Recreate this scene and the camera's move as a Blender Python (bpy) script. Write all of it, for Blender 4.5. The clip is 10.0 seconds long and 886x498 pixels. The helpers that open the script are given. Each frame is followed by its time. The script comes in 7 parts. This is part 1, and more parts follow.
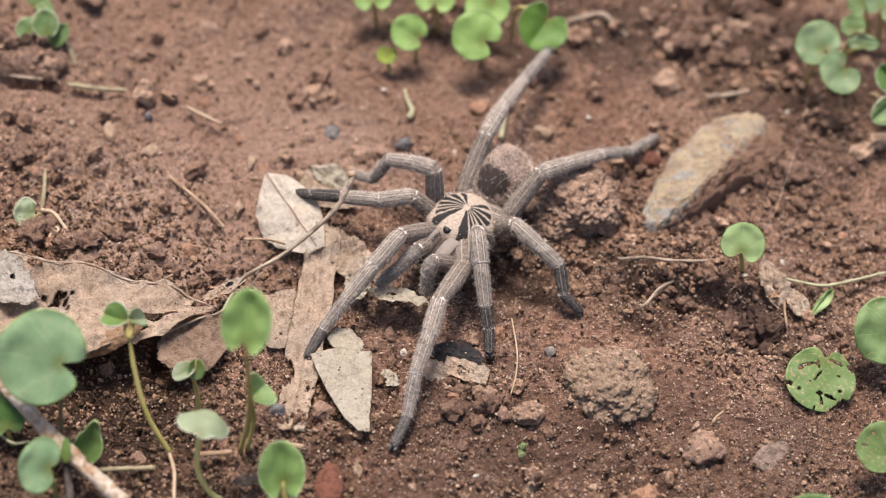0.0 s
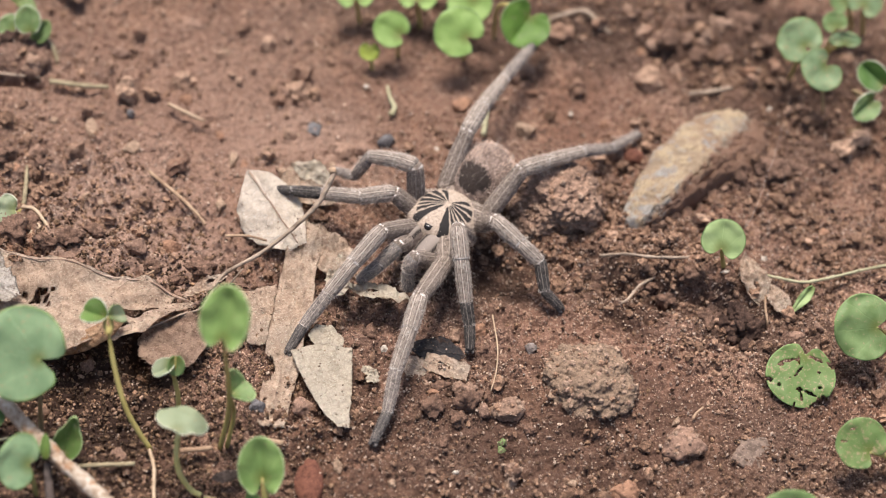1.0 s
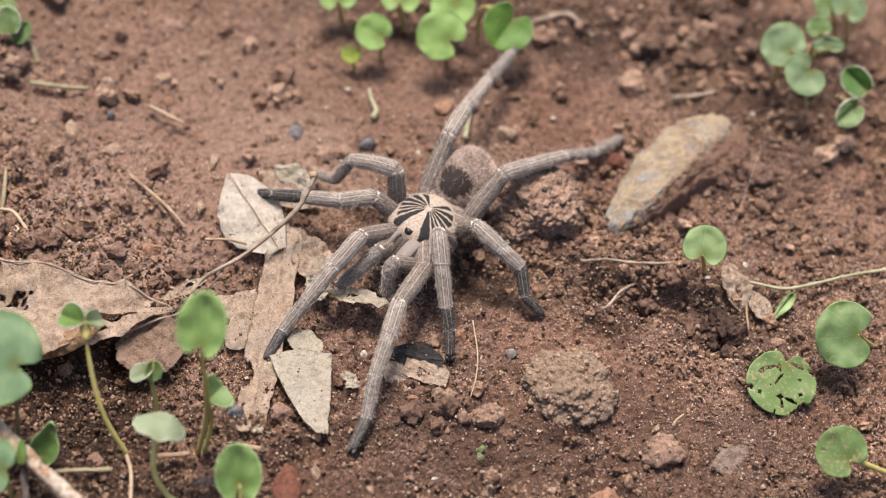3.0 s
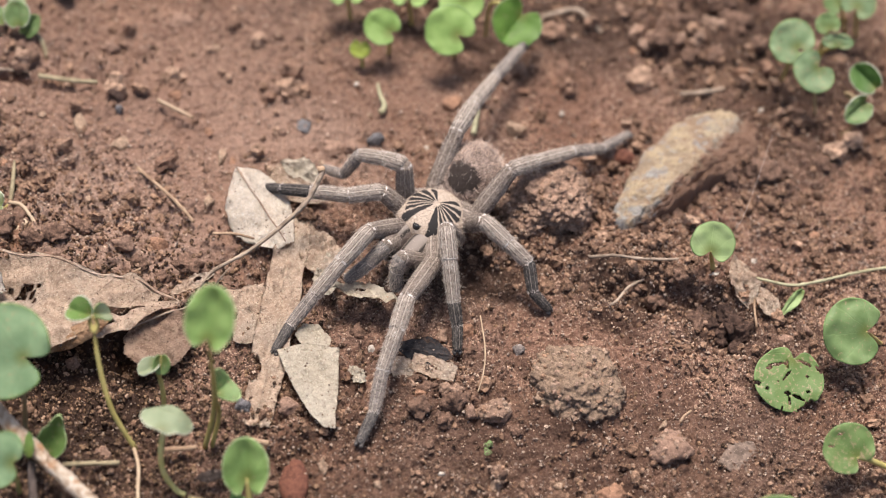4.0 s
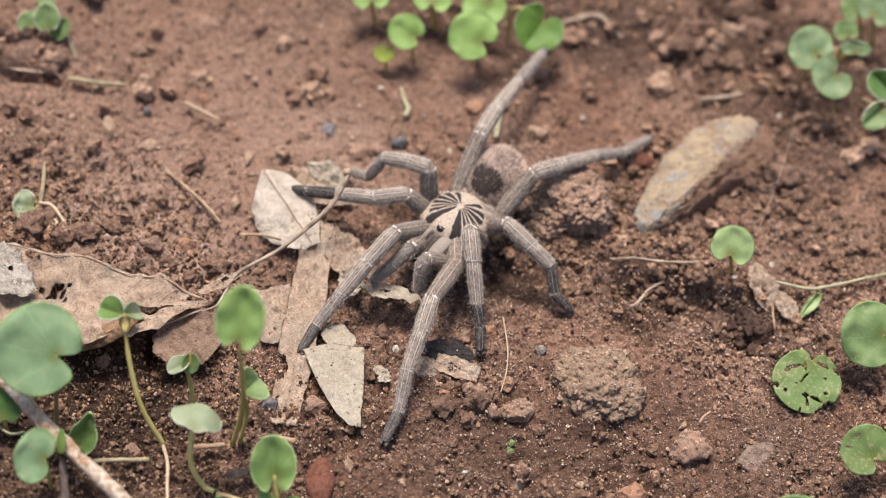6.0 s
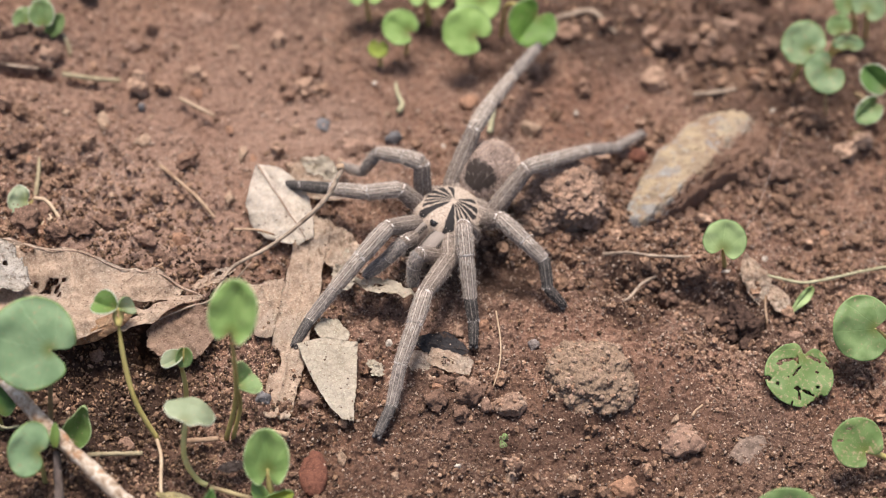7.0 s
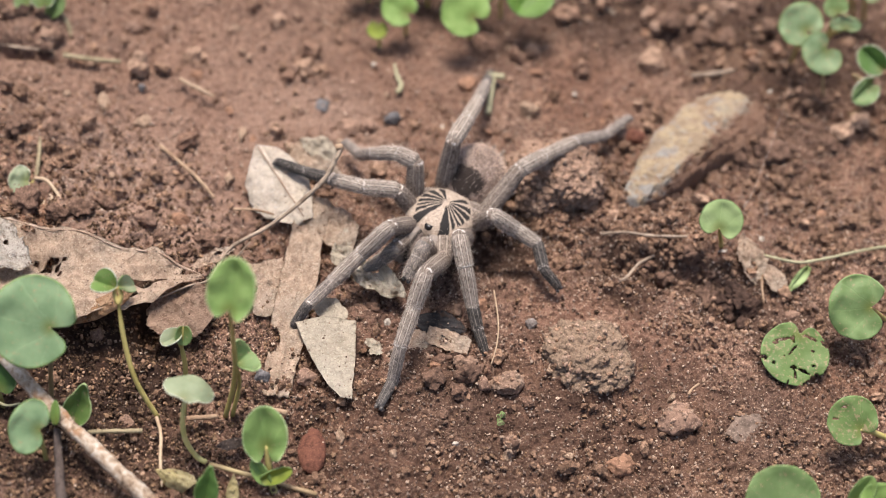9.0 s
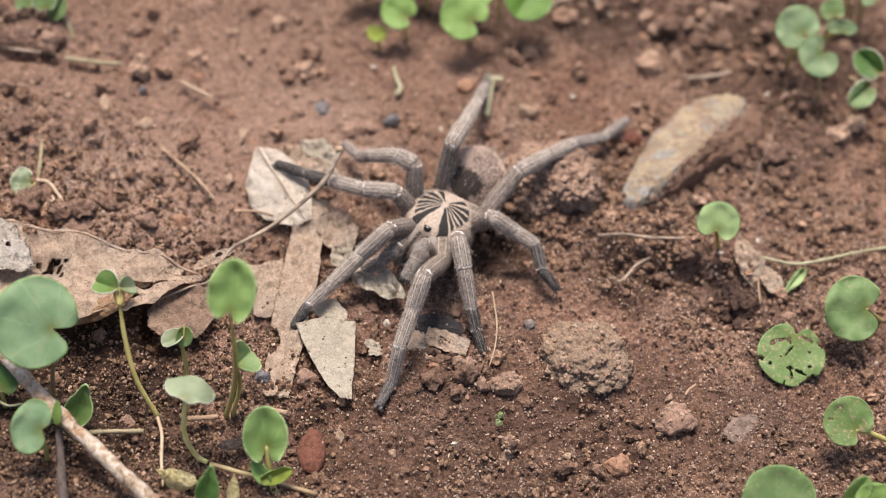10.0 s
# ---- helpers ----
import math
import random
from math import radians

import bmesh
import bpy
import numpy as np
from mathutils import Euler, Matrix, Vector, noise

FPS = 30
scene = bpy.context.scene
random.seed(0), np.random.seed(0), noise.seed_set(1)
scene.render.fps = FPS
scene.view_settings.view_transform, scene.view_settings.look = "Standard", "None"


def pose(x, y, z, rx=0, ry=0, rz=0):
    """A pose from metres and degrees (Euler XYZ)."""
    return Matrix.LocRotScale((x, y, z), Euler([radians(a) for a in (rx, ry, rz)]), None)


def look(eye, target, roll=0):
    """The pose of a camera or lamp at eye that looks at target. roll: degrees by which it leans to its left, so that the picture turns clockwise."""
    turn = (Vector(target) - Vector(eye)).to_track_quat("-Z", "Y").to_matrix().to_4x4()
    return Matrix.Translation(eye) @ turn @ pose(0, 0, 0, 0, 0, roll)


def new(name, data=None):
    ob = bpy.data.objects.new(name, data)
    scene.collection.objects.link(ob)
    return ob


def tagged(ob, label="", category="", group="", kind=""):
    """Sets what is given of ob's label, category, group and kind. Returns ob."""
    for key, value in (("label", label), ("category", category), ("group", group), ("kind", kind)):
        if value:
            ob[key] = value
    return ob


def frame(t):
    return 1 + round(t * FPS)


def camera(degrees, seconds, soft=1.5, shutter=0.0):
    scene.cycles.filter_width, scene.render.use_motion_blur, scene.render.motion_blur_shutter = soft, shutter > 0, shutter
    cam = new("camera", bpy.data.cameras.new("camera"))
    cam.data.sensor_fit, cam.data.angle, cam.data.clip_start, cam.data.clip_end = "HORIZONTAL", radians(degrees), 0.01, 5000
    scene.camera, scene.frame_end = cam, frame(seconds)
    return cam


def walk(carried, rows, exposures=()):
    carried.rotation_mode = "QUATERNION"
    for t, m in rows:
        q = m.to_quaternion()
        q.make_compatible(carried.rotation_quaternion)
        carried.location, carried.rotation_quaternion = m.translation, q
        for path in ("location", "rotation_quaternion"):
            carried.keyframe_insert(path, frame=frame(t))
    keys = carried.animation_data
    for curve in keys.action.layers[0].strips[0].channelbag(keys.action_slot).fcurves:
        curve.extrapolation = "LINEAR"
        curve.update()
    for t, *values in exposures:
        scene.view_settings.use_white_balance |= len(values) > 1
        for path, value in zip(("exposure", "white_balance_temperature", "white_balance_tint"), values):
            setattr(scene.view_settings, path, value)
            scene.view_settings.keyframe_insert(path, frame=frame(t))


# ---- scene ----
# ---- camera ----
cam = camera(28.0, 10.0, soft=0.6, shutter=0.5)
cam.data.dof.use_dof = True
cam.data.dof.focus_distance = 0.465
cam.data.dof.aperture_fstop = 6.6
PATH = [
    (0, look((0.00059, -0.31149, 0.38132), (-0.00012, 0.00082, -0.00914), 6.283)),
    (0.5, look((0.00474, -0.31143, 0.38095), (0.00332, 0.00046, -0.00985), 6.075)),
    (1, look((0.00490, -0.31185, 0.38156), (0.00510, 0.00028, -0.00905), 6.408)),
    (1.5, look((0.00421, -0.31051, 0.38227), (0.00648, 0.00129, -0.00859), 6.846)),
    (2, look((0.00596, -0.30877, 0.38175), (0.00879, 0.00307, -0.00908), 6.957)),
    (2.5, look((0.00725, -0.30764, 0.38262), (0.01075, 0.00351, -0.00875), 7.096)),
    (4, look((0.00677, -0.30815, 0.38188), (0.00824, 0.00171, -0.01053), 7.122)),
    (4.5, look((0.00469, -0.30890, 0.38294), (0.00580, 0.00050, -0.00983), 7.216)),
    (5, look((0.00194, -0.31046, 0.38506), (0.00333, -0.00095, -0.00763), 7.416)),
    (5.5, look((0.00124, -0.31174, 0.38728), (0.00177, -0.00212, -0.00531), 7.341)),
    (7, look((0.00472, -0.31436, 0.38843), (0.00376, -0.00505, -0.00442), 7.005)),
    (7.5, look((0.00488, -0.31512, 0.38922), (0.00429, -0.00712, -0.00465), 7.114)),
    (8, look((0.00657, -0.31644, 0.38918), (0.00461, -0.00887, -0.00502), 6.890)),
    (8.5, look((0.00692, -0.31709, 0.38953), (0.00481, -0.01027, -0.00526), 6.875)),
    (9, look((0.00699, -0.31751, 0.38949), (0.00492, -0.01115, -0.00565), 6.857)),
    (9.5, look((0.00686, -0.31874, 0.39049), (0.00515, -0.01214, -0.00448), 6.926)),
    (10, look((0.00707, -0.31938, 0.39246), (0.00518, -0.01293, -0.00261), 6.902)),
]
walk(cam, PATH)

# ---- light: bright overcast sky, weak wide sun ----
SUN_UP, SUN_TURN = radians(73), radians(-25)
world = bpy.data.worlds.new("sky")
scene.world = world
world.use_nodes = True
wn = world.node_tree.nodes
sky = wn.new("ShaderNodeTexSky")
sky.sky_type, sky.sun_disc = "NISHITA", False
sky.sun_elevation, sky.sun_rotation = SUN_UP, SUN_TURN
sky.air_density, sky.dust_density = 1.0, 4.0
world.node_tree.links.new(sky.outputs[0], wn["Background"].inputs[0])
wn["Background"].inputs[1].default_value = 0.088
sun = new("sun", bpy.data.lights.new("sun", "SUN"))
sun.data.energy, sun.data.angle, sun.data.color = 3.15, radians(20), (1.0, 0.905, 0.822)
sun.matrix_world = look((math.sin(SUN_TURN) * math.cos(SUN_UP), math.cos(SUN_TURN) * math.cos(SUN_UP), math.sin(SUN_UP)), (0, 0, 0))
scene.view_settings.exposure = 1.01
rng = np.random.default_rng(7)
rnd = random.Random(11)


# ---- materials ----
class Nodes:
    """A small wrapper that adds nodes and wires them."""

    def __init__(self, name):
        self.mat = bpy.data.materials.new(name)
        self.mat.use_nodes = True
        self.tree = self.mat.node_tree
        self.bsdf = self.tree.nodes["Principled BSDF"]
        self.out = self.tree.nodes["Material Output"]

    def put(self, socket, value):
        if isinstance(value, bpy.types.NodeSocket):
            self.tree.links.new(value, socket)
        else:
            socket.default_value = value

    def add(self, kind, out=0, **inputs):
        node = self.tree.nodes.new(kind)
        for key, value in inputs.items():
            self.put(node.inputs[int(key[1:]) if key[0] == "i" and key[1:].isdigit() else key.replace("_", " ")], value)
        return node.outputs[out]

    def math(self, op, a, b=0.0, c=0.0, clamp=False):
        node = self.tree.nodes.new("ShaderNodeMath")
        node.operation, node.use_clamp = op, clamp
        for n, v in enumerate((a, b, c)):
            self.put(node.inputs[n], v)
        return node.outputs[0]

    def length(self, v):
        node = self.tree.nodes.new("ShaderNodeVectorMath")
        node.operation = "LENGTH"
        self.put(node.inputs[0], v)
        return node.outputs["Value"]

    def place(self):
        return self.tree.nodes.new("ShaderNodeTexCoord").outputs["Object"]

    def world_place(self):
        return self.tree.nodes.new("ShaderNodeNewGeometry").outputs["Position"]

    def noise(self, where, scale, detail=4.0, rough=0.6, distort=0.0):
        node = self.tree.nodes.new("ShaderNodeTexNoise")
        self.put(node.inputs["Vector"], where)
        node.inputs["Scale"].default_value, node.inputs["Detail"].default_value = scale, detail
        node.inputs["Roughness"].default_value, node.inputs["Distortion"].default_value = rough, distort
        return node.outputs[0]

    def ramp(self, value, *stops):
        node = self.tree.nodes.new("ShaderNodeValToRGB")
        el = node.color_ramp.elements
        while len(el) < len(stops):
            el.new(0.5)
        for e, (at, colour) in zip(el, stops):
            e.position, e.color = at, (*colour, 1) if len(colour) == 3 else colour
        self.put(node.inputs[0], value)
        return node.outputs[0]

    def mix(self, fac, a, b, blend="MIX"):
        node = self.tree.nodes.new("ShaderNodeMix")
        node.data_type, node.blend_type = "RGBA", blend
        self.put(node.inputs[0], fac)
        self.put(node.inputs[6], a if isinstance(a, bpy.types.NodeSocket) else (*a, 1))
        self.put(node.inputs[7], b if isinstance(b, bpy.types.NodeSocket) else (*b, 1))
        return node.outputs[2]

    def bump(self, height, strength=0.5, distance=0.0005):
        node = self.tree.nodes.new("ShaderNodeBump")
        node.inputs["Strength"].default_value, node.inputs["Distance"].default_value = strength, distance
        self.put(node.inputs["Height"], height)
        self.put(self.bsdf.inputs["Normal"], node.outputs[0])

    def done(self, colour, rough=0.9, gloss=0.3):
        self.put(self.bsdf.inputs["Base Color"], colour if isinstance(colour, bpy.types.NodeSocket) else (*colour, 1))
        self.put(self.bsdf.inputs["Roughness"], rough)
        self.bsdf.inputs["Specular IOR Level"].default_value = gloss
        return self.mat

    def thin(self, colour, share):
        """Lets some light through, as thin leaves do."""
        glow = self.add("ShaderNodeBsdfTranslucent", Color=colour)
        node = self.tree.nodes.new("ShaderNodeMixShader")
        node.inputs[0].default_value = share
        self.put(node.inputs[1], self.bsdf.outputs[0])
        self.put(node.inputs[2], glow)
        self.tree.links.new(node.outputs[0], self.out.inputs[0])


# dark ground: damp humus, plus painted shade below the spider, leaf edge and root
DAMP_SHADE = (((0.0098, -0.0938, 0.0000), 0.06, 0.5), ((0.0339, -0.0762, 0.0000), 0.04, 0.3), ((0.0536, -0.0618, 0.0000), 0.03, 0.25), ((-0.0887, -0.1001, 0.0000), 0.05, 0.4), ((-0.0788, -0.0548, -0.0030), 0.026, 0.9), ((-0.0813, -0.0709, -0.0030), 0.038, 0.85), ((0.0957, -0.0201, 0.0000), 0.02, 0.6), ((0.0572, -0.0139, 0.0000), 0.018), ((0.1055, -0.0668, 0.0000), 0.035, 0.35), ((0.0796, -0.0686, 0.0000), 0.035, 0.3), ((0.0872, 0.0919, 0.0000), 0.03), ((0.1182, 0.0795, 0.0000), 0.03, 0.5), ((0.0485, 0.0932, 0.0000), 0.022, 0.5), ((0.0866, 0.0605, 0.0000), 0.02, 0.35), ((0.0788, -0.0177, 0.0000), 0.011, 0.6), ((0.0155, -0.0149, 0.0000), 0.016, 0.65), ((0.0240, -0.0125, 0.0000), 0.015, 0.6), ((-0.0700, -0.0520, 0.0000), 0.010, 0.8), ((-0.0830, -0.0660, 0.0000), 0.030, 0.85), ((-0.0250, 0.0900, 0.0000), 0.030, 0.5), ((0.0120, 0.0850, 0.0000), 0.032, 0.6), ((0.0450, 0.0850, 0.0000), 0.025, 0.6), ((0.1130, 0.0830, 0.0000), 0.030, 0.6), ((0.1020, 0.0480, 0.0000), 0.026, 0.45))


TRODDEN = (((0.0637, -0.0536, 0.0000), 0.034), ((0.0362, -0.0302, 0.0000), 0.022), ((0.0382, -0.0756, 0.0000), 0.030), ((0.0545, -0.0333, 0.0000), 0.02), ((-0.0096, 0.0550, 0.0000), 0.03), ((0.0477, 0.0568, 0.0000), 0.025), ((-0.0850, 0.0433, 0.0000), 0.045), ((-0.0546, 0.0083, 0.0000), 0.035))
DRY = (((-0.0732, 0.0056, 0.0000), 0.055, 0.34), ((-0.0435, 0.0567, -0.0000), 0.045, 0.14), ((-0.0802, -0.0158, 0.0000), 0.035, 0.4), ((-0.0369, 0.0195, 0.0000), 0.028, 0.3), ((-0.0012, 0.0358, 0.0000), 0.035, 0.12), ((-0.1153, 0.0526, 0.0000), 0.05, 0.1))


def soil_material():
    n = Nodes("soil")
    p = n.world_place()
    broad = n.noise(p, 14, 3, 0.6)
    hue = n.noise(p, 48, 4, 0.6, 0.6)
    mid = n.noise(p, 110, 5, 0.65)
    fine = n.noise(p, 640, 5, 0.68)
    grit = n.noise(p, 1600, 2, 0.6)
    col = n.ramp(mid, (0.30, (0.096, 0.048, 0.032)), (0.5, (0.170, 0.086, 0.055)), (0.70, (0.260, 0.143, 0.096)))
    # rusty and greyish-mauve patches of clay
    col = n.mix(n.ramp(hue, (0.52, (0, 0, 0)), (0.66, (0.6, 0.6, 0.6))), col, (0.235, 0.118, 0.064))
    col = n.mix(n.ramp(hue, (0.34, (0.4, 0.4, 0.4)), (0.48, (0, 0, 0))), col, (0.135, 0.082, 0.064))
    col = n.mix(n.ramp(broad, (0.40, (0, 0, 0)), (0.62, (1, 1, 1))), col, n.mix(0.5, col, (0.265, 0.165, 0.124)))
    col = n.mix(n.ramp(fine, (0.39, (0.9, 0.9, 0.9)), (0.53, (0, 0, 0))), col, (0.040, 0.020, 0.014))
    dust = n.noise(p, 2600, 2, 0.6)
    col = n.mix(n.ramp(dust, (0.36, (0.55, 0.55, 0.55)), (0.47, (0, 0, 0))), col, (0.048, 0.025, 0.018))
    crumb = n.noise(p, 30, 3, 0.6)
    speck = n.math("MULTIPLY", n.ramp(grit, (0.57, (0, 0, 0)), (0.63, (0.95, 0.95, 0.95))), n.ramp(crumb, (0.36, (0.25, 0.25, 0.25)), (0.60, (1, 1, 1))))
    col = n.mix(speck, col, (0.50, 0.345, 0.25))
    # paler dry crust on the far side
    for spot, reach, force in DRY:
        away = n.tree.nodes.new("ShaderNodeVectorMath")
        away.operation = "DISTANCE"
        n.put(away.inputs[0], p)
        away.inputs[1].default_value = spot
        edge = n.math("ADD", n.math("DIVIDE", away.outputs["Value"], reach), n.math("MULTIPLY", n.math("SUBTRACT", mid, 0.5), 1.6))
        col = n.mix(n.ramp(edge, (0.5, (force,) * 3), (1.0, (0, 0, 0))), col, (0.36, 0.245, 0.19))
    # smooth damp patches
    for spot, reach in TRODDEN:
        away = n.tree.nodes.new("ShaderNodeVectorMath")
        away.operation = "DISTANCE"
        n.put(away.inputs[0], p)
        away.inputs[1].default_value = spot
        edge = n.math("ADD", n.math("DIVIDE", away.outputs["Value"], reach), n.math("MULTIPLY", n.math("SUBTRACT", mid, 0.5), 2.4))
        col = n.mix(n.ramp(edge, (0.45, (0.3, 0.3, 0.3)), (0.95, (0, 0, 0))), col, (0.17, 0.088, 0.059))
    # darker humus in the near corners; shade painted under spider, leaf and in the hollow by the runner
    for spot, reach, *force in DAMP_SHADE:
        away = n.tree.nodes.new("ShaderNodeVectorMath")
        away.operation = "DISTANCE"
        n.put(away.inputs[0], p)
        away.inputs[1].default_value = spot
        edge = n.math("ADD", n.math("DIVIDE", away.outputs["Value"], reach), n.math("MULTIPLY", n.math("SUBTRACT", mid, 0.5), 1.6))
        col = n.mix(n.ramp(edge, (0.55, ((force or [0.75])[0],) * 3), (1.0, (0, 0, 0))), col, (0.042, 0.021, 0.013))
    n.bump(n.math("ADD", n.math("MULTIPLY", fine, 1.0), n.math("MULTIPLY", grit, 0.4)), 1.0, 0.0012)
    return n.done(col, n.ramp(fine, (0.3, (0.9, 0.9, 0.9)), (0.8, (0.58, 0.58, 0.58))), 0.3)


def crumb_material(name, dark, light, scale=700, power=1.0):
    """Lumps of earth and stone: each lump has a tone of its own."""
    n = Nodes(name)
    p = n.world_place()
    own = n.tree.nodes.new("ShaderNodeNewGeometry").outputs["Random Per Island"]
    fine = n.noise(p, scale, 5, 0.7)
    grit = n.noise(p, scale * 3.3, 2, 0.6)
    col = n.mix(n.math("POWER", own, power), dark, light)
    col = n.mix(n.ramp(fine, (0.38, (0.8, 0.8, 0.8)), (0.56, (0, 0, 0))), col, tuple(0.4 * c for c in dark))
    col = n.mix(n.ramp(grit, (0.57, (0, 0, 0)), (0.68, (0.5, 0.5, 0.5))), col, tuple(min(0.6, 1.6 * c) for c in light))
    n.bump(n.math("ADD", fine, n.math("MULTIPLY", grit, 0.4)), 0.8, 0.0005)
    return n.done(col, 0.92, 0.25)


def leaf_material(name, deep, pale, spots=0.0):
    n = Nodes(name)
    p = n.place()
    sep = n.tree.nodes.new("ShaderNodeSeparateXYZ")
    n.put(sep.inputs[0], p)
    x, y = sep.outputs[0], sep.outputs[1]
    # veins run out from the foot of the leaf
    turn = n.math("ARCTAN2", x, n.math("ADD", y, 0.0015))
    vein = n.math("ABSOLUTE", n.math("SINE", n.math("ADD", n.math("MULTIPLY", turn, 4.5), n.math("MULTIPLY", n.noise(p, 260, 2), 1.0))))
    line = n.ramp(vein, (0.0, (1, 1, 1)), (0.16, (0, 0, 0)))
    blotch = n.noise(p, 180, 4, 0.6)
    own = n.tree.nodes.new("ShaderNodeObjectInfo").outputs["Random"]
    col = n.mix(n.ramp(blotch, (0.3, (0, 0, 0)), (0.7, (1, 1, 1))), deep, pale)
    col = n.mix(n.math("MULTIPLY", own, 0.35), col, tuple(0.8 * d for d in deep))
    col = n.mix(n.math("MULTIPLY", line, 0.17), col, tuple(min(1, 1.35 * c) for c in pale))
    foot = n.length(p)
    col = n.mix(n.ramp(n.math("MULTIPLY", foot, 250.0), (0.15, (0.75, 0.75, 0.75)), (0.75, (0, 0, 0))), col, (0.13, 0.15, 0.03))
    if spots:
        speck = n.noise(p, 1000, 3, 0.7)
        col = n.mix(n.ramp(speck, (0.66 - spots, (0, 0, 0)), (0.70 - spots, (0.9, 0.9, 0.9))), col, (0.36, 0.28, 0.16))
    n.bump(n.math("ADD", n.math("MULTIPLY", line, -0.5), n.noise(p, 900, 3)), 0.35, 0.0003)
    m = n.done(col, n.ramp(blotch, (0.3, (0.45, 0.45, 0.45)), (0.7, (0.65, 0.65, 0.65))), 0.35)
    n.thin(n.mix(0.5, col, (0.32, 0.42, 0.10)), 0.30)
    return m


def dry_material(name, dark, light, grey=(0.4, 0.36, 0.31), dirt=0.75):
    """Dead leaf: mottled, with a net of fine veins, weathered blotches and clinging earth."""
    n = Nodes(name)
    p = n.place()
    broad, mid, fine = n.noise(p, 60, 4, 0.6), n.noise(p, 320, 6, 0.7), n.noise(p, 1500, 3, 0.7)
    col = n.ramp(mid, (0.32, tuple(0.85 * c for c in dark)), (0.5, tuple((a + b) / 2 for a, b in zip(dark, light))), (0.66, light))
    col = n.mix(n.ramp(broad, (0.48, (0, 0, 0)), (0.7, (0.7, 0.7, 0.7))), col, grey)
    net = n.tree.nodes.new("ShaderNodeTexVoronoi")
    net.feature = "DISTANCE_TO_EDGE"
    net.inputs["Scale"].default_value = 520
    warp = n.tree.nodes.new("ShaderNodeVectorMath")
    warp.operation = "MULTIPLY_ADD"
    drift = n.tree.nodes.new("ShaderNodeTexNoise")
    drift.inputs["Scale"].default_value = 260
    n.put(drift.inputs["Vector"], p)
    n.put(warp.inputs[0], drift.outputs["Color"])
    warp.inputs[1].default_value = (0.003, 0.003, 0.003)
    n.put(warp.inputs[2], p)
    n.put(net.inputs["Vector"], warp.outputs[0])
    vein = n.ramp(net.outputs["Distance"], (0.0, (0.22, 0.22, 0.22)), (0.07, (0, 0, 0)))
    col = n.mix(vein, col, tuple(0.6 * c for c in dark))
    col = n.mix(n.ramp(n.noise(p, 480, 6, 0.75, 0.4), (0.53, (0, 0, 0)), (0.66, (dirt,) * 3)), col, (0.15, 0.088, 0.06))
    col = n.mix(n.ramp(n.noise(p, 2400, 2, 0.6), (0.58, (0, 0, 0)), (0.66, (0.6, 0.6, 0.6))), col, tuple(min(0.75, 1.35 * c) for c in light))
    col = n.mix(n.ramp(fine, (0.56, (0, 0, 0)), (0.68, (min(0.7, 0.2 + dirt),) * 3)), col, tuple(0.45 * c for c in dark))
    n.bump(n.math("ADD", n.math("SUBTRACT", mid, n.math("MULTIPLY", vein, 0.5)), n.math("MULTIPLY", fine, 0.6)), 0.8, 0.0006)
    return n.done(col, 0.85, 0.25)


def bark_material(name, dark, light):
    n = Nodes(name)
    p = n.place()
    mid, fine = n.noise(p, 160, 5, 0.65, 0.6), n.noise(p, 1100, 4, 0.7)
    col = n.ramp(mid, (0.32, dark), (0.5, tuple((a + b) / 2 for a, b in zip(dark, light))), (0.66, light))
    col = n.mix(n.ramp(fine, (0.58, (0, 0, 0)), (0.72, (0.8, 0.8, 0.8))), col, tuple(0.4 * c for c in dark))
    n.bump(n.math("ADD", mid, fine), 0.7, 0.0005)
    return n.done(col, 0.85, 0.25)


def stem_material(name, low, high):
    n = Nodes(name)
    p = n.place()
    col = n.ramp(n.noise(p, 90, 4, 0.6), (0.35, low), (0.65, high))
    n.bump(n.noise(p, 1200, 3), 0.4, 0.0003)
    return n.done(col, 0.55, 0.4)


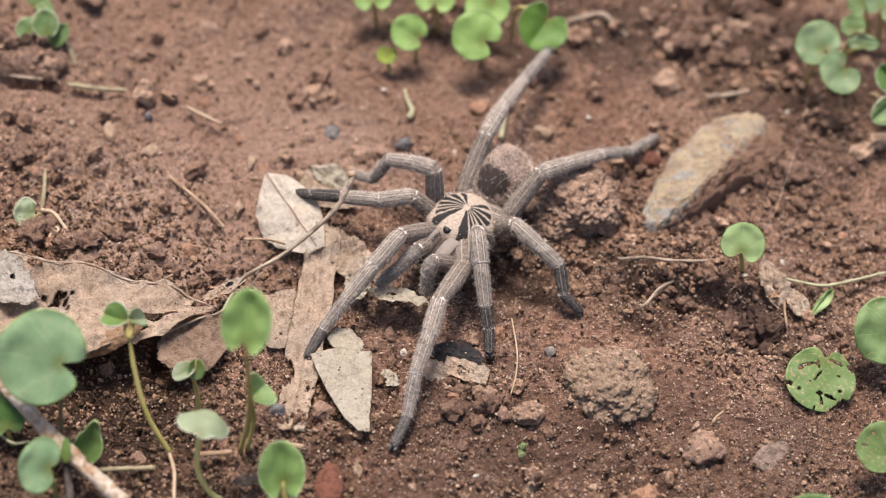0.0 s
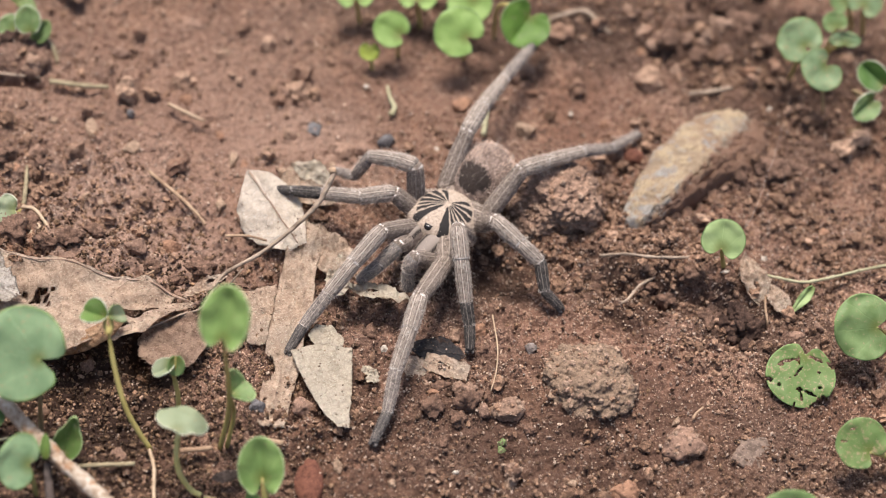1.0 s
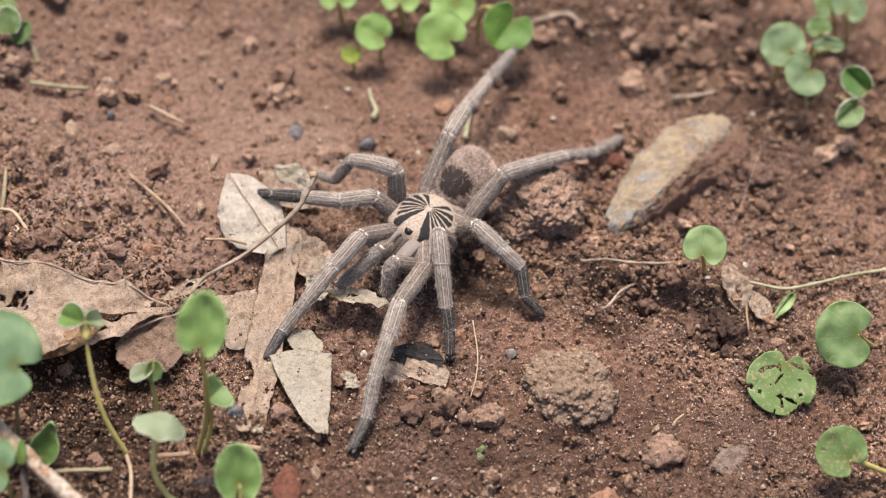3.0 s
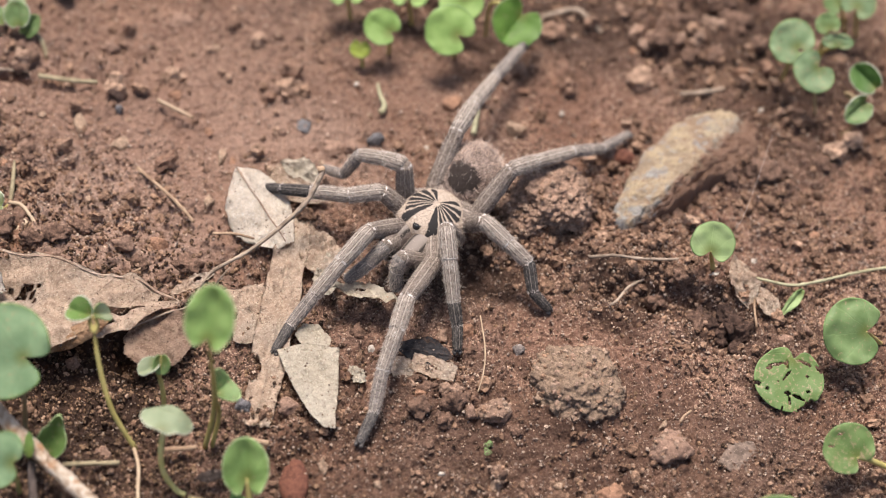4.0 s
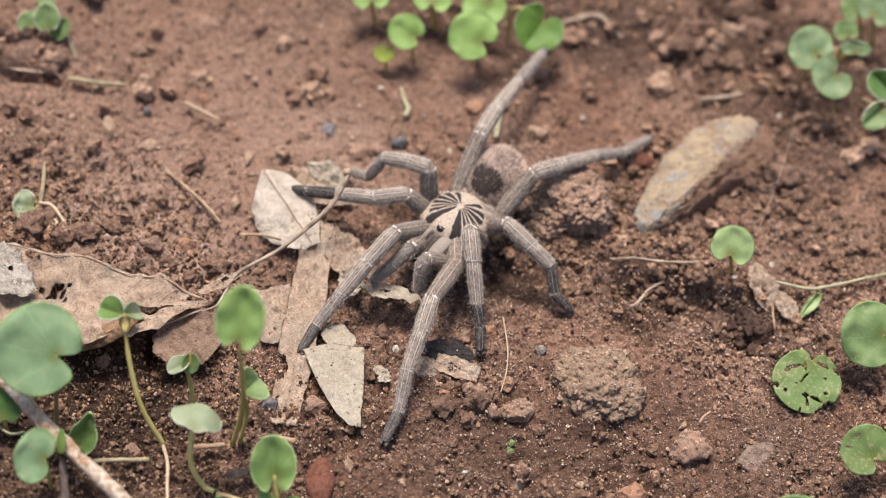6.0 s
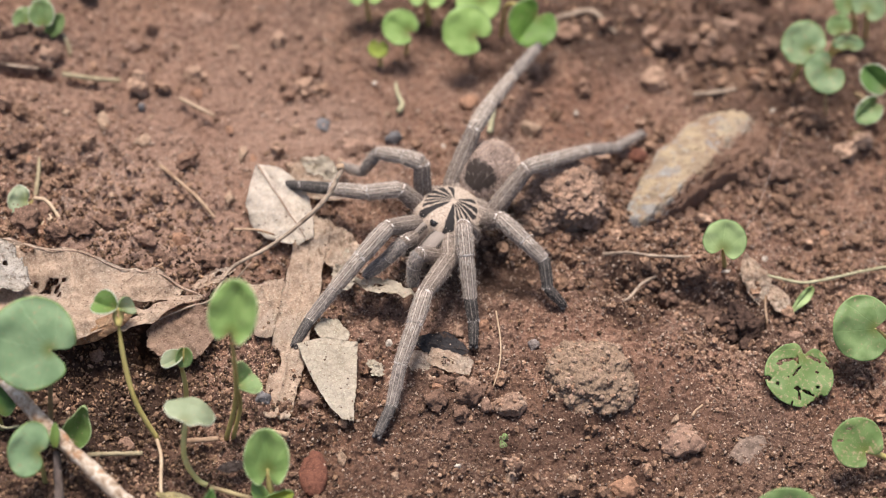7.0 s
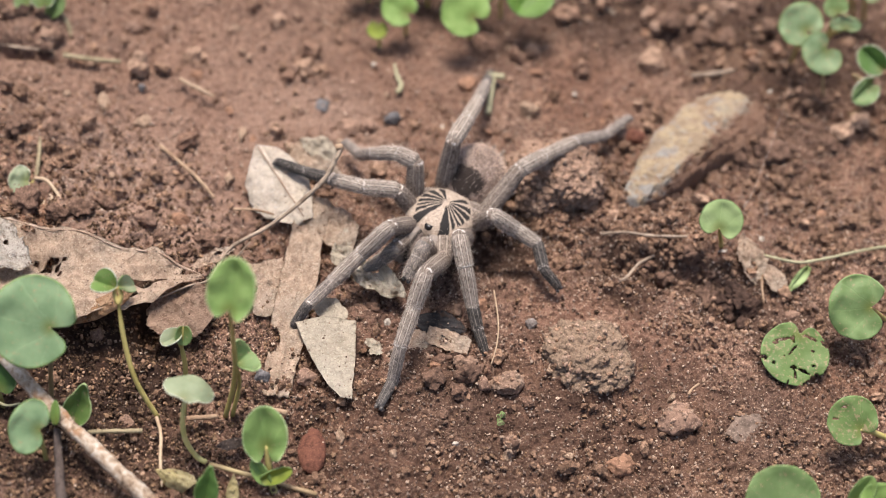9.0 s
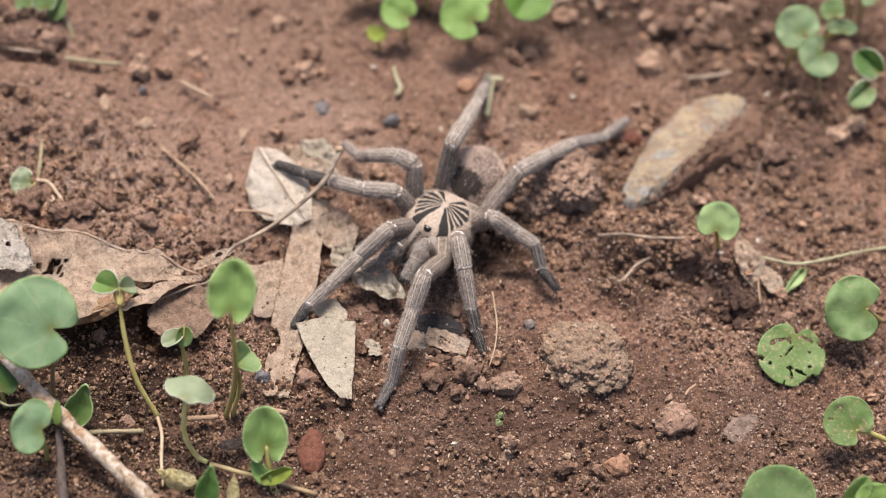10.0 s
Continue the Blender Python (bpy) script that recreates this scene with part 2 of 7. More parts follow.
def limb_material(name, dark, light, stripes):
    """Felted cuticle; pale lines run along the upper side."""
    n = Nodes(name)
    p = n.place()
    sep = n.tree.nodes.new("ShaderNodeSeparateXYZ")
    n.put(sep.inputs[0], p)
    turn = n.math("ARCTAN2", sep.outputs[0], sep.outputs[1])
    fine, mid = n.noise(p, 1500, 4, 0.7), n.noise(p, 420, 4, 0.6)
    col = n.ramp(mid, (0.3, dark), (0.7, light))
    if stripes:
        round_ = n.math("DIVIDE", n.math("ABSOLUTE", turn), math.pi)
        round_ = n.math("ADD", round_, n.math("MULTIPLY", n.math("SUBTRACT", fine, 0.5), 0.05))
        line = n.ramp(round_, (0.085, (0, 0, 0)), (0.105, (1, 1, 1)), (0.13, (1, 1, 1)), (0.15, (0, 0, 0)), (0.25, (0, 0, 0)), (0.27, (0.7, 0.7, 0.7)), (0.30, (0, 0, 0)), (0.38, (0, 0, 0)), (0.40, (0.6, 0.6, 0.6)), (0.43, (0, 0, 0)))
        col = n.mix(n.math("MULTIPLY", line, stripes), col, (0.58, 0.50, 0.43))
        gap = n.ramp(round_, (0.0, (0.15, 0.15, 0.15)), (0.05, (0, 0, 0)), (0.075, (0.8, 0.8, 0.8)), (0.09, (0, 0, 0)), (0.145, (0, 0, 0)), (0.165, (0.9, 0.9, 0.9)), (0.19, (0.1, 0.1, 0.1)), (0.30, (0, 0, 0)), (0.33, (0.7, 0.7, 0.7)), (0.36, (0, 0, 0)))
        col = n.mix(n.math("MULTIPLY", gap, 1.0 * stripes), col, tuple(0.30 * c for c in dark))
    col = n.mix(n.ramp(fine, (0.38, (0.6, 0.6, 0.6)), (0.58, (0, 0, 0))), col, tuple(0.36 * c for c in dark))
    pale = n.noise(p, 2300, 2, 0.6)
    col = n.mix(n.ramp(pale, (0.57, (0, 0, 0)), (0.68, (0.5, 0.5, 0.5))), col, tuple(min(0.6, 1.5 * c) for c in light))
    n.bump(fine, 1.0, 0.0008)
    return n.done(col, 0.92, 0.15)


def carapace_material():
    """Beige felt with a starburst of black rays from the pit in the middle."""
    n = Nodes("carapace")
    p = n.place()
    sep = n.tree.nodes.new("ShaderNodeSeparateXYZ")
    n.put(sep.inputs[0], p)
    x, y = sep.outputs[0], sep.outputs[1]
    ahead = n.math("SUBTRACT", y, 0.0013)
    far = n.math("SQRT", n.math("ADD", n.math("MULTIPLY", x, x), n.math("MULTIPLY", ahead, ahead)))
    turn = n.math("ARCTAN2", x, ahead)
    fuzz = n.noise(p, 420, 3, 0.6)
    fine = n.noise(p, 1800, 4, 0.7)
    round_ = n.math("DIVIDE", n.math("ABSOLUTE", turn), math.pi)
    round_ = n.math("ADD", round_, n.math("MULTIPLY", n.math("SUBTRACT", fuzz, 0.5), 0.06))
    round_ = n.math("ADD", round_, n.math("MULTIPLY", n.math("SUBTRACT", fine, 0.5), 0.025))
    stops = [(0.0, (0, 0, 0))]
    for start, end in ((0.096, 0.196), (0.218, 0.266), (0.284, 0.330), (0.348, 0.410), (0.432, 0.520), (0.546, 0.645), (0.70, 0.80)):
        stops += [(start, (0, 0, 0)), (start + 0.012, (1, 1, 1)), (end - 0.006, (1, 1, 1)), (end + 0.008, (0, 0, 0))]
    ray = n.ramp(round_, *stops)
    reach = n.ramp(round_, (0.0, (0.98,) * 3), (0.15, (0.95,) * 3), (0.22, (0.78,) * 3), (0.30, (0.70,) * 3), (0.40, (0.66,) * 3), (0.50, (0.64,) * 3), (0.66, (0.56,) * 3), (0.80, (0.48,) * 3), (1.0, (0.38,) * 3))
    share = n.math("DIVIDE", n.math("MULTIPLY", far, 1 / 0.012), reach)
    inner = n.ramp(share, (0.09, (0, 0, 0)), (0.17, (1, 1, 1)), (0.95, (1, 1, 1)), (1.04, (0, 0, 0)))
    dark = n.math("MULTIPLY", ray, inner)
    col = n.ramp(fine, (0.35, (0.23, 0.175, 0.138)), (0.62, (0.43, 0.355, 0.288)))
    col = n.mix(n.ramp(share, (1.0, (0, 0, 0)), (1.35, (0.7, 0.7, 0.7))), col, (0.26, 0.195, 0.16))
    col = n.mix(dark, col, (0.012, 0.010, 0.010))
    n.bump(fine, 0.6, 0.0004)
    return n.done(col, 0.75, 0.3)


DARK_SPOT = (-0.0006, 0.0068, 0.0062)


def abdomen_material():
    n = Nodes("abdomen_felt")
    p = n.place()
    mid, fine = n.noise(p, 150, 4, 0.6, 0.8), n.noise(p, 1500, 4, 0.7)
    col = n.ramp(mid, (0.34, (0.17, 0.122, 0.10)), (0.46, (0.32, 0.235, 0.195)), (0.64, (0.46, 0.355, 0.295)))
    spot = n.tree.nodes.new("ShaderNodeVectorMath")
    spot.operation = "DISTANCE"
    n.put(spot.inputs[0], p)
    spot.inputs[1].default_value = DARK_SPOT
    edge = n.math("ADD", n.math("MULTIPLY", spot.outputs["Value"], 190.0), n.math("MULTIPLY", n.math("SUBTRACT", mid, 0.5), 1.2))
    col = n.mix(n.ramp(edge, (0.80, (0.96, 0.96, 0.96)), (1.0, (0, 0, 0))), col, (0.018, 0.012, 0.010))
    col = n.mix(n.ramp(fine, (0.40, (0.7, 0.7, 0.7)), (0.62, (0, 0, 0))), col, (0.04, 0.03, 0.026))
    n.bump(fine, 0.8, 0.0006)
    return n.done(col, 0.85, 0.25)


def plain_material(name, colour, rough=0.7, scale=900, spread=0.35, gloss=0.3):
    n = Nodes(name)
    p = n.place()
    v = n.noise(p, scale, 3, 0.6)
    col = n.ramp(v, (0.3, tuple(c * (1 - spread) for c in colour)), (0.7, tuple(min(1, c * (1 + spread)) for c in colour)))
    n.bump(v, 0.3, 0.0003)
    return n.done(col, rough, gloss)


M_SOIL = soil_material()
M_CLOD = crumb_material("clod", (0.125, 0.073, 0.052), (0.235, 0.148, 0.106), 700)
M_CRUMB = crumb_material("crumbs", (0.112, 0.063, 0.041), (0.36, 0.225, 0.150), 1100)
M_CLOD_DRY = crumb_material("clod_dry", (0.22, 0.14, 0.10), (0.36, 0.24, 0.176), 620)
M_CLOD_GRIT = crumb_material("clod_grit", (0.20, 0.138, 0.096), (0.29, 0.205, 0.148), 1300)
M_CLOD_WET = crumb_material("clod_wet", (0.055, 0.032, 0.024), (0.10, 0.06, 0.044), 700)
M_FLUSH = crumb_material("flush_stone", (0.16, 0.115, 0.09), (0.22, 0.165, 0.135), 500)
M_HUMUS = crumb_material("humus", (0.036, 0.020, 0.013), (0.36, 0.225, 0.138), 1200, 2.5)
M_CLOD_SAND = crumb_material("clod_sand", (0.24, 0.155, 0.108), (0.40, 0.285, 0.21), 1500)
M_GRIT = crumb_material("grit", (0.13, 0.072, 0.050), (0.62, 0.47, 0.36), 1500)
M_TAN_CRUMB = crumb_material("tan_crumbs", (0.19, 0.105, 0.072), (0.43, 0.285, 0.20), 800)
M_PEBBLE = {
    "brown": crumb_material("pebble_brown", (0.22, 0.135, 0.098), (0.34, 0.225, 0.168)),
    "orange": crumb_material("pebble_orange", (0.25, 0.135, 0.085), (0.35, 0.21, 0.14)),
    "grey": crumb_material("pebble_grey", (0.22, 0.18, 0.16), (0.32, 0.28, 0.26)),
    "dark": crumb_material("pebble_dark", (0.12, 0.112, 0.115), (0.18, 0.17, 0.174)),
    "tan": crumb_material("pebble_tan", (0.29, 0.195, 0.135), (0.42, 0.30, 0.215)),
    "pale": crumb_material("pebble_pale", (0.48, 0.42, 0.35), (0.6, 0.53, 0.45)),
    "red": crumb_material("pebble_red", (0.13, 0.052, 0.034), (0.17, 0.072, 0.048)),
}
M_GREEN = leaf_material("leaf_green", (0.115, 0.19, 0.062), (0.23, 0.33, 0.14), 0.05)
M_BRIGHT = leaf_material("leaf_bright", (0.19, 0.32, 0.075), (0.32, 0.46, 0.15))
M_EATEN = leaf_material("leaf_eaten", (0.105, 0.18, 0.05), (0.19, 0.28, 0.10), 0.10)
M_GREY = leaf_material("leaf_greygreen", (0.145, 0.23, 0.11), (0.265, 0.35, 0.19), 0.07)
M_BLUE = leaf_material("leaf_bluegreen", (0.17, 0.28, 0.14), (0.30, 0.42, 0.235), 0.04)
M_CAP = leaf_material("leaf_cap", (0.225, 0.275, 0.165), (0.32, 0.365, 0.24), 0.03)
M_MID = leaf_material("leaf_mid", (0.095, 0.175, 0.042), (0.18, 0.29, 0.085), 0.05)
M_PALE_GREEN = leaf_material("leaf_pale", (0.165, 0.285, 0.075), (0.315, 0.45, 0.155), 0.02)
M_LIME = leaf_material("leaf_lime", (0.30, 0.42, 0.165), (0.42, 0.53, 0.26))
M_LUSH = leaf_material("leaf_lush", (0.075, 0.16, 0.02), (0.15, 0.28, 0.05), 0.02)
M_DEEP = leaf_material("leaf_deep", (0.05, 0.12, 0.025), (0.11, 0.21, 0.05))
M_YELLOW = leaf_material("leaf_yellow", (0.22, 0.28, 0.03), (0.32, 0.38, 0.06))
M_STEM = stem_material("stem_green", (0.30, 0.25, 0.075), (0.44, 0.38, 0.145))
M_STEM_YELLOW = stem_material("stem_yellow", (0.50, 0.46, 0.16), (0.60, 0.55, 0.24))
M_STEM_BROWN = stem_material("stem_brown", (0.22, 0.145, 0.08), (0.35, 0.28, 0.14))
M_ROOT = stem_material("root_pale", (0.28, 0.19, 0.12), (0.43, 0.33, 0.225))
M_DRY = dry_material("dry_leaf", (0.40, 0.282, 0.208), (0.66, 0.512, 0.395), (0.50, 0.44, 0.375), 0.55)
M_DRY_RUST = dry_material("dry_leaf_rust", (0.33, 0.160, 0.075), (0.50, 0.33, 0.20), (0.45, 0.33, 0.23), 0.4)
M_DRY_DIRTY = dry_material("dry_leaf_dirty", (0.24, 0.152, 0.11), (0.44, 0.315, 0.235), (0.32, 0.225, 0.168), 0.9)
M_DRY_PALE = dry_material("dry_leaf_pale", (0.50, 0.43, 0.338), (0.62, 0.55, 0.45), (0.60, 0.545, 0.465), 0.22)
M_DRY_WHITE = dry_material("dry_leaf_white", (0.56, 0.48, 0.385), (0.75, 0.67, 0.58), (0.73, 0.66, 0.575), 0.06)
M_DRY_GREY = dry_material("dry_leaf_grey", (0.38, 0.32, 0.26), (0.62, 0.565, 0.50), (0.60, 0.565, 0.53))
M_DRY_DARK = dry_material("dry_leaf_dark", (0.028, 0.026, 0.028), (0.06, 0.056, 0.06), (0.07, 0.066, 0.07))
M_DRY_CREAM = dry_material("dry_leaf_cream", (0.42, 0.34, 0.16), (0.62, 0.55, 0.32), (0.60, 0.53, 0.36), 0.15)
M_VEIN = dry_material("leaf_vein", (0.22, 0.14, 0.10), (0.40, 0.29, 0.215))
M_TWIG = bark_material("twig", (0.12, 0.085, 0.062), (0.40, 0.315, 0.24))
M_TWIG_DARK = bark_material("twig_dark", (0.045, 0.034, 0.030), (0.15, 0.115, 0.10))
n = Nodes("stick")
pp = n.place()
sc = n.ramp(n.noise(pp, 420, 5, 0.7, 0.5), (0.32, (0.08, 0.055, 0.04)), (0.42, (0.27, 0.19, 0.13)), (0.52, (0.42, 0.34, 0.265)), (0.64, (0.56, 0.50, 0.43)))
sc = n.mix(n.ramp(n.noise(pp, 170, 3, 0.6), (0.55, (0, 0, 0)), (0.62, (0.7, 0.7, 0.7))), sc, (0.30, 0.155, 0.075))
n.bump(n.noise(pp, 700, 5, 0.7), 0.9, 0.0008)
M_STICK = n.done(sc, 0.85, 0.25)
M_STRAW = bark_material("straw", (0.20, 0.125, 0.08), (0.38, 0.27, 0.18))
M_STALK_DULL = bark_material("stalk_dull", (0.17, 0.135, 0.08), (0.33, 0.28, 0.18))
M_STALK = bark_material("stalk", (0.24, 0.22, 0.13), (0.40, 0.38, 0.25))
M_MOSS = plain_material("moss", (0.10, 0.086, 0.05), 0.8)
M_RIM = plain_material("leaf_rim", (0.14, 0.215, 0.075), 0.5)
M_RIM_LIGHT = plain_material("leaf_rim_light", (0.32, 0.41, 0.19), 0.6)
M_RIM_PALE = plain_material("leaf_rim_pale", (0.42, 0.44, 0.33), 0.6)
M_SILK = plain_material("silk", (0.4, 0.37, 0.35), 0.4)
M_LEG = limb_material("leg_felt", (0.25, 0.203, 0.172), (0.49, 0.415, 0.36), 0.95)
M_LEG_PLAIN = limb_material("leg_plain", (0.15, 0.118, 0.098), (0.35, 0.288, 0.245), 0.45)
M_PALP = limb_material("palp_felt", (0.15, 0.134, 0.124), (0.30, 0.27, 0.25), 0.2)
n = Nodes("jaw")
pp = n.place()
jx = n.tree.nodes.new("ShaderNodeSeparateXYZ")
n.put(jx.inputs[0], pp)
jf = n.noise(pp, 1500, 4, 0.7)
band = n.math("ADD", n.math("MULTIPLY", n.math("ABSOLUTE", jx.outputs[0]), 330.0), n.math("MULTIPLY", n.math("SUBTRACT", jf, 0.5), 0.2))
jc = n.ramp(band, (0.0, (0.27, 0.23, 0.205)), (0.50, (0.23, 0.195, 0.172)), (0.66, (0.04, 0.034, 0.03)), (0.78, (0.05, 0.04, 0.036)), (0.9, (0.20, 0.16, 0.138)))
n.bump(jf, 0.9, 0.0006)
M_JAW = n.done(jc, 0.85, 0.2)
M_SHIN = limb_material("leg_shin", (0.17, 0.146, 0.132), (0.36, 0.315, 0.287), 0.6)
M_SHIN_DARK = limb_material("leg_shin_dark", (0.042, 0.038, 0.037), (0.12, 0.110, 0.105), 0.3)
M_FOOT = limb_material("leg_foot", (0.085, 0.077, 0.073), (0.21, 0.19, 0.18), 0.25)
M_RING = plain_material("joint_ring", (0.56, 0.51, 0.47), 0.6, 1500, 0.5)
M_HAIR = plain_material("hair", (0.36, 0.292, 0.25), 0.7, 300)
M_HAIR_DARK = plain_material("hair_dark", (0.030, 0.024, 0.021), 0.6, 300)
M_HAIR_PALE = plain_material("hair_pale", (0.56, 0.475, 0.41), 0.7, 300)
M_HAIR_FAWN = plain_material("hair_fawn", (0.52, 0.385, 0.31), 0.7, 300)
M_CARAPACE = carapace_material()
M_ABDOMEN = abdomen_material()
M_EYE = plain_material("eye_black", (0.012, 0.010, 0.010), 0.12, 900, 0.2, 0.6)


# ---- builders ----
def mesh_object(name, bm, material, parent=None, label="", smooth=True):
    data = bpy.data.meshes.new(name)
    bm.to_mesh(data)
    bm.free()
    data.materials.append(material)
    if smooth:
        data.shade_smooth()
    ob = new(name, data)
    if parent:
        ob.parent = parent
    return tagged(ob, label)


def part(name, bm, material, parent, label=""):
    return mesh_object(name, bm, material, parent, label)


def array_object(name, verts, faces, material, parent=None, smooth=True):
    data = bpy.data.meshes.new(name)
    data.from_pydata(verts.tolist() if isinstance(verts, np.ndarray) else verts, [], faces.tolist() if isinstance(faces, np.ndarray) else faces)
    data.materials.append(material)
    if smooth:
        data.shade_smooth()
    ob = new(name, data)
    if parent:
        ob.parent = parent
    return ob


LATTICE = rng.random((256, 256))


def value_noise(x, y, size):
    """Smooth noise between -1 and 1 on a lattice of that size in metres."""
    u, v = np.asarray(x) / size + 1000.0, np.asarray(y) / size + 1000.0
    i, j = np.floor(u).astype(int), np.floor(v).astype(int)
    a, b = u - i, v - j
    a, b = a * a * (3 - 2 * a), b * b * (3 - 2 * b)
    g = lambda p, q: LATTICE[p % 256, q % 256]
    return 2 * ((g(i, j) * (1 - a) + g(i + 1, j) * a) * (1 - b) + (g(i, j + 1) * (1 - a) + g(i + 1, j + 1) * a) * b) - 1


# ---- ground ----
def steps(lo, hi, step):
    """Even steps in the middle that widen outwards past the view."""
    mid = np.arange(lo, hi + step / 2, step)
    out = [step * 1.6]
    while sum(out) < 40:
        out.append(out[-1] * 1.45)
    reach = np.cumsum(out)
    return np.concatenate([lo - reach[::-1], mid, hi + reach])


CELL = 0.00042
GX, GY = steps(-0.158, 0.158, CELL), steps(-0.122, 0.132, CELL)
XX, YY = np.meshgrid(GX, GY, indexing="ij")
near = np.exp(-np.maximum(0, np.hypot(XX, YY) - 0.25) * 2)
HEIGHT = 0.0011 * value_noise(XX, YY, 0.055) + 0.0009 * value_noise(XX, YY + 3, 0.021)
HEIGHT += 0.0007 * value_noise(XX + 5, YY, 0.009) + 0.00045 * value_noise(XX, YY + 9, 0.004)


def mound(p, rx, ry, high, turn=0.0):
    """A swelling (or a hollow) of the ground round p."""
    c, s = math.cos(radians(turn)), math.sin(radians(turn))
    u, v = (XX - p[0]) * c + (YY - p[1]) * s, -(XX - p[0]) * s + (YY - p[1]) * c
    wob = 1 + 0.25 * value_noise(XX, YY, 0.007)
    return high * np.exp(-((u / rx) ** 2 + (v / ry) ** 2) ** 1.3 * wob)


for args in (
    ((0.0336, 0.0129, 0.0000), 0.012, 0.011, 0.0055),
    ((0.0466, -0.0479, 0.0000), 0.016, 0.014, 0.0042),
    ((0.0710, -0.0629, 0.0000), 0.007, 0.006, 0.003),
    ((0.0696, -0.0039, 0.0000), 0.022, 0.006, 0.0040),
    ((0.0572, -0.0135, 0.0000), 0.012, 0.005, -0.0055),
    ((0.0727, -0.0156, 0.0000), 0.010, 0.005, -0.0045),
    ((0.0871, -0.0232, 0.0000), 0.008, 0.007, -0.005),
    ((0.0696, 0.0182, 0.0000), 0.013, 0.005, -0.0035, 30),
    ((-0.0792, -0.0657, 0.0000), 0.026, 0.014, -0.006),
    ((-0.0716, -0.0487, 0.0000), 0.006, 0.006, -0.006),
    ((-0.0744, -0.0422, 0.0000), 0.012, 0.008, -0.006),
    ((-0.0437, -0.0223, 0.0000), 0.012, 0.006, -0.004),
    ((0.0168, -0.0118, 0.0000), 0.009, 0.008, -0.004),
    ((-0.0196, -0.0323, 0.0000), 0.012, 0.006, -0.003),
    ((0.0235, -0.0115, 0.0000), 0.010, 0.008, -0.0045),
    ((-0.0700, -0.0520, 0.0000), 0.004, 0.009, -0.006, 20),
    ((-0.1250, 0.0362, 0.0000), 0.010, 0.0013, -0.0055),
    ((-0.1320, 0.0465, 0.0000), 0.022, 0.0085, 0.004),
    ((0.0644, 0.0882, 0.0000), 0.030, 0.012, 0.004),
    ((0.1067, 0.0543, 0.0000), 0.025, 0.018, 0.003),
    ((-0.0880, -0.0228, 0.0000), 0.022, 0.010, 0.0025),
    ((0.0107, -0.0519, 0.0000), 0.016, 0.008, 0.002),
    ((-0.0400, -0.0858, 0.0000), 0.03, 0.012, -0.003),
):
    HEIGHT += mound(*args)


def lumps(count, small, large, power, sink, area=(-0.156, 0.156, -0.12, 0.13), where=None):
    """Presses rounded lumps of earth into the height field."""
    size = small + (large - small) * rng.random(count) ** power
    px, py = rng.uniform(area[0], area[1], count), rng.uniform(area[2], area[3], count)
    flat = HEIGHT.copy()
    i0, j0 = np.searchsorted(GX, -0.158), np.searchsorted(GY, -0.122)
    for r, x, y in zip(size, px, py):
        if where is not None and rnd.random() > where(x, y):
            continue
        i, j, k = int(i0 + (x + 0.158) / CELL), int(j0 + (y + 0.122) / CELL), int(r / CELL) + 2
        win = (slice(max(0, i - k), i + k + 1), slice(max(0, j - k), j + k + 1))
        stretch, turn = rnd.uniform(0.65, 1.0), rnd.uniform(0, 3.14)
        dx, dy = XX[win] - x, YY[win] - y
        u, v = dx * math.cos(turn) + dy * math.sin(turn), (dy * math.cos(turn) - dx * math.sin(turn)) / stretch
        d = (u * u + v * v) / (r * r)
        top = flat[win] + r * rnd.uniform(0.45, 0.8) * (np.sqrt(np.maximum(0, 1 - d)) - sink)
        HEIGHT[win] = np.where(d < 1, np.maximum(HEIGHT[win], top), HEIGHT[win])


def rough_share(x, y):
    """Where the earth is crumbly; the trodden strip in the middle and the far side stay smoother."""
    v = float(value_noise(x, y, 0.05)) + 0.9 * float(value_noise(x, y, 0.017)) + 0.5 * float(value_noise(x + 1, y, 0.008))
    worn = max(math.exp(-(((x - p[0]) ** 2 + (y - p[1]) ** 2) / (r * r))) for p, r in TRODDEN)
    far = max(0.0, min(1.0, (y + 0.012) / 0.035, (0.10 - y) / 0.025)) * max(0.0, min(1.0, (0.060 - x) / 0.03))
    near_ = 0.22 * max(0.0, min(1.0, (-0.03 - y) / 0.02))
    return max(0.08, min(1.0, 0.50 + near_ + 0.95 * v)) * (1 - 0.5 * worn) * (1 - 0.80 * far)


lumps(420, 0.0030, 0.0075, 2.0, 0.30, where=rough_share)
lumps(7500, 0.0012, 0.0034, 2.0, 0.22, where=rough_share)
lumps(36000, 0.0006, 0.0017, 1.5, 0.15, where=lambda x, y: 0.12 + 0.88 * rough_share(x, y))
# pits and cracks between the lumps
pits = value_noise(XX + 2, YY, 0.0034) + 0.7 * value_noise(XX, YY + 4, 0.0016)
HEIGHT -= 0.0018 * np.clip(pits - 0.45, 0, 1) * np.clip(0.45 + 1.3 * value_noise(XX, YY, 0.04), 0.05, 1.5) * np.where(YY > 0.075, 0.4, np.where(YY > 0.02, 0.08, np.where(YY > -0.01, 0.25, 1.05))) * (1 - 0.7 * np.max([np.exp(-((XX - p[0]) ** 2 + (YY - p[1]) ** 2) / (r * r)) for p, r in TRODDEN], axis=0))
# ragged crumb surface
HEIGHT -= 0.0009 * np.abs(value_noise(XX + 11, YY, 0.0026)) + 0.0006 * np.abs(value_noise(XX, YY + 13, 0.0014))
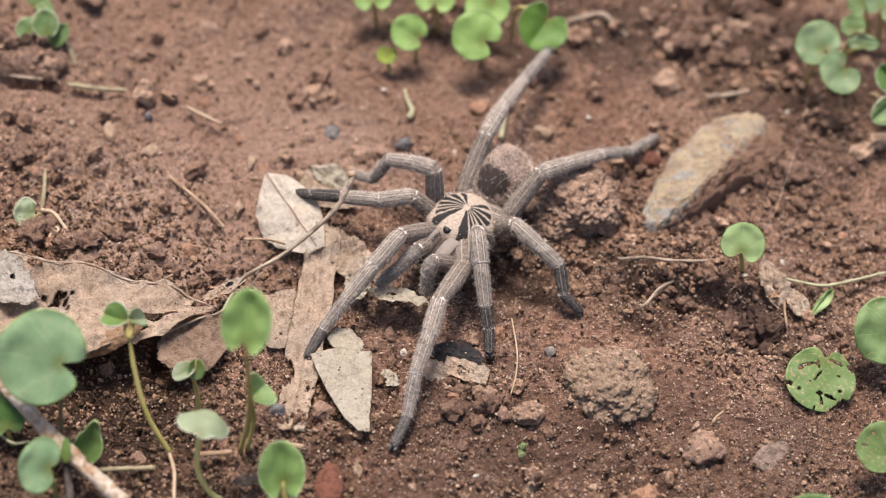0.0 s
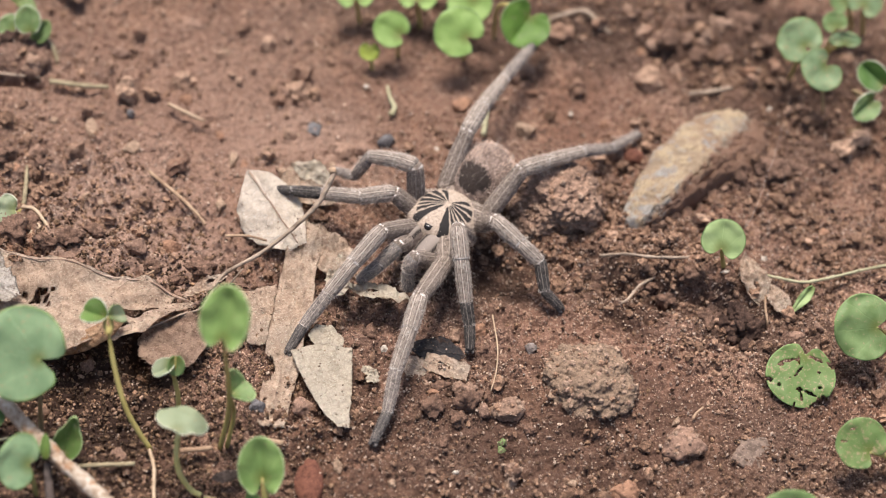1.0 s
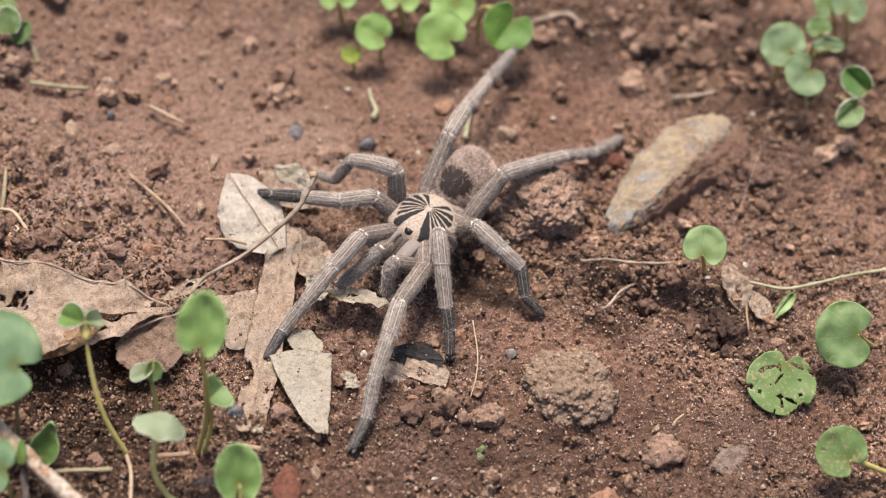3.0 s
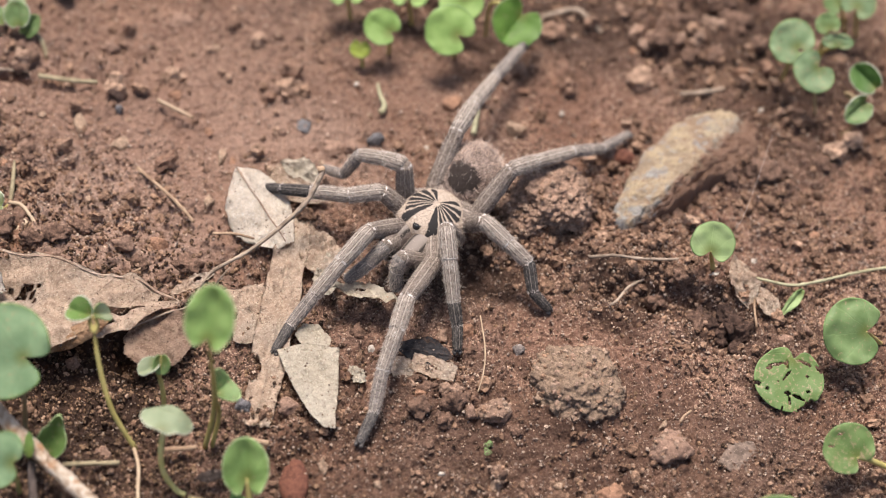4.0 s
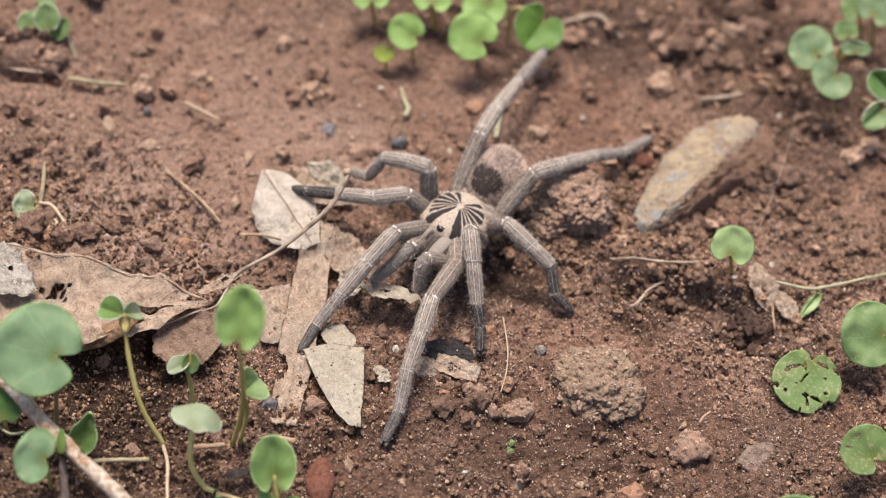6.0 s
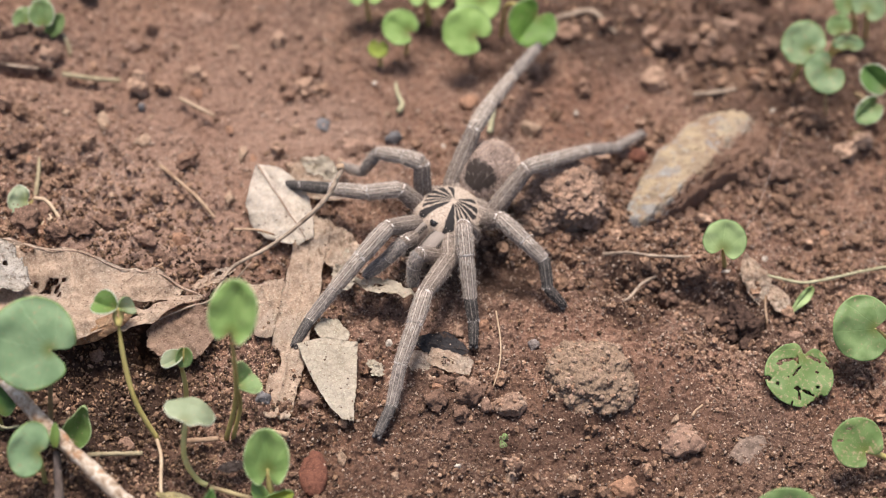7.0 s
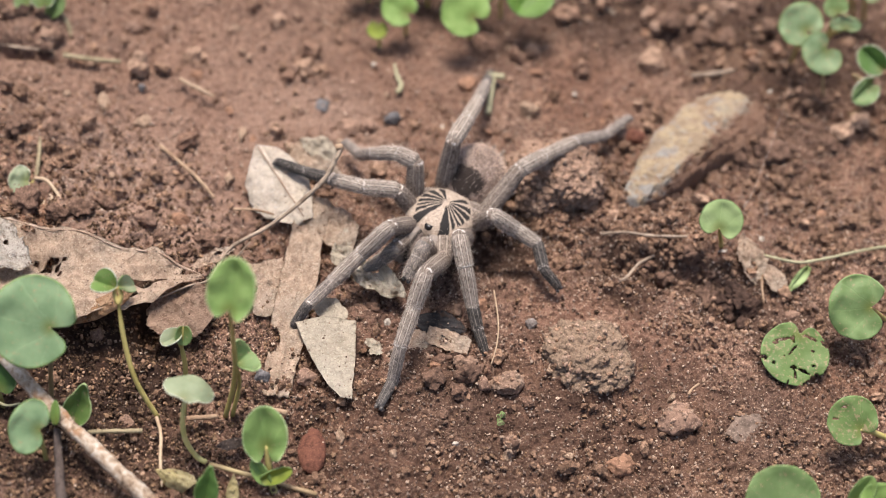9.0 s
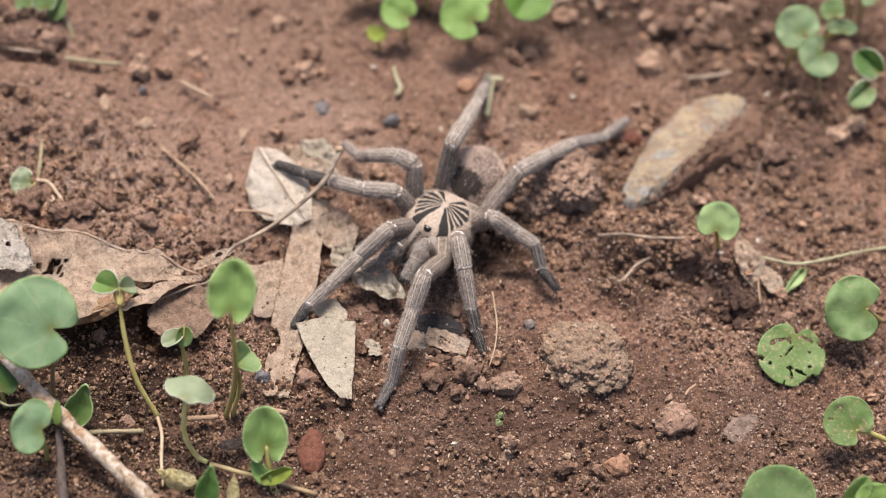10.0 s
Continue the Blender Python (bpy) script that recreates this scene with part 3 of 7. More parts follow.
# thin drying cracks
seam = value_noise(XX + 7, YY + 2, 0.019) + 0.55 * value_noise(XX, YY + 6, 0.0075) + 0.2 * value_noise(XX, YY, 0.003)
HEIGHT -= 0.0013 * np.exp(-(seam / 0.045) ** 2) * np.clip(2.2 * value_noise(XX + 3, YY + 1, 0.028) - 0.25, 0, 1)
# grain
grain = rng.normal(0, 1, HEIGHT.shape)
coarse = (grain + np.roll(grain, 1, 0) + np.roll(grain, 1, 1) + np.roll(np.roll(grain, 1, 0), 1, 1)) / 2
HEIGHT += 0.00017 * rng.normal(0, 1, HEIGHT.shape) + 0.00018 * coarse
HEIGHT *= near
NX, NY = len(GX), len(GY)
index = np.arange(NX * NY).reshape(NX, NY)
faces = np.stack([index[:-1, :-1], index[1:, :-1], index[1:, 1:], index[:-1, 1:]], -1).reshape(-1, 4)
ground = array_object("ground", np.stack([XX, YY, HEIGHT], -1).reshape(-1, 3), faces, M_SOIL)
tagged(ground, "bare reddish-brown crumbly damp earth", "ground", kind="structure")


def gz(x, y):
    """The height of the ground at a place."""
    i = min(max(int(np.searchsorted(GX, x)), 1), NX - 1)
    j = min(max(int(np.searchsorted(GY, y)), 1), NY - 1)
    return float(HEIGHT[i, j])


# ---- loose crumbs of earth and grit ----
def ico(level):
    if not level:
        v = np.array([(1, 0, 0), (-1, 0, 0), (0, 1, 0), (0, -1, 0), (0, 0, 1), (0, 0, -1)], float)
        return v, np.array([(0, 2, 4), (2, 1, 4), (1, 3, 4), (3, 0, 4), (2, 0, 5), (1, 2, 5), (3, 1, 5), (0, 3, 5)])
    bm = bmesh.new()
    bmesh.ops.create_icosphere(bm, subdivisions=level, radius=1)
    v = np.array([p.co[:] for p in bm.verts])
    f = np.array([[p.index for p in q.verts] for q in bm.faces])
    bm.free()
    return v, f


def scatter(name, count, small, large, power, level, material, label, where=None):
    """Many small uneven lumps in one mesh."""
    v0, f0 = ico(level)
    verts, faces, made = [], [], 0
    for _ in range(count):
        x, y = rng.uniform(-0.155, 0.155), rng.uniform(-0.118, 0.13)
        if where and rnd.random() > where(x, y):
            continue
        r = small + (large - small) * rnd.random() ** power
        turn = np.array(Euler([rnd.uniform(0, 6.28) for _ in range(3)]).to_matrix())
        shape = v0 * rng.uniform(0.6, 1.3, (len(v0), 1)) * rng.uniform(0.55, 1.15, 3)
        verts.append(shape @ turn.T * r + (x, y, gz(x, y) + r * rnd.uniform(0.25, 0.7)))
        faces.append(f0 + made * len(v0))
        made += 1
    ob = array_object(name, np.concatenate(verts), np.concatenate(faces), material, smooth=False)
    return tagged(ob, label, "earth", kind="stuff")



def far_side(x, y):
    """The far strip, where tan bits of earth lie loose on smooth clay."""
    return max(0.0, min(1.0, (y + 0.01) / 0.04)) * (0.25 + 0.75 * max(0.0, min(1.0, 0.5 + 1.2 * float(value_noise(x, y + 8, 0.022)))))


scatter("tan_crumbs", 720, 0.0010, 0.0040, 2.6, 2, M_TAN_CRUMB, "loose tan and rusty bits of dry earth", far_side)


def near_corner(x, y):
    """The dark humus of the near side, thickest in the near corner."""
    if y > 0.0:
        return 0.0
    return min(1.0, 0.06 + max(0.0, (-0.01 - x) / 0.05)) * min(1.0, -y / 0.03)


def bare_share(x, y):
    """Crumbly earth outside the humus."""
    return rough_share(x, y) * (1 - 0.85 * near_corner(x, y))


scatter("soil_crumbs", 5000, 0.0007, 0.0023, 2.6, 2, M_CRUMB, "loose reddish-brown lumps of crumbled earth", bare_share)
scatter("soil_granules", 56000, 0.00028, 0.0011, 2.2, 1, M_CRUMB, "fine brown granules of earth strewn over the ground", bare_share)
scatter("humus_granules", 85000, 0.00026, 0.00085, 1.8, 1, M_HUMUS, "coarse dark and tan granules of humus on the ground", near_corner)
scatter("sand_grains", 112000, 0.00018, 0.00060, 2.0, 0, M_GRIT, "tiny pale sand grains on the brown earth", lambda x, y: (0.4 + 0.6 * rough_share(x, y)) * (1.0 if y < 0.02 else 0.35) * (1 - 0.6 * near_corner(x, y)))


def grit_patches(x, y):
    """Clusters of dry grit on the dark earth of the near side."""
    if y > -0.012:
        return 0.0
    side = max(0.15, min(1.0, (x - 0.055) / 0.03), min(1.0, (-0.030 - x) / 0.03) * min(1.0, max(0.0, (-0.045 - y) / 0.02)))
    v = float(value_noise(x + 4, y + 2, 0.012)) + 0.7 * float(value_noise(x, y + 5, 0.005))
    return side * max(0.0, min(1.0, 0.15 + 1.5 * v))


scatter("grit_crumbs", 34000, 0.00026, 0.0010, 2.6, 1, M_TAN_CRUMB, "clustered tan grains of dry grit on dark soil", grit_patches)


# ---- stones, clods ----
def stone(name, p, size, turn, material, label, category, seed, group="", rough=0.16, sink=0.35, level=3, tilt=0.0, flats=16, grain=1.0):
    """An uneven stone or clod; size gives its three half axes."""
    bm = bmesh.new()
    bmesh.ops.create_icosphere(bm, subdivisions=level, radius=1)
    r = random.Random(seed)
    cuts = []
    for _ in range(flats):
        d = Vector((r.uniform(-1, 1), r.uniform(-1, 1), r.uniform(-0.4, 1))).normalized()
        cuts.append((d, r.uniform(0.52, 0.95)))
    off = Vector((seed * 3.1, seed * 1.7, 0))
    for v in bm.verts:
        c = v.co.copy()
        for d, far in cuts:
            over = c.dot(d) - far
            if over > 0:
                c -= d * over * 0.8
        c *= 1 + rough * noise.fractal(c * 1.6 + off, 0.8, 2.1, 4) + rough * 0.25 * noise.noise(c * 6 + off) + grain * rough * (0.3 * noise.noise(c * 15 + off) + 0.2 * noise.noise(c * 33 + off))
        v.co = (c.x * size[0], c.y * size[1], c.z * size[2])
    ob = mesh_object(name, bm, material)
    ob.matrix_world = Matrix.Translation((p[0], p[1], gz(p[0], p[1]) + size[2] * (1 - 2 * sink))) @ pose(0, 0, 0, tilt, 0, turn)
    return tagged(ob, label, category, group)


n = Nodes("slab_stone")
pp = n.place()
g1, g2, g3 = n.noise(pp, 55, 4, 0.6), n.noise(pp, 260, 5, 0.65), n.noise(pp, 1300, 4, 0.7)
sc = n.ramp(g1, (0.36, (0.20, 0.148, 0.105)), (0.5, (0.30, 0.228, 0.152)), (0.60, (0.245, 0.215, 0.175)))
sc = n.mix(n.ramp(g2, (0.46, (0, 0, 0)), (0.60, (0.7, 0.7, 0.7))), sc, (0.40, 0.315, 0.20))
sc = n.mix(n.ramp(n.noise(pp, 150, 5, 0.7), (0.51, (0, 0, 0)), (0.58, (0.75, 0.75, 0.75))), sc, (0.20, 0.125, 0.082))
sc = n.mix(n.ramp(n.noise(pp, 310, 4, 0.6), (0.56, (0, 0, 0)), (0.62, (0.6, 0.6, 0.6))), sc, (0.27, 0.26, 0.24))
sx = n.tree.nodes.new("ShaderNodeSeparateXYZ")
n.put(sx.inputs[0], pp)
# bluish patches towards the near end
blue = n.math("ADD", n.math("MULTIPLY", sx.outputs[1], -28.0), n.math("MULTIPLY", n.math("SUBTRACT", n.noise(pp, 190, 4, 0.6), 0.5), 5.0))
sc = n.mix(n.ramp(blue, (0.35, (0, 0, 0)), (0.95, (0.7, 0.7, 0.7))), sc, (0.25, 0.258, 0.262))
# earth caked over the broken flank
over = n.math("ADD", n.math("MULTIPLY", n.math("SUBTRACT", sx.outputs[0], n.math("MULTIPLY", sx.outputs[1], 0.10)), 150.0), n.math("MULTIPLY", n.math("SUBTRACT", g2, 0.5), 2.6))
sc = n.mix(n.ramp(over, (0.02, (0, 0, 0)), (0.40, (0.95, 0.95, 0.95))), sc, (0.17, 0.098, 0.068))
sc = n.mix(n.ramp(g3, (0.57, (0, 0, 0)), (0.66, (0.6, 0.6, 0.6))), sc, (0.14, 0.088, 0.06))
n.bump(n.math("ADD", g2, n.math("MULTIPLY", g3, 0.5)), 1.0, 0.0014)
M_SLAB = n.done(sc, 0.85, 0.3)


def slab(p, length, high, turn):
    """The pale stone half sunk in earth: a flat back that rises to a ridge, and a steep broken flank."""
    bm, rows, nu, nv = bmesh.new(), [], 110, 90
    stops = np.linspace(0, 1, 7)
    for i in range(nu + 1):
        u = i / nu
        back = np.interp(u, stops, (-0.0016, -0.0044, -0.0062, -0.0070, -0.0064, -0.0036, 0.0036)) + 0.0009 * noise.noise((u * 7, 1.0, 3.0)) + 0.0004 * noise.noise((u * 21, 1.0, 5.0))
        ridge = np.interp(u, stops, (0.0026, 0.0050, 0.0064, 0.0078, 0.0090, 0.0092, 0.0066)) + 0.0014 * noise.noise((u * 8, 2.0, 3.0)) + 0.0006 * noise.noise((u * 25, 2.0, 5.0))
        foot = np.interp(u, stops, (0.0050, 0.0092, 0.0118, 0.0150, 0.0195, 0.0222, 0.0140)) + 0.0016 * noise.noise((u * 9, 4.0, 3.0))
        lift = high * np.interp(u, stops, (0.35, 0.75, 0.95, 1.0, 0.97, 0.95, 0.7))
        row = []
        for j in range(nv + 1):
            v = j / nv
            w = 0.0005 * noise.fractal((u * 9, v * 5, 2.0), 0.8, 2, 4)
            if v < 0.62:
                q = v / 0.62
                x, z = back + (ridge - back) * q, lift * (0.22 + 0.78 * q ** 0.8)
                z -= lift * 1.2 * max(0.0, 0.06 - q) / 0.06
            else:
                q = (v - 0.62) / 0.38
                x = ridge + (foot - ridge) * q
                z = lift * (1 - 0.42 * q ** 0.8 - 1.3 * max(0.0, q - 0.86) / 0.14)
                z += 0.0020 * noise.fractal((u * 18, q * 6, 6.0), 0.7, 2, 5) * min(1.0, q * 5)
            end = max(0.0, 0.05 - min(u, 1 - u)) / 0.05
            z += 0.0009 * noise.fractal((u * 9, v * 4, 5.0), 0.7, 2, 5) + 0.0003 * noise.noise((u * 40, v * 24, 1)) - 1.3 * high * end ** 1.5
            row.append(bm.verts.new((x - 0.007 + w, (u - 0.5) * length + 0.0012 * noise.noise((v * 5, u * 3, 8)), z)))
        rows.append(row)
    for a, b in zip(rows, rows[1:]):
        for j in range(nv):
            bm.faces.new((a[j], a[j + 1], b[j + 1], b[j]))
    made = bmesh.ops.extrude_edge_only(bm, edges=[e for e in bm.edges if e.is_boundary])["geom"]
    for v in made:
        if isinstance(v, bmesh.types.BMVert):
            v.co.z -= high
    bmesh.ops.recalc_face_normals(bm, faces=list(bm.faces))
    ob = mesh_object("flat_stone", bm, M_SLAB)
    ob.matrix_world = pose(p[0], p[1], p[2], 0, 0, turn)
    return tagged(ob, "sandy yellow stone with bluish patches half sunk in earth", "stone")


slab((0.0744, 0.0295, 0.0010), 0.0590, 0.0060, -28.2)
crust = random.Random(11)
for k in range(24):
    u = crust.random()
    r = 0.0008 + 0.0013 * crust.random() ** 1.5
    p = Vector((0.0728, 0.0265, 0)) + pose(0, 0, 0, 0, 0, -28.2) @ Vector((-0.007 + np.interp(u, (0, 0.5, 1), (0.0045, 0.0150, 0.0200)) + crust.uniform(-0.001, 0.003), (u - 0.5) * 0.046, 0))
    stone("earth_lump", p, (r, r * 0.85, r * 0.8), 41 * k, (M_CLOD, M_CLOD_DRY, M_CLOD_WET)[k % 3], "crumb of brown earth against the pale stone", "clod", 600 + k, "lumps of earth", rough=0.5, level=3, sink=0.25)
stone("earth_clod", (0.0338, 0.0113, 0.0000), (0.0135, 0.0118, 0.0088), 20, M_CLOD_DRY, "rough reddish-brown lump of earth behind the spider", "clod", 5, rough=0.26, level=6, sink=0.60, flats=0, grain=1.3)
stone("earth_clod", (0.0465, -0.0470, 0.0000), (0.0116, 0.0116, 0.0080), 60, M_CLOD_GRIT, "low rounded clod of gritty brown earth", "clod", 8, rough=0.24, level=6, sink=0.56, flats=0, grain=0.8)
stone("earth_clod", (0.0265, -0.0582, 0.0000), (0.0042, 0.0034, 0.0032), 10, M_CLOD_DRY, "small angular pinkish-brown clod on the bare earth", "clod", 9, rough=0.2, level=4, sink=0.22)
stone("earth_clod", (0.0710, -0.0629, 0.0000), (0.0062, 0.0048, 0.0036), 15, M_PEBBLE["brown"], "brown stone breaking through the earth", "clod", 12, rough=0.2, level=4)
stone("earth_clod", (0.0282, -0.0761, 0.0000), (0.0026, 0.0030, 0.0026), 15, M_CLOD, "small pointed brown clod of earth", "clod", 13, rough=0.25, level=4)


stone("flush_stone", (0.0893, -0.0612, 0.0000), (0.0075, 0.0062, 0.0020), 30, M_FLUSH, "flat earth-stained brownish-grey stone flush with the ground", "stone", 14, rough=0.2, level=4, sink=0.62)


def stud(clod, count, seed):
    """Sets grit into the upper side of a clod, each grain a part of it."""
    r = random.Random(seed)
    faces = [f for f in clod.data.polygons if f.normal.z > 0.3]
    meshes = []
    for k in range(4):
        bm = bmesh.new()
        bmesh.ops.create_icosphere(bm, subdivisions=1, radius=1)
        for v in bm.verts:
            v.co *= r.uniform(0.7, 1.25)
        data = bpy.data.meshes.new("grain")
        bm.to_mesh(data)
        bm.free()
        data.materials.append((M_CLOD_SAND, M_CLOD_SAND, M_CRUMB, M_CLOD_DRY)[k])
        meshes.append(data)
    for _ in range(count):
        f = r.choice(faces)
        ob = new("grain", r.choice(meshes))
        ob.parent = clod
        s = 0.00028 + 0.00085 * r.random() ** 1.8
        ob.matrix_local = Matrix.LocRotScale(f.center, Euler([r.uniform(0, 6) for _ in range(3)]), (s, s * r.uniform(0.6, 1), s * r.uniform(0.6, 1)))


for k, (p, r) in enumerate((
    ((0.0662, 0.0811, 0.0000), 0.0050), ((0.0732, 0.0896, 0.0000), 0.0044), ((0.0835, 0.0785, 0.0000), 0.0040), ((0.0600, 0.0888, -0.0000), 0.0036), ((0.0891, 0.0946, 0.0000), 0.0055),
    ((0.0757, 0.0777, 0.0000), 0.0036), ((0.0857, 0.1017, 0.0000), 0.0050), ((0.0697, 0.0991, 0.0000), 0.0040), ((-0.1101, -0.0201, 0.0000), 0.0042), ((-0.1016, -0.0224, 0.0000), 0.0036),
    ((-0.0960, -0.0200, 0.0000), 0.0042), ((-0.1069, -0.0153, 0.0000), 0.0034), ((-0.0651, -0.0273, 0.0000), 0.0034), ((-0.0598, -0.0223, 0.0000), 0.0040), ((-0.0724, -0.0245, 0.0000), 0.0030),
    ((0.0967, 0.0328, 0.0000), 0.0046), ((0.1025, 0.0359, 0.0000), 0.0034), ((0.0788, -0.0186, 0.0000), 0.0040), ((0.0672, -0.0125, 0.0000), 0.0036), ((0.0618, -0.0104, 0.0000), 0.0032),
    ((0.0157, -0.0568, 0.0000), 0.0040), ((0.0069, -0.0594, 0.0000), 0.0032), ((-0.0115, -0.0368, 0.0000), 0.0026), ((0.1143, 0.0398, 0.0000), 0.0034), ((-0.0896, -0.0152, 0.0000), 0.0030),
    ((0.0880, -0.0192, 0.0000), 0.0036), ((0.0735, -0.0087, 0.0000), 0.0034), ((0.0501, 0.0238, 0.0000), 0.0026), ((0.0868, 0.0303, 0.0000), 0.0036), ((0.0797, 0.0234, 0.0000), 0.0032), ((0.0914, 0.0390, 0.0000), 0.0040), ((0.0725, 0.0154, 0.0000), 0.0030), ((-0.1196, 0.0071, 0.0000), 0.0040), ((-0.1084, 0.0067, 0.0000), 0.0032),
    ((0.0872, -0.0179, 0.0000), 0.0044), ((0.0913, -0.0211, 0.0000), 0.0038), ((0.0851, -0.0230, 0.0000), 0.0032), ((0.0897, -0.0261, 0.0000), 0.0030), ((0.0828, -0.0196, 0.0000), 0.0030),
)):
    stone("earth_lump", p, (r, r * 0.85, r * 0.75), 37 * k, M_CLOD if k < 34 else M_CLOD_WET, "knobbly lump of dry reddish-brown earth" if k < 34 else "knobbly lump of damp dark earth", "clod", 70 + k, "lumps of earth", rough=0.5, level=4, sink=0.35)
for k in range(22):
    far = rnd.random()
    p = (Vector((0.0557, 0.0844, 0.0000)).lerp(Vector((0.0922, 0.0803, 0.0000)), far) + Vector((rnd.uniform(-0.006, 0.006), rnd.uniform(-0.012, 0.012), 0)))
    r = rnd.uniform(0.0016, 0.0034)
    stone("earth_lump", p, (r, r * 0.8, r * 0.8), 61 * k, M_CLOD_DRY if k % 3 else M_CLOD, "knobbly lump of dry reddish-brown earth", "clod", 200 + k, "lumps of earth", rough=0.5, level=3, sink=0.3)
for k, (p, r) in enumerate((
    ((0.0149, -0.0542, 0.0000), 0.0034), ((0.0171, -0.0562, 0.0000), 0.0028), ((0.0139, -0.0616, 0.0000), 0.0028), ((0.0130, -0.0572, 0.0000), 0.0022), ((0.0080, -0.0530, 0.0000), 0.0025), ((0.0105, -0.0690, 0.0000), 0.0019), ((0.0226, -0.0577, 0.0000), 0.0022), ((0.0325, -0.0618, 0.0000), 0.0019), ((0.0189, -0.0386, 0.0000), 0.0022), ((0.0106, -0.0352, 0.0000), 0.0022), ((0.0064, -0.0365, 0.0000), 0.0022), ((0.0051, -0.0506, 0.0000), 0.0016), ((0.0292, -0.0751, 0.0000), 0.0012), ((0.0140, -0.0748, 0.0000), 0.0012),
)):
    stone("earth_lump", p, (r, r * 0.85, r * 0.8), 47 * k, M_CLOD_DRY if k % 3 == 0 else M_CLOD, "crumbly rust-brown lump of earth before the spider", "clod", 300 + k, "lumps of earth", rough=0.5, level=4, sink=0.38)
bank = random.Random(5)
for k in range(26):
    r = 0.0011 + 0.0022 * bank.random() ** 1.6
    p = (bank.uniform(-0.140, -0.116), 0.0385 + 0.016 * bank.random() ** 1.3)
    stone("earth_lump", p, (r, r * 0.8, r * 0.8), 53 * k, (M_CLOD, M_CLOD_DRY, M_CLOD_WET)[k % 3], "crumbly brown lump of earth on a low bank", "clod", 500 + k, "lumps of earth", rough=0.5, level=3, sink=0.32)
for clod, count in zip([o for o in scene.objects if o.name.startswith("earth_clod")], (280, 300, 30, 40, 30)):
    stud(clod, count, count)
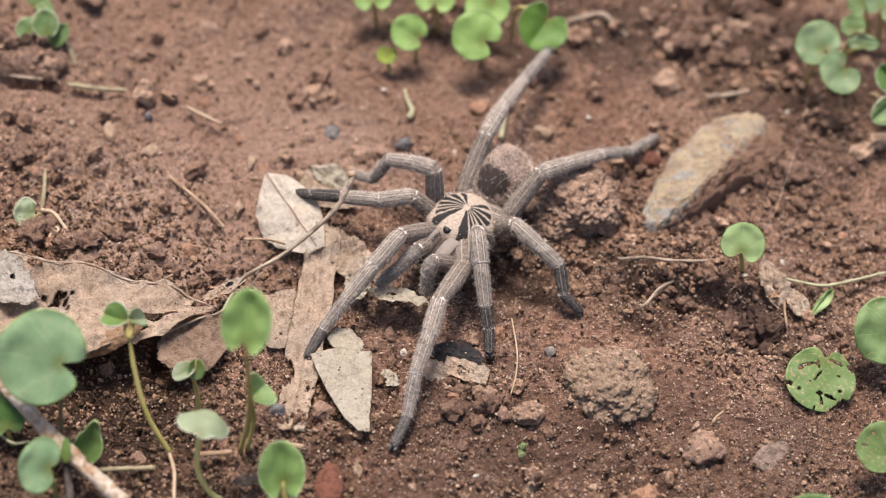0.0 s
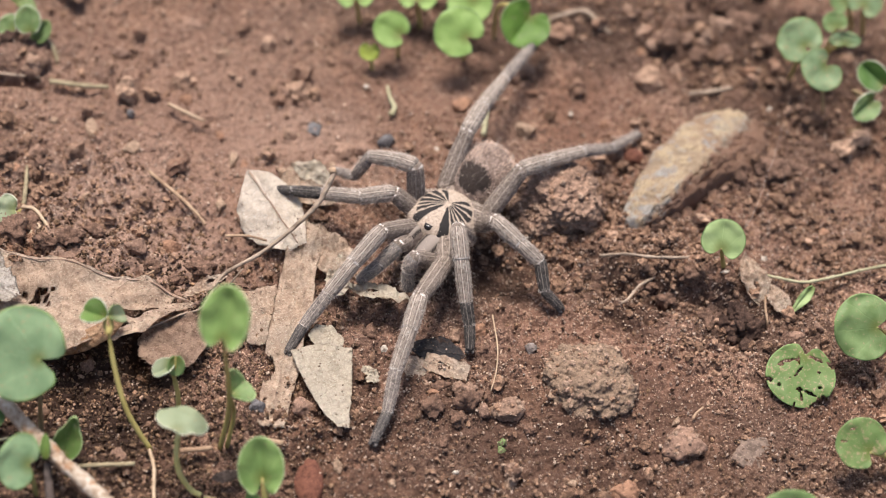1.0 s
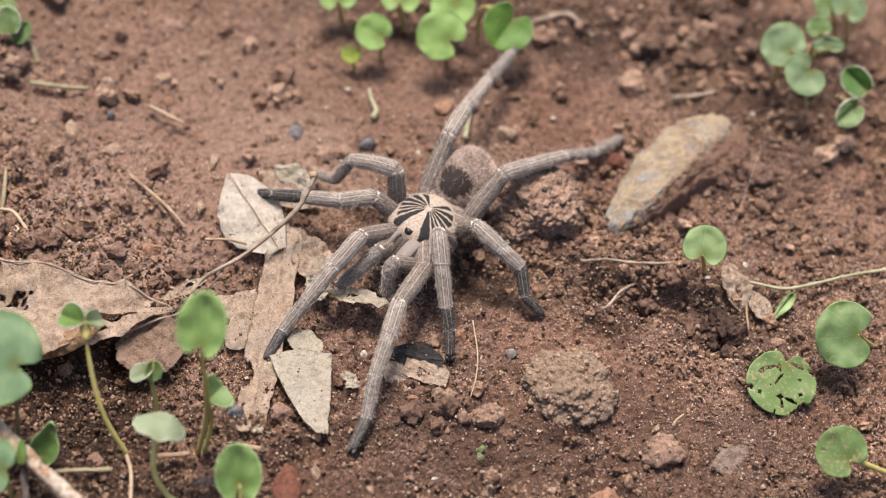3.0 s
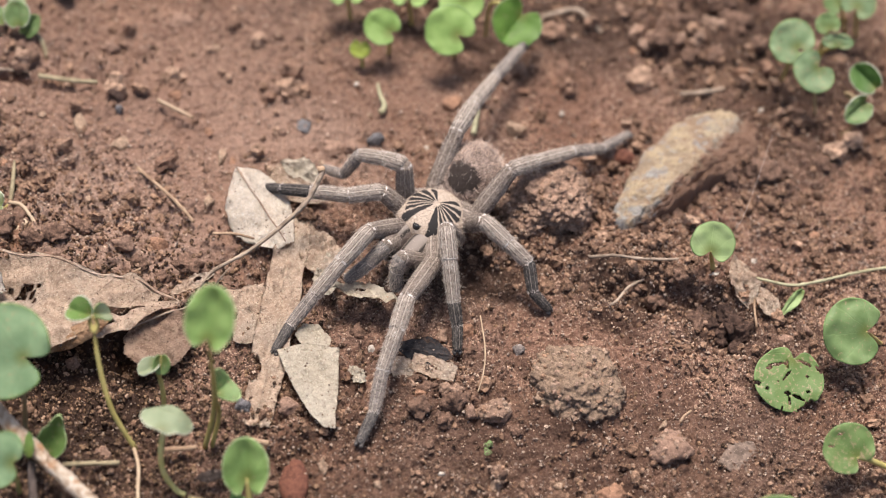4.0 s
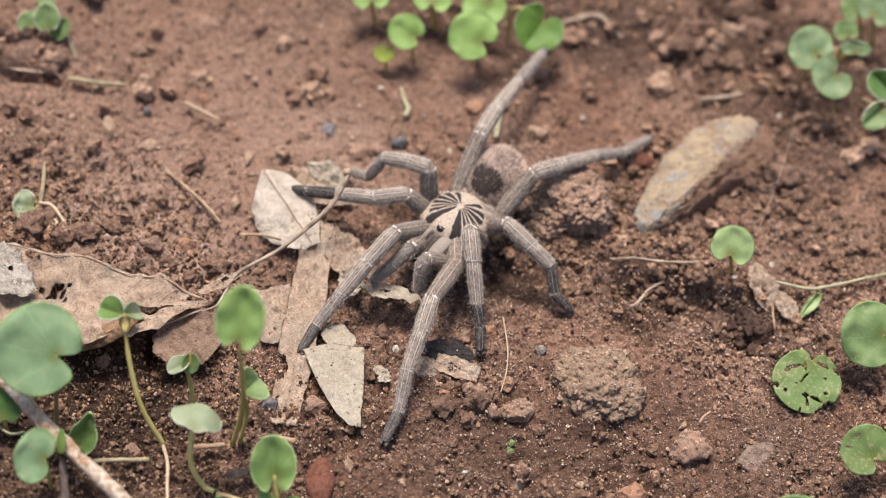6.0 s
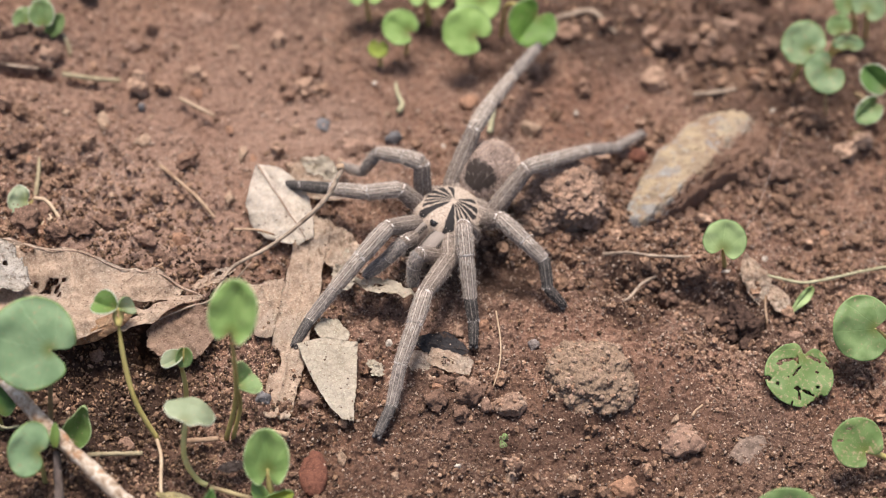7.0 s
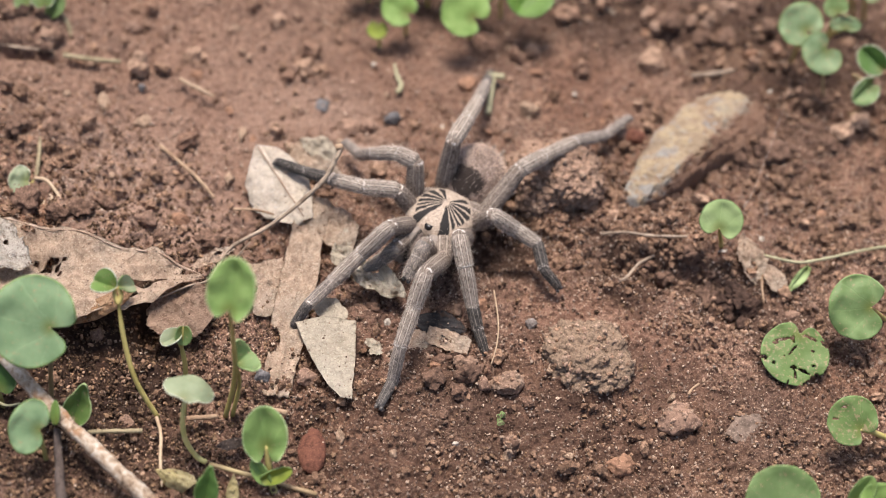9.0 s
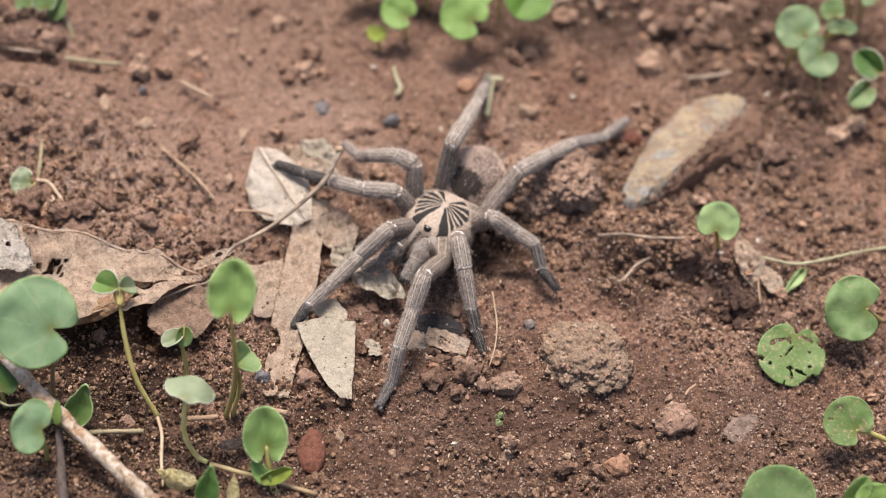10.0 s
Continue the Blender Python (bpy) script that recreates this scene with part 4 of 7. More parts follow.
for p, s, tone, turn, seed in (
    ((-0.0215, -0.0842, 0.0000), (0.0036, 0.0066, 0.0022), "red", 8, 21),
    ((0.0573, -0.0767, 0.0000), (0.0042, 0.0032, 0.0026), "orange", 0, 22),
    ((0.0528, 0.0352, 0.0000), (0.0045, 0.0032, 0.0026), "brown", -5, 23),
    ((0.0057, 0.0469, 0.0000), (0.0035, 0.0030, 0.0024), "orange", 30, 24),
    ((-0.0738, 0.0382, 0.0000), (0.0022, 0.0026, 0.0022), "orange", 10, 25),
    ((0.0581, 0.0774, 0.0000), (0.0018, 0.0018, 0.0016), "orange", 10, 26),
    ((0.0967, 0.0578, 0.0000), (0.0010, 0.0011, 0.0011), "pale", 10, 27),
    ((-0.0885, 0.0296, 0.0000), (0.0017, 0.0017, 0.0014), "dark", 10, 28),
    ((-0.0358, 0.0332, 0.0000), (0.0026, 0.0030, 0.0008), "dark", 10, 29),
    ((-0.0147, 0.0304, 0.0000), (0.0026, 0.0022, 0.0022), "dark", 40, 30),
    ((-0.0373, -0.0662, 0.0000), (0.0022, 0.0020, 0.0022), "dark", 40, 31),
    ((0.0310, -0.0383, 0.0000), (0.0019, 0.0022, 0.0018), "grey", 0, 32),
    ((-0.0454, 0.0460, 0.0000), (0.0020, 0.0020, 0.0016), "brown", 0, 33),
    ((-0.0979, 0.0212, 0.0000), (0.0020, 0.0042, 0.0020), "tan", 10, 34),
    ((-0.0958, 0.0521, 0.0000), (0.0030, 0.0022, 0.0020), "brown", 0, 35),
    ((-0.0856, 0.0165, 0.0000), (0.0030, 0.0024, 0.0020), "tan", 20, 36),
    ((-0.0786, 0.0692, 0.0000), (0.0052, 0.0036, 0.0013), "brown", 20, 37),
    ((-0.0667, 0.0590, 0.0000), (0.0022, 0.0024, 0.0020), "tan", 0, 38),
    ((0.0249, 0.0397, 0.0000), (0.0034, 0.0026, 0.0018), "tan", 0, 39),
    ((0.0565, 0.0345, -0.0000), (0.0036, 0.0026, 0.0024), "red", 0, 40),
    ((0.0912, 0.0729, -0.0000), (0.0026, 0.0020, 0.0018), "orange", 0, 41),
    ((0.1112, 0.0127, 0.0000), (0.0020, 0.0020, 0.0018), "orange", 0, 42),
    ((0.0941, 0.0022, 0.0000), (0.0009, 0.0014, 0.0012), "pale", 10, 43),
    ((0.0824, -0.0071, 0.0000), (0.0015, 0.0006, 0.0006), "pale", 10, 44),
    ((0.1079, -0.0203, 0.0000), (0.0018, 0.0015, 0.0014), "brown", 10, 45),
    ((0.0065, -0.0551, 0.0000), (0.0022, 0.0012, 0.0012), "orange", 0, 46),
    ((-0.0073, -0.0417, 0.0000), (0.0010, 0.0012, 0.0012), "pale", 0, 47),
    ((-0.0685, -0.0165, 0.0000), (0.0032, 0.0024, 0.0022), "orange", 0, 48),
    ((-0.0772, -0.0193, 0.0000), (0.0032, 0.0026, 0.0022), "brown", 0, 49),
    ((-0.0831, -0.0556, -0.0040), (0.0020, 0.0022, 0.0018), "brown", 0, 50),
    ((-0.0697, -0.0814, 0.0000), (0.0026, 0.0020, 0.0020), "brown", 0, 51),
    ((-0.0410, 0.0135, 0.0000), (0.0032, 0.0024, 0.0022), "tan", 0, 52),
    ((-0.0263, 0.0254, 0.0000), (0.0040, 0.0034, 0.0028), "brown", 0, 53),
    ((-0.0568, 0.0176, 0.0000), (0.0014, 0.0036, 0.0018), "tan", 0, 54),
    ((0.1024, -0.0229, 0.0000), (0.0028, 0.0022, 0.0022), "brown", 0, 55),
    ((0.0473, 0.0408, 0.0000), (0.0016, 0.0014, 0.0012), "orange", 0, 56),
    ((0.0199, -0.0585, 0.0000), (0.0020, 0.0022, 0.0020), "brown", 0, 57),
    ((-0.0260, -0.0638, 0.0000), (0.0034, 0.0028, 0.0022), "brown", 0, 58),
    ((-0.1109, 0.0106, 0.0000), (0.0024, 0.0034, 0.0022), "brown", 0, 59),
    ((0.0167, -0.0329, 0.0000), (0.0030, 0.0026, 0.0020), "orange", 20, 60),
    ((0.0146, -0.0777, 0.0000), (0.0011, 0.0009, 0.0009), "pale", 20, 61),
    ((0.0285, -0.0777, 0.0000), (0.0019, 0.0028, 0.0017), "tan", -15, 62),
    ((0.0439, -0.0763, 0.0000), (0.0015, 0.0014, 0.0013), "tan", 30, 63),
    ((-0.0153, -0.0787, 0.0000), (0.0014, 0.0025, 0.0014), "tan", 15, 64),
    ((-0.0010, -0.0823, 0.0000), (0.0011, 0.0013, 0.0010), "tan", 40, 65),
    ((0.0697, -0.0557, 0.0000), (0.0010, 0.0018, 0.0009), "tan", -30, 66),
    ((0.0368, -0.0535, 0.0000), (0.0011, 0.0011, 0.0010), "tan", 10, 67),
    ((0.0056, -0.0409, 0.0000), (0.0011, 0.0013, 0.0011), "orange", 10, 68),
    ((-0.0623, 0.0261, 0.0000), (0.0011, 0.0017, 0.0008), "orange", 40, 400),
    ((-0.0535, 0.0161, 0.0000), (0.0010, 0.0021, 0.0007), "orange", 5, 401),
    ((-0.1095, 0.0238, 0.0000), (0.0014, 0.0017, 0.0010), "tan", 114, 402),
    ((-0.0840, 0.0376, 0.0000), (0.0024, 0.0021, 0.0016), "brown", 5, 403),
    ((-0.1097, 0.0357, 0.0000), (0.0029, 0.0017, 0.0012), "orange", 5, 404),
    ((-0.0772, 0.0178, 0.0000), (0.0015, 0.0018, 0.0011), "brown", 225, 405),
    ((-0.0671, 0.0152, 0.0000), (0.0015, 0.0017, 0.0011), "brown", 262, 406),
    ((-0.0853, 0.0270, 0.0000), (0.0011, 0.0013, 0.0008), "tan", 299, 407),
    ((-0.0575, -0.0008, 0.0000), (0.0017, 0.0028, 0.0013), "tan", 5, 408),
    ((-0.1165, 0.0055, 0.0000), (0.0013, 0.0015, 0.0009), "tan", 13, 409),
    ((-0.1147, 0.0024, 0.0000), (0.0015, 0.0013, 0.0010), "orange", 50, 410),
    ((-0.0895, -0.0060, 0.0000), (0.0011, 0.0010, 0.0008), "tan", 87, 411),
    ((-0.0941, -0.0036, 0.0000), (0.0011, 0.0013, 0.0008), "tan", 124, 412),
    ((-0.0971, 0.0004, 0.0000), (0.0010, 0.0012, 0.0007), "tan", 161, 413),
    ((-0.0969, -0.0205, 0.0000), (0.0018, 0.0017, 0.0012), "tan", 198, 414),
    ((-0.1233, 0.0129, 0.0000), (0.0007, 0.0008, 0.0006), "tan", 235, 415),
    ((-0.0208, 0.0272, 0.0000), (0.0033, 0.0032, 0.0024), "brown", 5, 416),
    ((0.0483, 0.0474, 0.0000), (0.0015, 0.0016, 0.0011), "orange", 309, 417),
    ((0.0280, 0.0490, 0.0000), (0.0012, 0.0011, 0.0008), "orange", 346, 418),
    ((0.0257, 0.0566, 0.0000), (0.0028, 0.0016, 0.0012), "orange", 5, 419),
    ((0.0137, 0.0286, 0.0000), (0.0013, 0.0016, 0.0010), "orange", 60, 420),
    ((0.0278, 0.0266, 0.0000), (0.0015, 0.0014, 0.0011), "brown", 97, 421),
    ((0.0177, 0.0318, 0.0000), (0.0017, 0.0019, 0.0013), "brown", 134, 422),
    ((0.0173, 0.0641, 0.0000), (0.0017, 0.0011, 0.0008), "tan", 5, 423),
    ((0.0001, 0.0302, 0.0000), (0.0009, 0.0010, 0.0007), "pale", 208, 424),
    ((-0.0228, 0.0516, 0.0000), (0.0009, 0.0010, 0.0007), "pale", 245, 425),
    ((-0.0330, 0.0378, 0.0000), (0.0019, 0.0017, 0.0013), "brown", 282, 426),
    ((-0.0175, 0.0409, 0.0000), (0.0009, 0.0011, 0.0007), "tan", 319, 427),
    ((0.0203, 0.0436, 0.0000), (0.0015, 0.0014, 0.0011), "brown", 356, 428),
    ((0.0383, 0.0500, 0.0000), (0.0008, 0.0010, 0.0007), "pale", 33, 429),
    ((-0.0288, 0.0203, 0.0000), (0.0011, 0.0013, 0.0008), "tan", 70, 430),
    ((0.0357, 0.0334, 0.0000), (0.0016, 0.0016, 0.0012), "brown", 107, 431),
):
    words = {"brown": "small brown pebble", "orange": "small orange-brown pebble", "grey": "small grey pebble", "dark": "small blackish pebble", "pale": "tiny whitish pebble", "red": "smooth rust-red pebble", "tan": "small tan angular crumb of earth"}
    stone("pebble", p, s, turn, M_PEBBLE[tone], words[tone] + " lying on the bare earth", "pebble", seed, "pebbles on the earth", rough=0.06 if tone == "red" else 0.2, sink=0.4, flats=2 if tone == "red" else 16, level=4)


# ---- tubes: twigs, stems, straws ----
def smooth_line(points, each=6):
    pts = [Vector(p) for p in points]
    pts = [pts[0] * 2 - pts[1], *pts, pts[-1] * 2 - pts[-2]]
    out = []
    for a, b, c, d in zip(pts, pts[1:], pts[2:], pts[3:]):
        for k in range(each):
            t = k / each
            out.append(0.5 * (2 * b + (c - a) * t + (2 * a - 5 * b + 4 * c - d) * t * t + (3 * b - a - 3 * c + d) * t**3))
    return [*out, pts[-2]]


def tube(points, r0, r1, sides=9, each=6, wobble=0.08, seed=0, knots=0.0, tip=1.0):
    line = smooth_line(points, each)
    bm, rings = bmesh.new(), []
    side = Vector((0.3, 0.2, 1)).normalized()
    for k, p in enumerate(line):
        ahead = (line[min(k + 1, len(line) - 1)] - line[max(k - 1, 0)]).normalized()
        side = (side - ahead * side.dot(ahead)).normalized()
        up = ahead.cross(side)
        share = k / (len(line) - 1)
        r = (r0 + (r1 - r0) * share) * (1 - (1 - tip) * max(0.0, (share - 0.8) / 0.2))
        r *= 1 + knots * max(0.0, noise.noise((k * 0.55, seed, 0)))
        ring = []
        for s in range(sides):
            a = 2 * math.pi * s / sides
            rr = r * (1 + wobble * noise.noise((math.cos(a) * 1.5 + seed, math.sin(a) * 1.5, k * 0.5)))
            ring.append(bm.verts.new(p + side * math.cos(a) * rr + up * math.sin(a) * rr))
        rings.append(ring)
    for a, b in zip(rings, rings[1:]):
        for s in range(sides):
            bm.faces.new((a[s], a[(s + 1) % sides], b[(s + 1) % sides], b[s]))
    bm.faces.new(rings[0][::-1])
    bm.faces.new(rings[-1])
    return bm


def stick(name, points, r0, r1, material, label, category="twig", seed=1, knots=0.0, group=""):
    ob = mesh_object(name, tube(points, r0, r1, 10, 8, 0.25, seed, knots), material)
    return tagged(ob, label, category, group)


fork = stick("forked_twig", [(-0.0734, -0.0506, 0.0055), (-0.0683, -0.0482, 0.0055), (-0.0614, -0.0423, 0.0045), (-0.0562, -0.0391, 0.0040), (-0.0545, -0.0345, 0.0040), (-0.0519, -0.0277, 0.0050), (-0.0426, -0.0208, 0.0075), (-0.0346, -0.0141, 0.0120), (-0.0293, -0.0091, 0.0165), (-0.0269, -0.0052, 0.0205)], 0.00020, 0.00068, M_TWIG, "thin brown twig with a bent tip leaning over dry leaves", seed=2, knots=0.5)
part("twig_tip", tube([(-0.0270, -0.0056, 0.0205), (-0.0262, -0.0038, 0.0218), (-0.0261, -0.0030, 0.0225)], 0.0006, 0.0008, 9, 5, 0.2, 4), M_TWIG, fork)
part("bud", tube([(-0.0273, -0.0030, 0.0225), (-0.0255, -0.0026, 0.0228)], 0.0010, 0.0009, 9, 3, 0.3, 5), M_STRAW, fork, "pale broken end of the twig")
part("side_shoot", tube([(-0.0509, -0.0306, 0.0020), (-0.0490, -0.0299, 0.0060), (-0.0468, -0.0274, 0.0080)], 0.0003, 0.0002, 7, 4, 0.2, 6), M_TWIG, fork)
stick("fallen_stick", [(-0.1146, -0.0664, 0.0140), (-0.1010, -0.0766, 0.0130), (-0.0885, -0.0868, 0.0110), (-0.0749, -0.0965, 0.0090), (-0.0613, -0.1057, 0.0060), (-0.0490, -0.1140, 0.0040)], 0.0016, 0.0020, M_STICK, "pale brown stick with peeling bark and dark blotches", seed=7, knots=0.35)
stick("grass_straw", [(-0.0787, 0.0074, 0.0018), (-0.0698, 0.0001, 0.0022), (-0.0643, -0.0045, 0.0018), (-0.0602, -0.0085, 0.0010)], 0.0006, 0.00045, M_STRAW, "dry brown straw lying on the earth", "straw", 9, group="dry straws")
stick("grass_straw", [(-0.0779, 0.0323, 0.0032), (-0.0715, 0.0294, 0.0032), (-0.0668, 0.0276, 0.0028)], 0.0006, 0.0005, M_ROOT, "short pale broken straw on the earth", "straw", 10, group="dry straws")
stick("grass_straw", [(-0.1130, 0.0361, 0.0030), (-0.1038, 0.0355, 0.0034), (-0.0960, 0.0364, 0.0030)], 0.0008, 0.0006, M_STALK_DULL, "yellowish dry straw lying on the earth", "straw", 11, group="dry straws")
stick("grass_straw", [(0.0201, -0.0298, 0.0030), (0.0221, -0.0404, 0.0036), (0.0223, -0.0480, 0.0034), (0.0214, -0.0537, 0.0026)], 0.00022, 0.00018, M_ROOT, "hair-thin curved dry straw on bare earth", "straw", 12, group="dry straws")
stick("grass_straw", [(0.0728, 0.0611, 0.0015), (0.0794, 0.0626, 0.0020), (0.0864, 0.0660, 0.0015)], 0.0007, 0.0005, M_TWIG, "short brown straw on crumbly earth", "straw", 13, group="dry straws")
stick("grass_straw", [(-0.0386, -0.0764, 0.0015), (-0.0344, -0.0757, 0.0020), (-0.0292, -0.0759, 0.0018)], 0.0005, 0.0008, M_STRAW, "pale dry straw lying under the seedlings", "straw", 14, group="dry straws")
stick("grass_straw", [(-0.0780, -0.0884, 0.0010), (-0.0719, -0.0875, 0.0014), (-0.0645, -0.0860, 0.0010)], 0.0006, 0.0006, M_STALK_DULL, "greenish-brown dry straw on dark soil", "straw", 15, group="dry straws")
stick("grass_straw", [(-0.0542, -0.0808, 0.0010), (-0.0501, -0.0801, 0.0014), (-0.0467, -0.0790, 0.0010)], 0.0007, 0.0006, M_STRAW, "short dry straw on dark soil", "straw", 16, group="dry straws")
stick("grass_straw", [(-0.0462, -0.0931, 0.0010), (-0.0344, -0.0953, 0.0014), (-0.0184, -0.0979, 0.0010)], 0.0006, 0.0006, M_STEM_BROWN, "thin brownish straw on crumbly soil", "straw", 17, group="dry straws")
stick("grass_straw", [(-0.0165, 0.0506, 0.0015), (-0.0151, 0.0455, 0.0018), (-0.0136, 0.0424, 0.0015), (-0.0142, 0.0396, 0.0010)], 0.0004, 0.0009, M_STALK, "pale green fallen flower stalk", "straw", 18, group="fallen stalks")
stick("grass_straw", [(0.0134, 0.0488, 0.0030), (0.0132, 0.0407, 0.0025), (0.0131, 0.0348, 0.0020)], 0.0008, 0.0008, M_STALK, "pale yellow-green fallen stalk behind the spider", "straw", 19, group="fallen stalks")
stick("grass_straw", [(0.0114, 0.0487, 0.0035), (0.0164, 0.0495, 0.0030)], 0.0010, 0.0009, M_STALK, "pale yellow-green fallen stalk behind the spider", "straw", 20, group="fallen stalks")
stick("surface_root", [(0.0480, -0.0076, 0.0055), (0.0544, -0.0076, 0.0075), (0.0613, -0.0076, 0.0075), (0.0700, -0.0058, 0.0065), (0.0772, -0.0028, 0.0050)], 0.00042, 0.00036, M_TWIG, "thin brown root arching over the earth", "root", 21, knots=0.9)
stick("surface_root", [(0.0633, -0.0092, 0.0005), (0.0593, -0.0132, 0.0015), (0.0554, -0.0195, 0.0020), (0.0495, -0.0219, 0.0010)], 0.0004, 0.00032, M_TWIG, "thin brown rootlet over crumbled earth", "root", 22, knots=1.0)
runner = stick("plant_runner", [(0.0896, -0.0042, 0.0015), (0.0960, -0.0070, 0.0040), (0.1034, -0.0085, 0.0050), (0.1113, -0.0058, 0.0050), (0.1224, 0.0004, 0.0030), (0.1337, 0.0044, 0.0030)], 0.00038, 0.00045, M_STALK, "thin greenish creeping runner over brown earth", "runner", 23, knots=0.5)
stick("curled_rootlet", [(-0.1100, -0.0110, 0.0030), (-0.1067, -0.0117, 0.0035), (-0.1038, -0.0141, 0.0030), (-0.1017, -0.0169, 0.0020), (-0.1036, -0.0189, 0.0012), (-0.1062, -0.0186, 0.0018), (-0.1040, -0.0166, 0.0024), (-0.1078, -0.0150, 0.0026), (-0.1104, -0.0140, 0.0020)], 0.00055, 0.0004, M_ROOT, "thin pale curled rootlet on the earth", "root", 25)
stick("fallen_twig", [(-0.1400, 0.0378, 0.0030), (-0.1290, 0.0374, 0.0026), (-0.1165, 0.0380, 0.0022)], 0.0004, 0.00035, M_TWIG, "thin straight brown twig across a crevice in the earth", seed=28)
stick("fallen_twig", [(-0.0850, -0.0905, 0.0040), (-0.0832, -0.0965, 0.0036), (-0.0808, -0.1050, 0.0030), (-0.0790, -0.1110, 0.0020)], 0.0008, 0.0014, M_TWIG_DARK, "dark grey weathered twig under the fallen stick", seed=29, knots=0.3)
stick("surface_root", [(0.0293, 0.0856, 0.0020), (0.0393, 0.0888, 0.0040), (0.0438, 0.0858, 0.0040), (0.0485, 0.0824, 0.0020)], 0.0008, 0.0007, M_TWIG, "brown branching root on rough earth", "root", 26)


for k, (a, m_, c, label) in enumerate((
    ((-0.0540, -0.0132, 0.0030), (-0.0481, -0.0132, 0.0040), (-0.0425, -0.0148, 0.0050), "thin pale fibre under a dead leaf"),
    ((-0.0742, -0.0305, 0.0020), (-0.0725, -0.0295, 0.0030), (-0.0708, -0.0277, 0.0030), "short pale fibre on crumbly earth"),
    ((0.0739, -0.0546, 0.0015), (0.0747, -0.0531, 0.0020), (0.0766, -0.0507, 0.0015), "short tan splinter on bare earth"),
    ((0.0949, -0.0072, 0.0020), (0.0936, -0.0142, 0.0020), (0.0942, -0.0214, 0.0015), "thin pale rootlet beside the runner"),
    ((-0.1036, -0.0828, 0.0030), (-0.0996, -0.0848, 0.0030), (-0.0959, -0.0841, 0.0035), "thin pale green shoot on dark soil"),
)):
    stick("fibre", [a, m_, c], 0.0004, 0.0003, M_STRAW if k != 4 else M_STALK, label, "fibre", 40 + k, group="loose fibres")
stick("silk_thread", [(0.1024, 0.0585, 0.0010), (0.0942, 0.0266, 0.0140), (0.0869, 0.0003, 0.0220), (0.0845, -0.0043, 0.0200)], 0.000028, 0.000028, M_SILK, "single pale strand of silk hung between leaf and earth", "thread", 27)


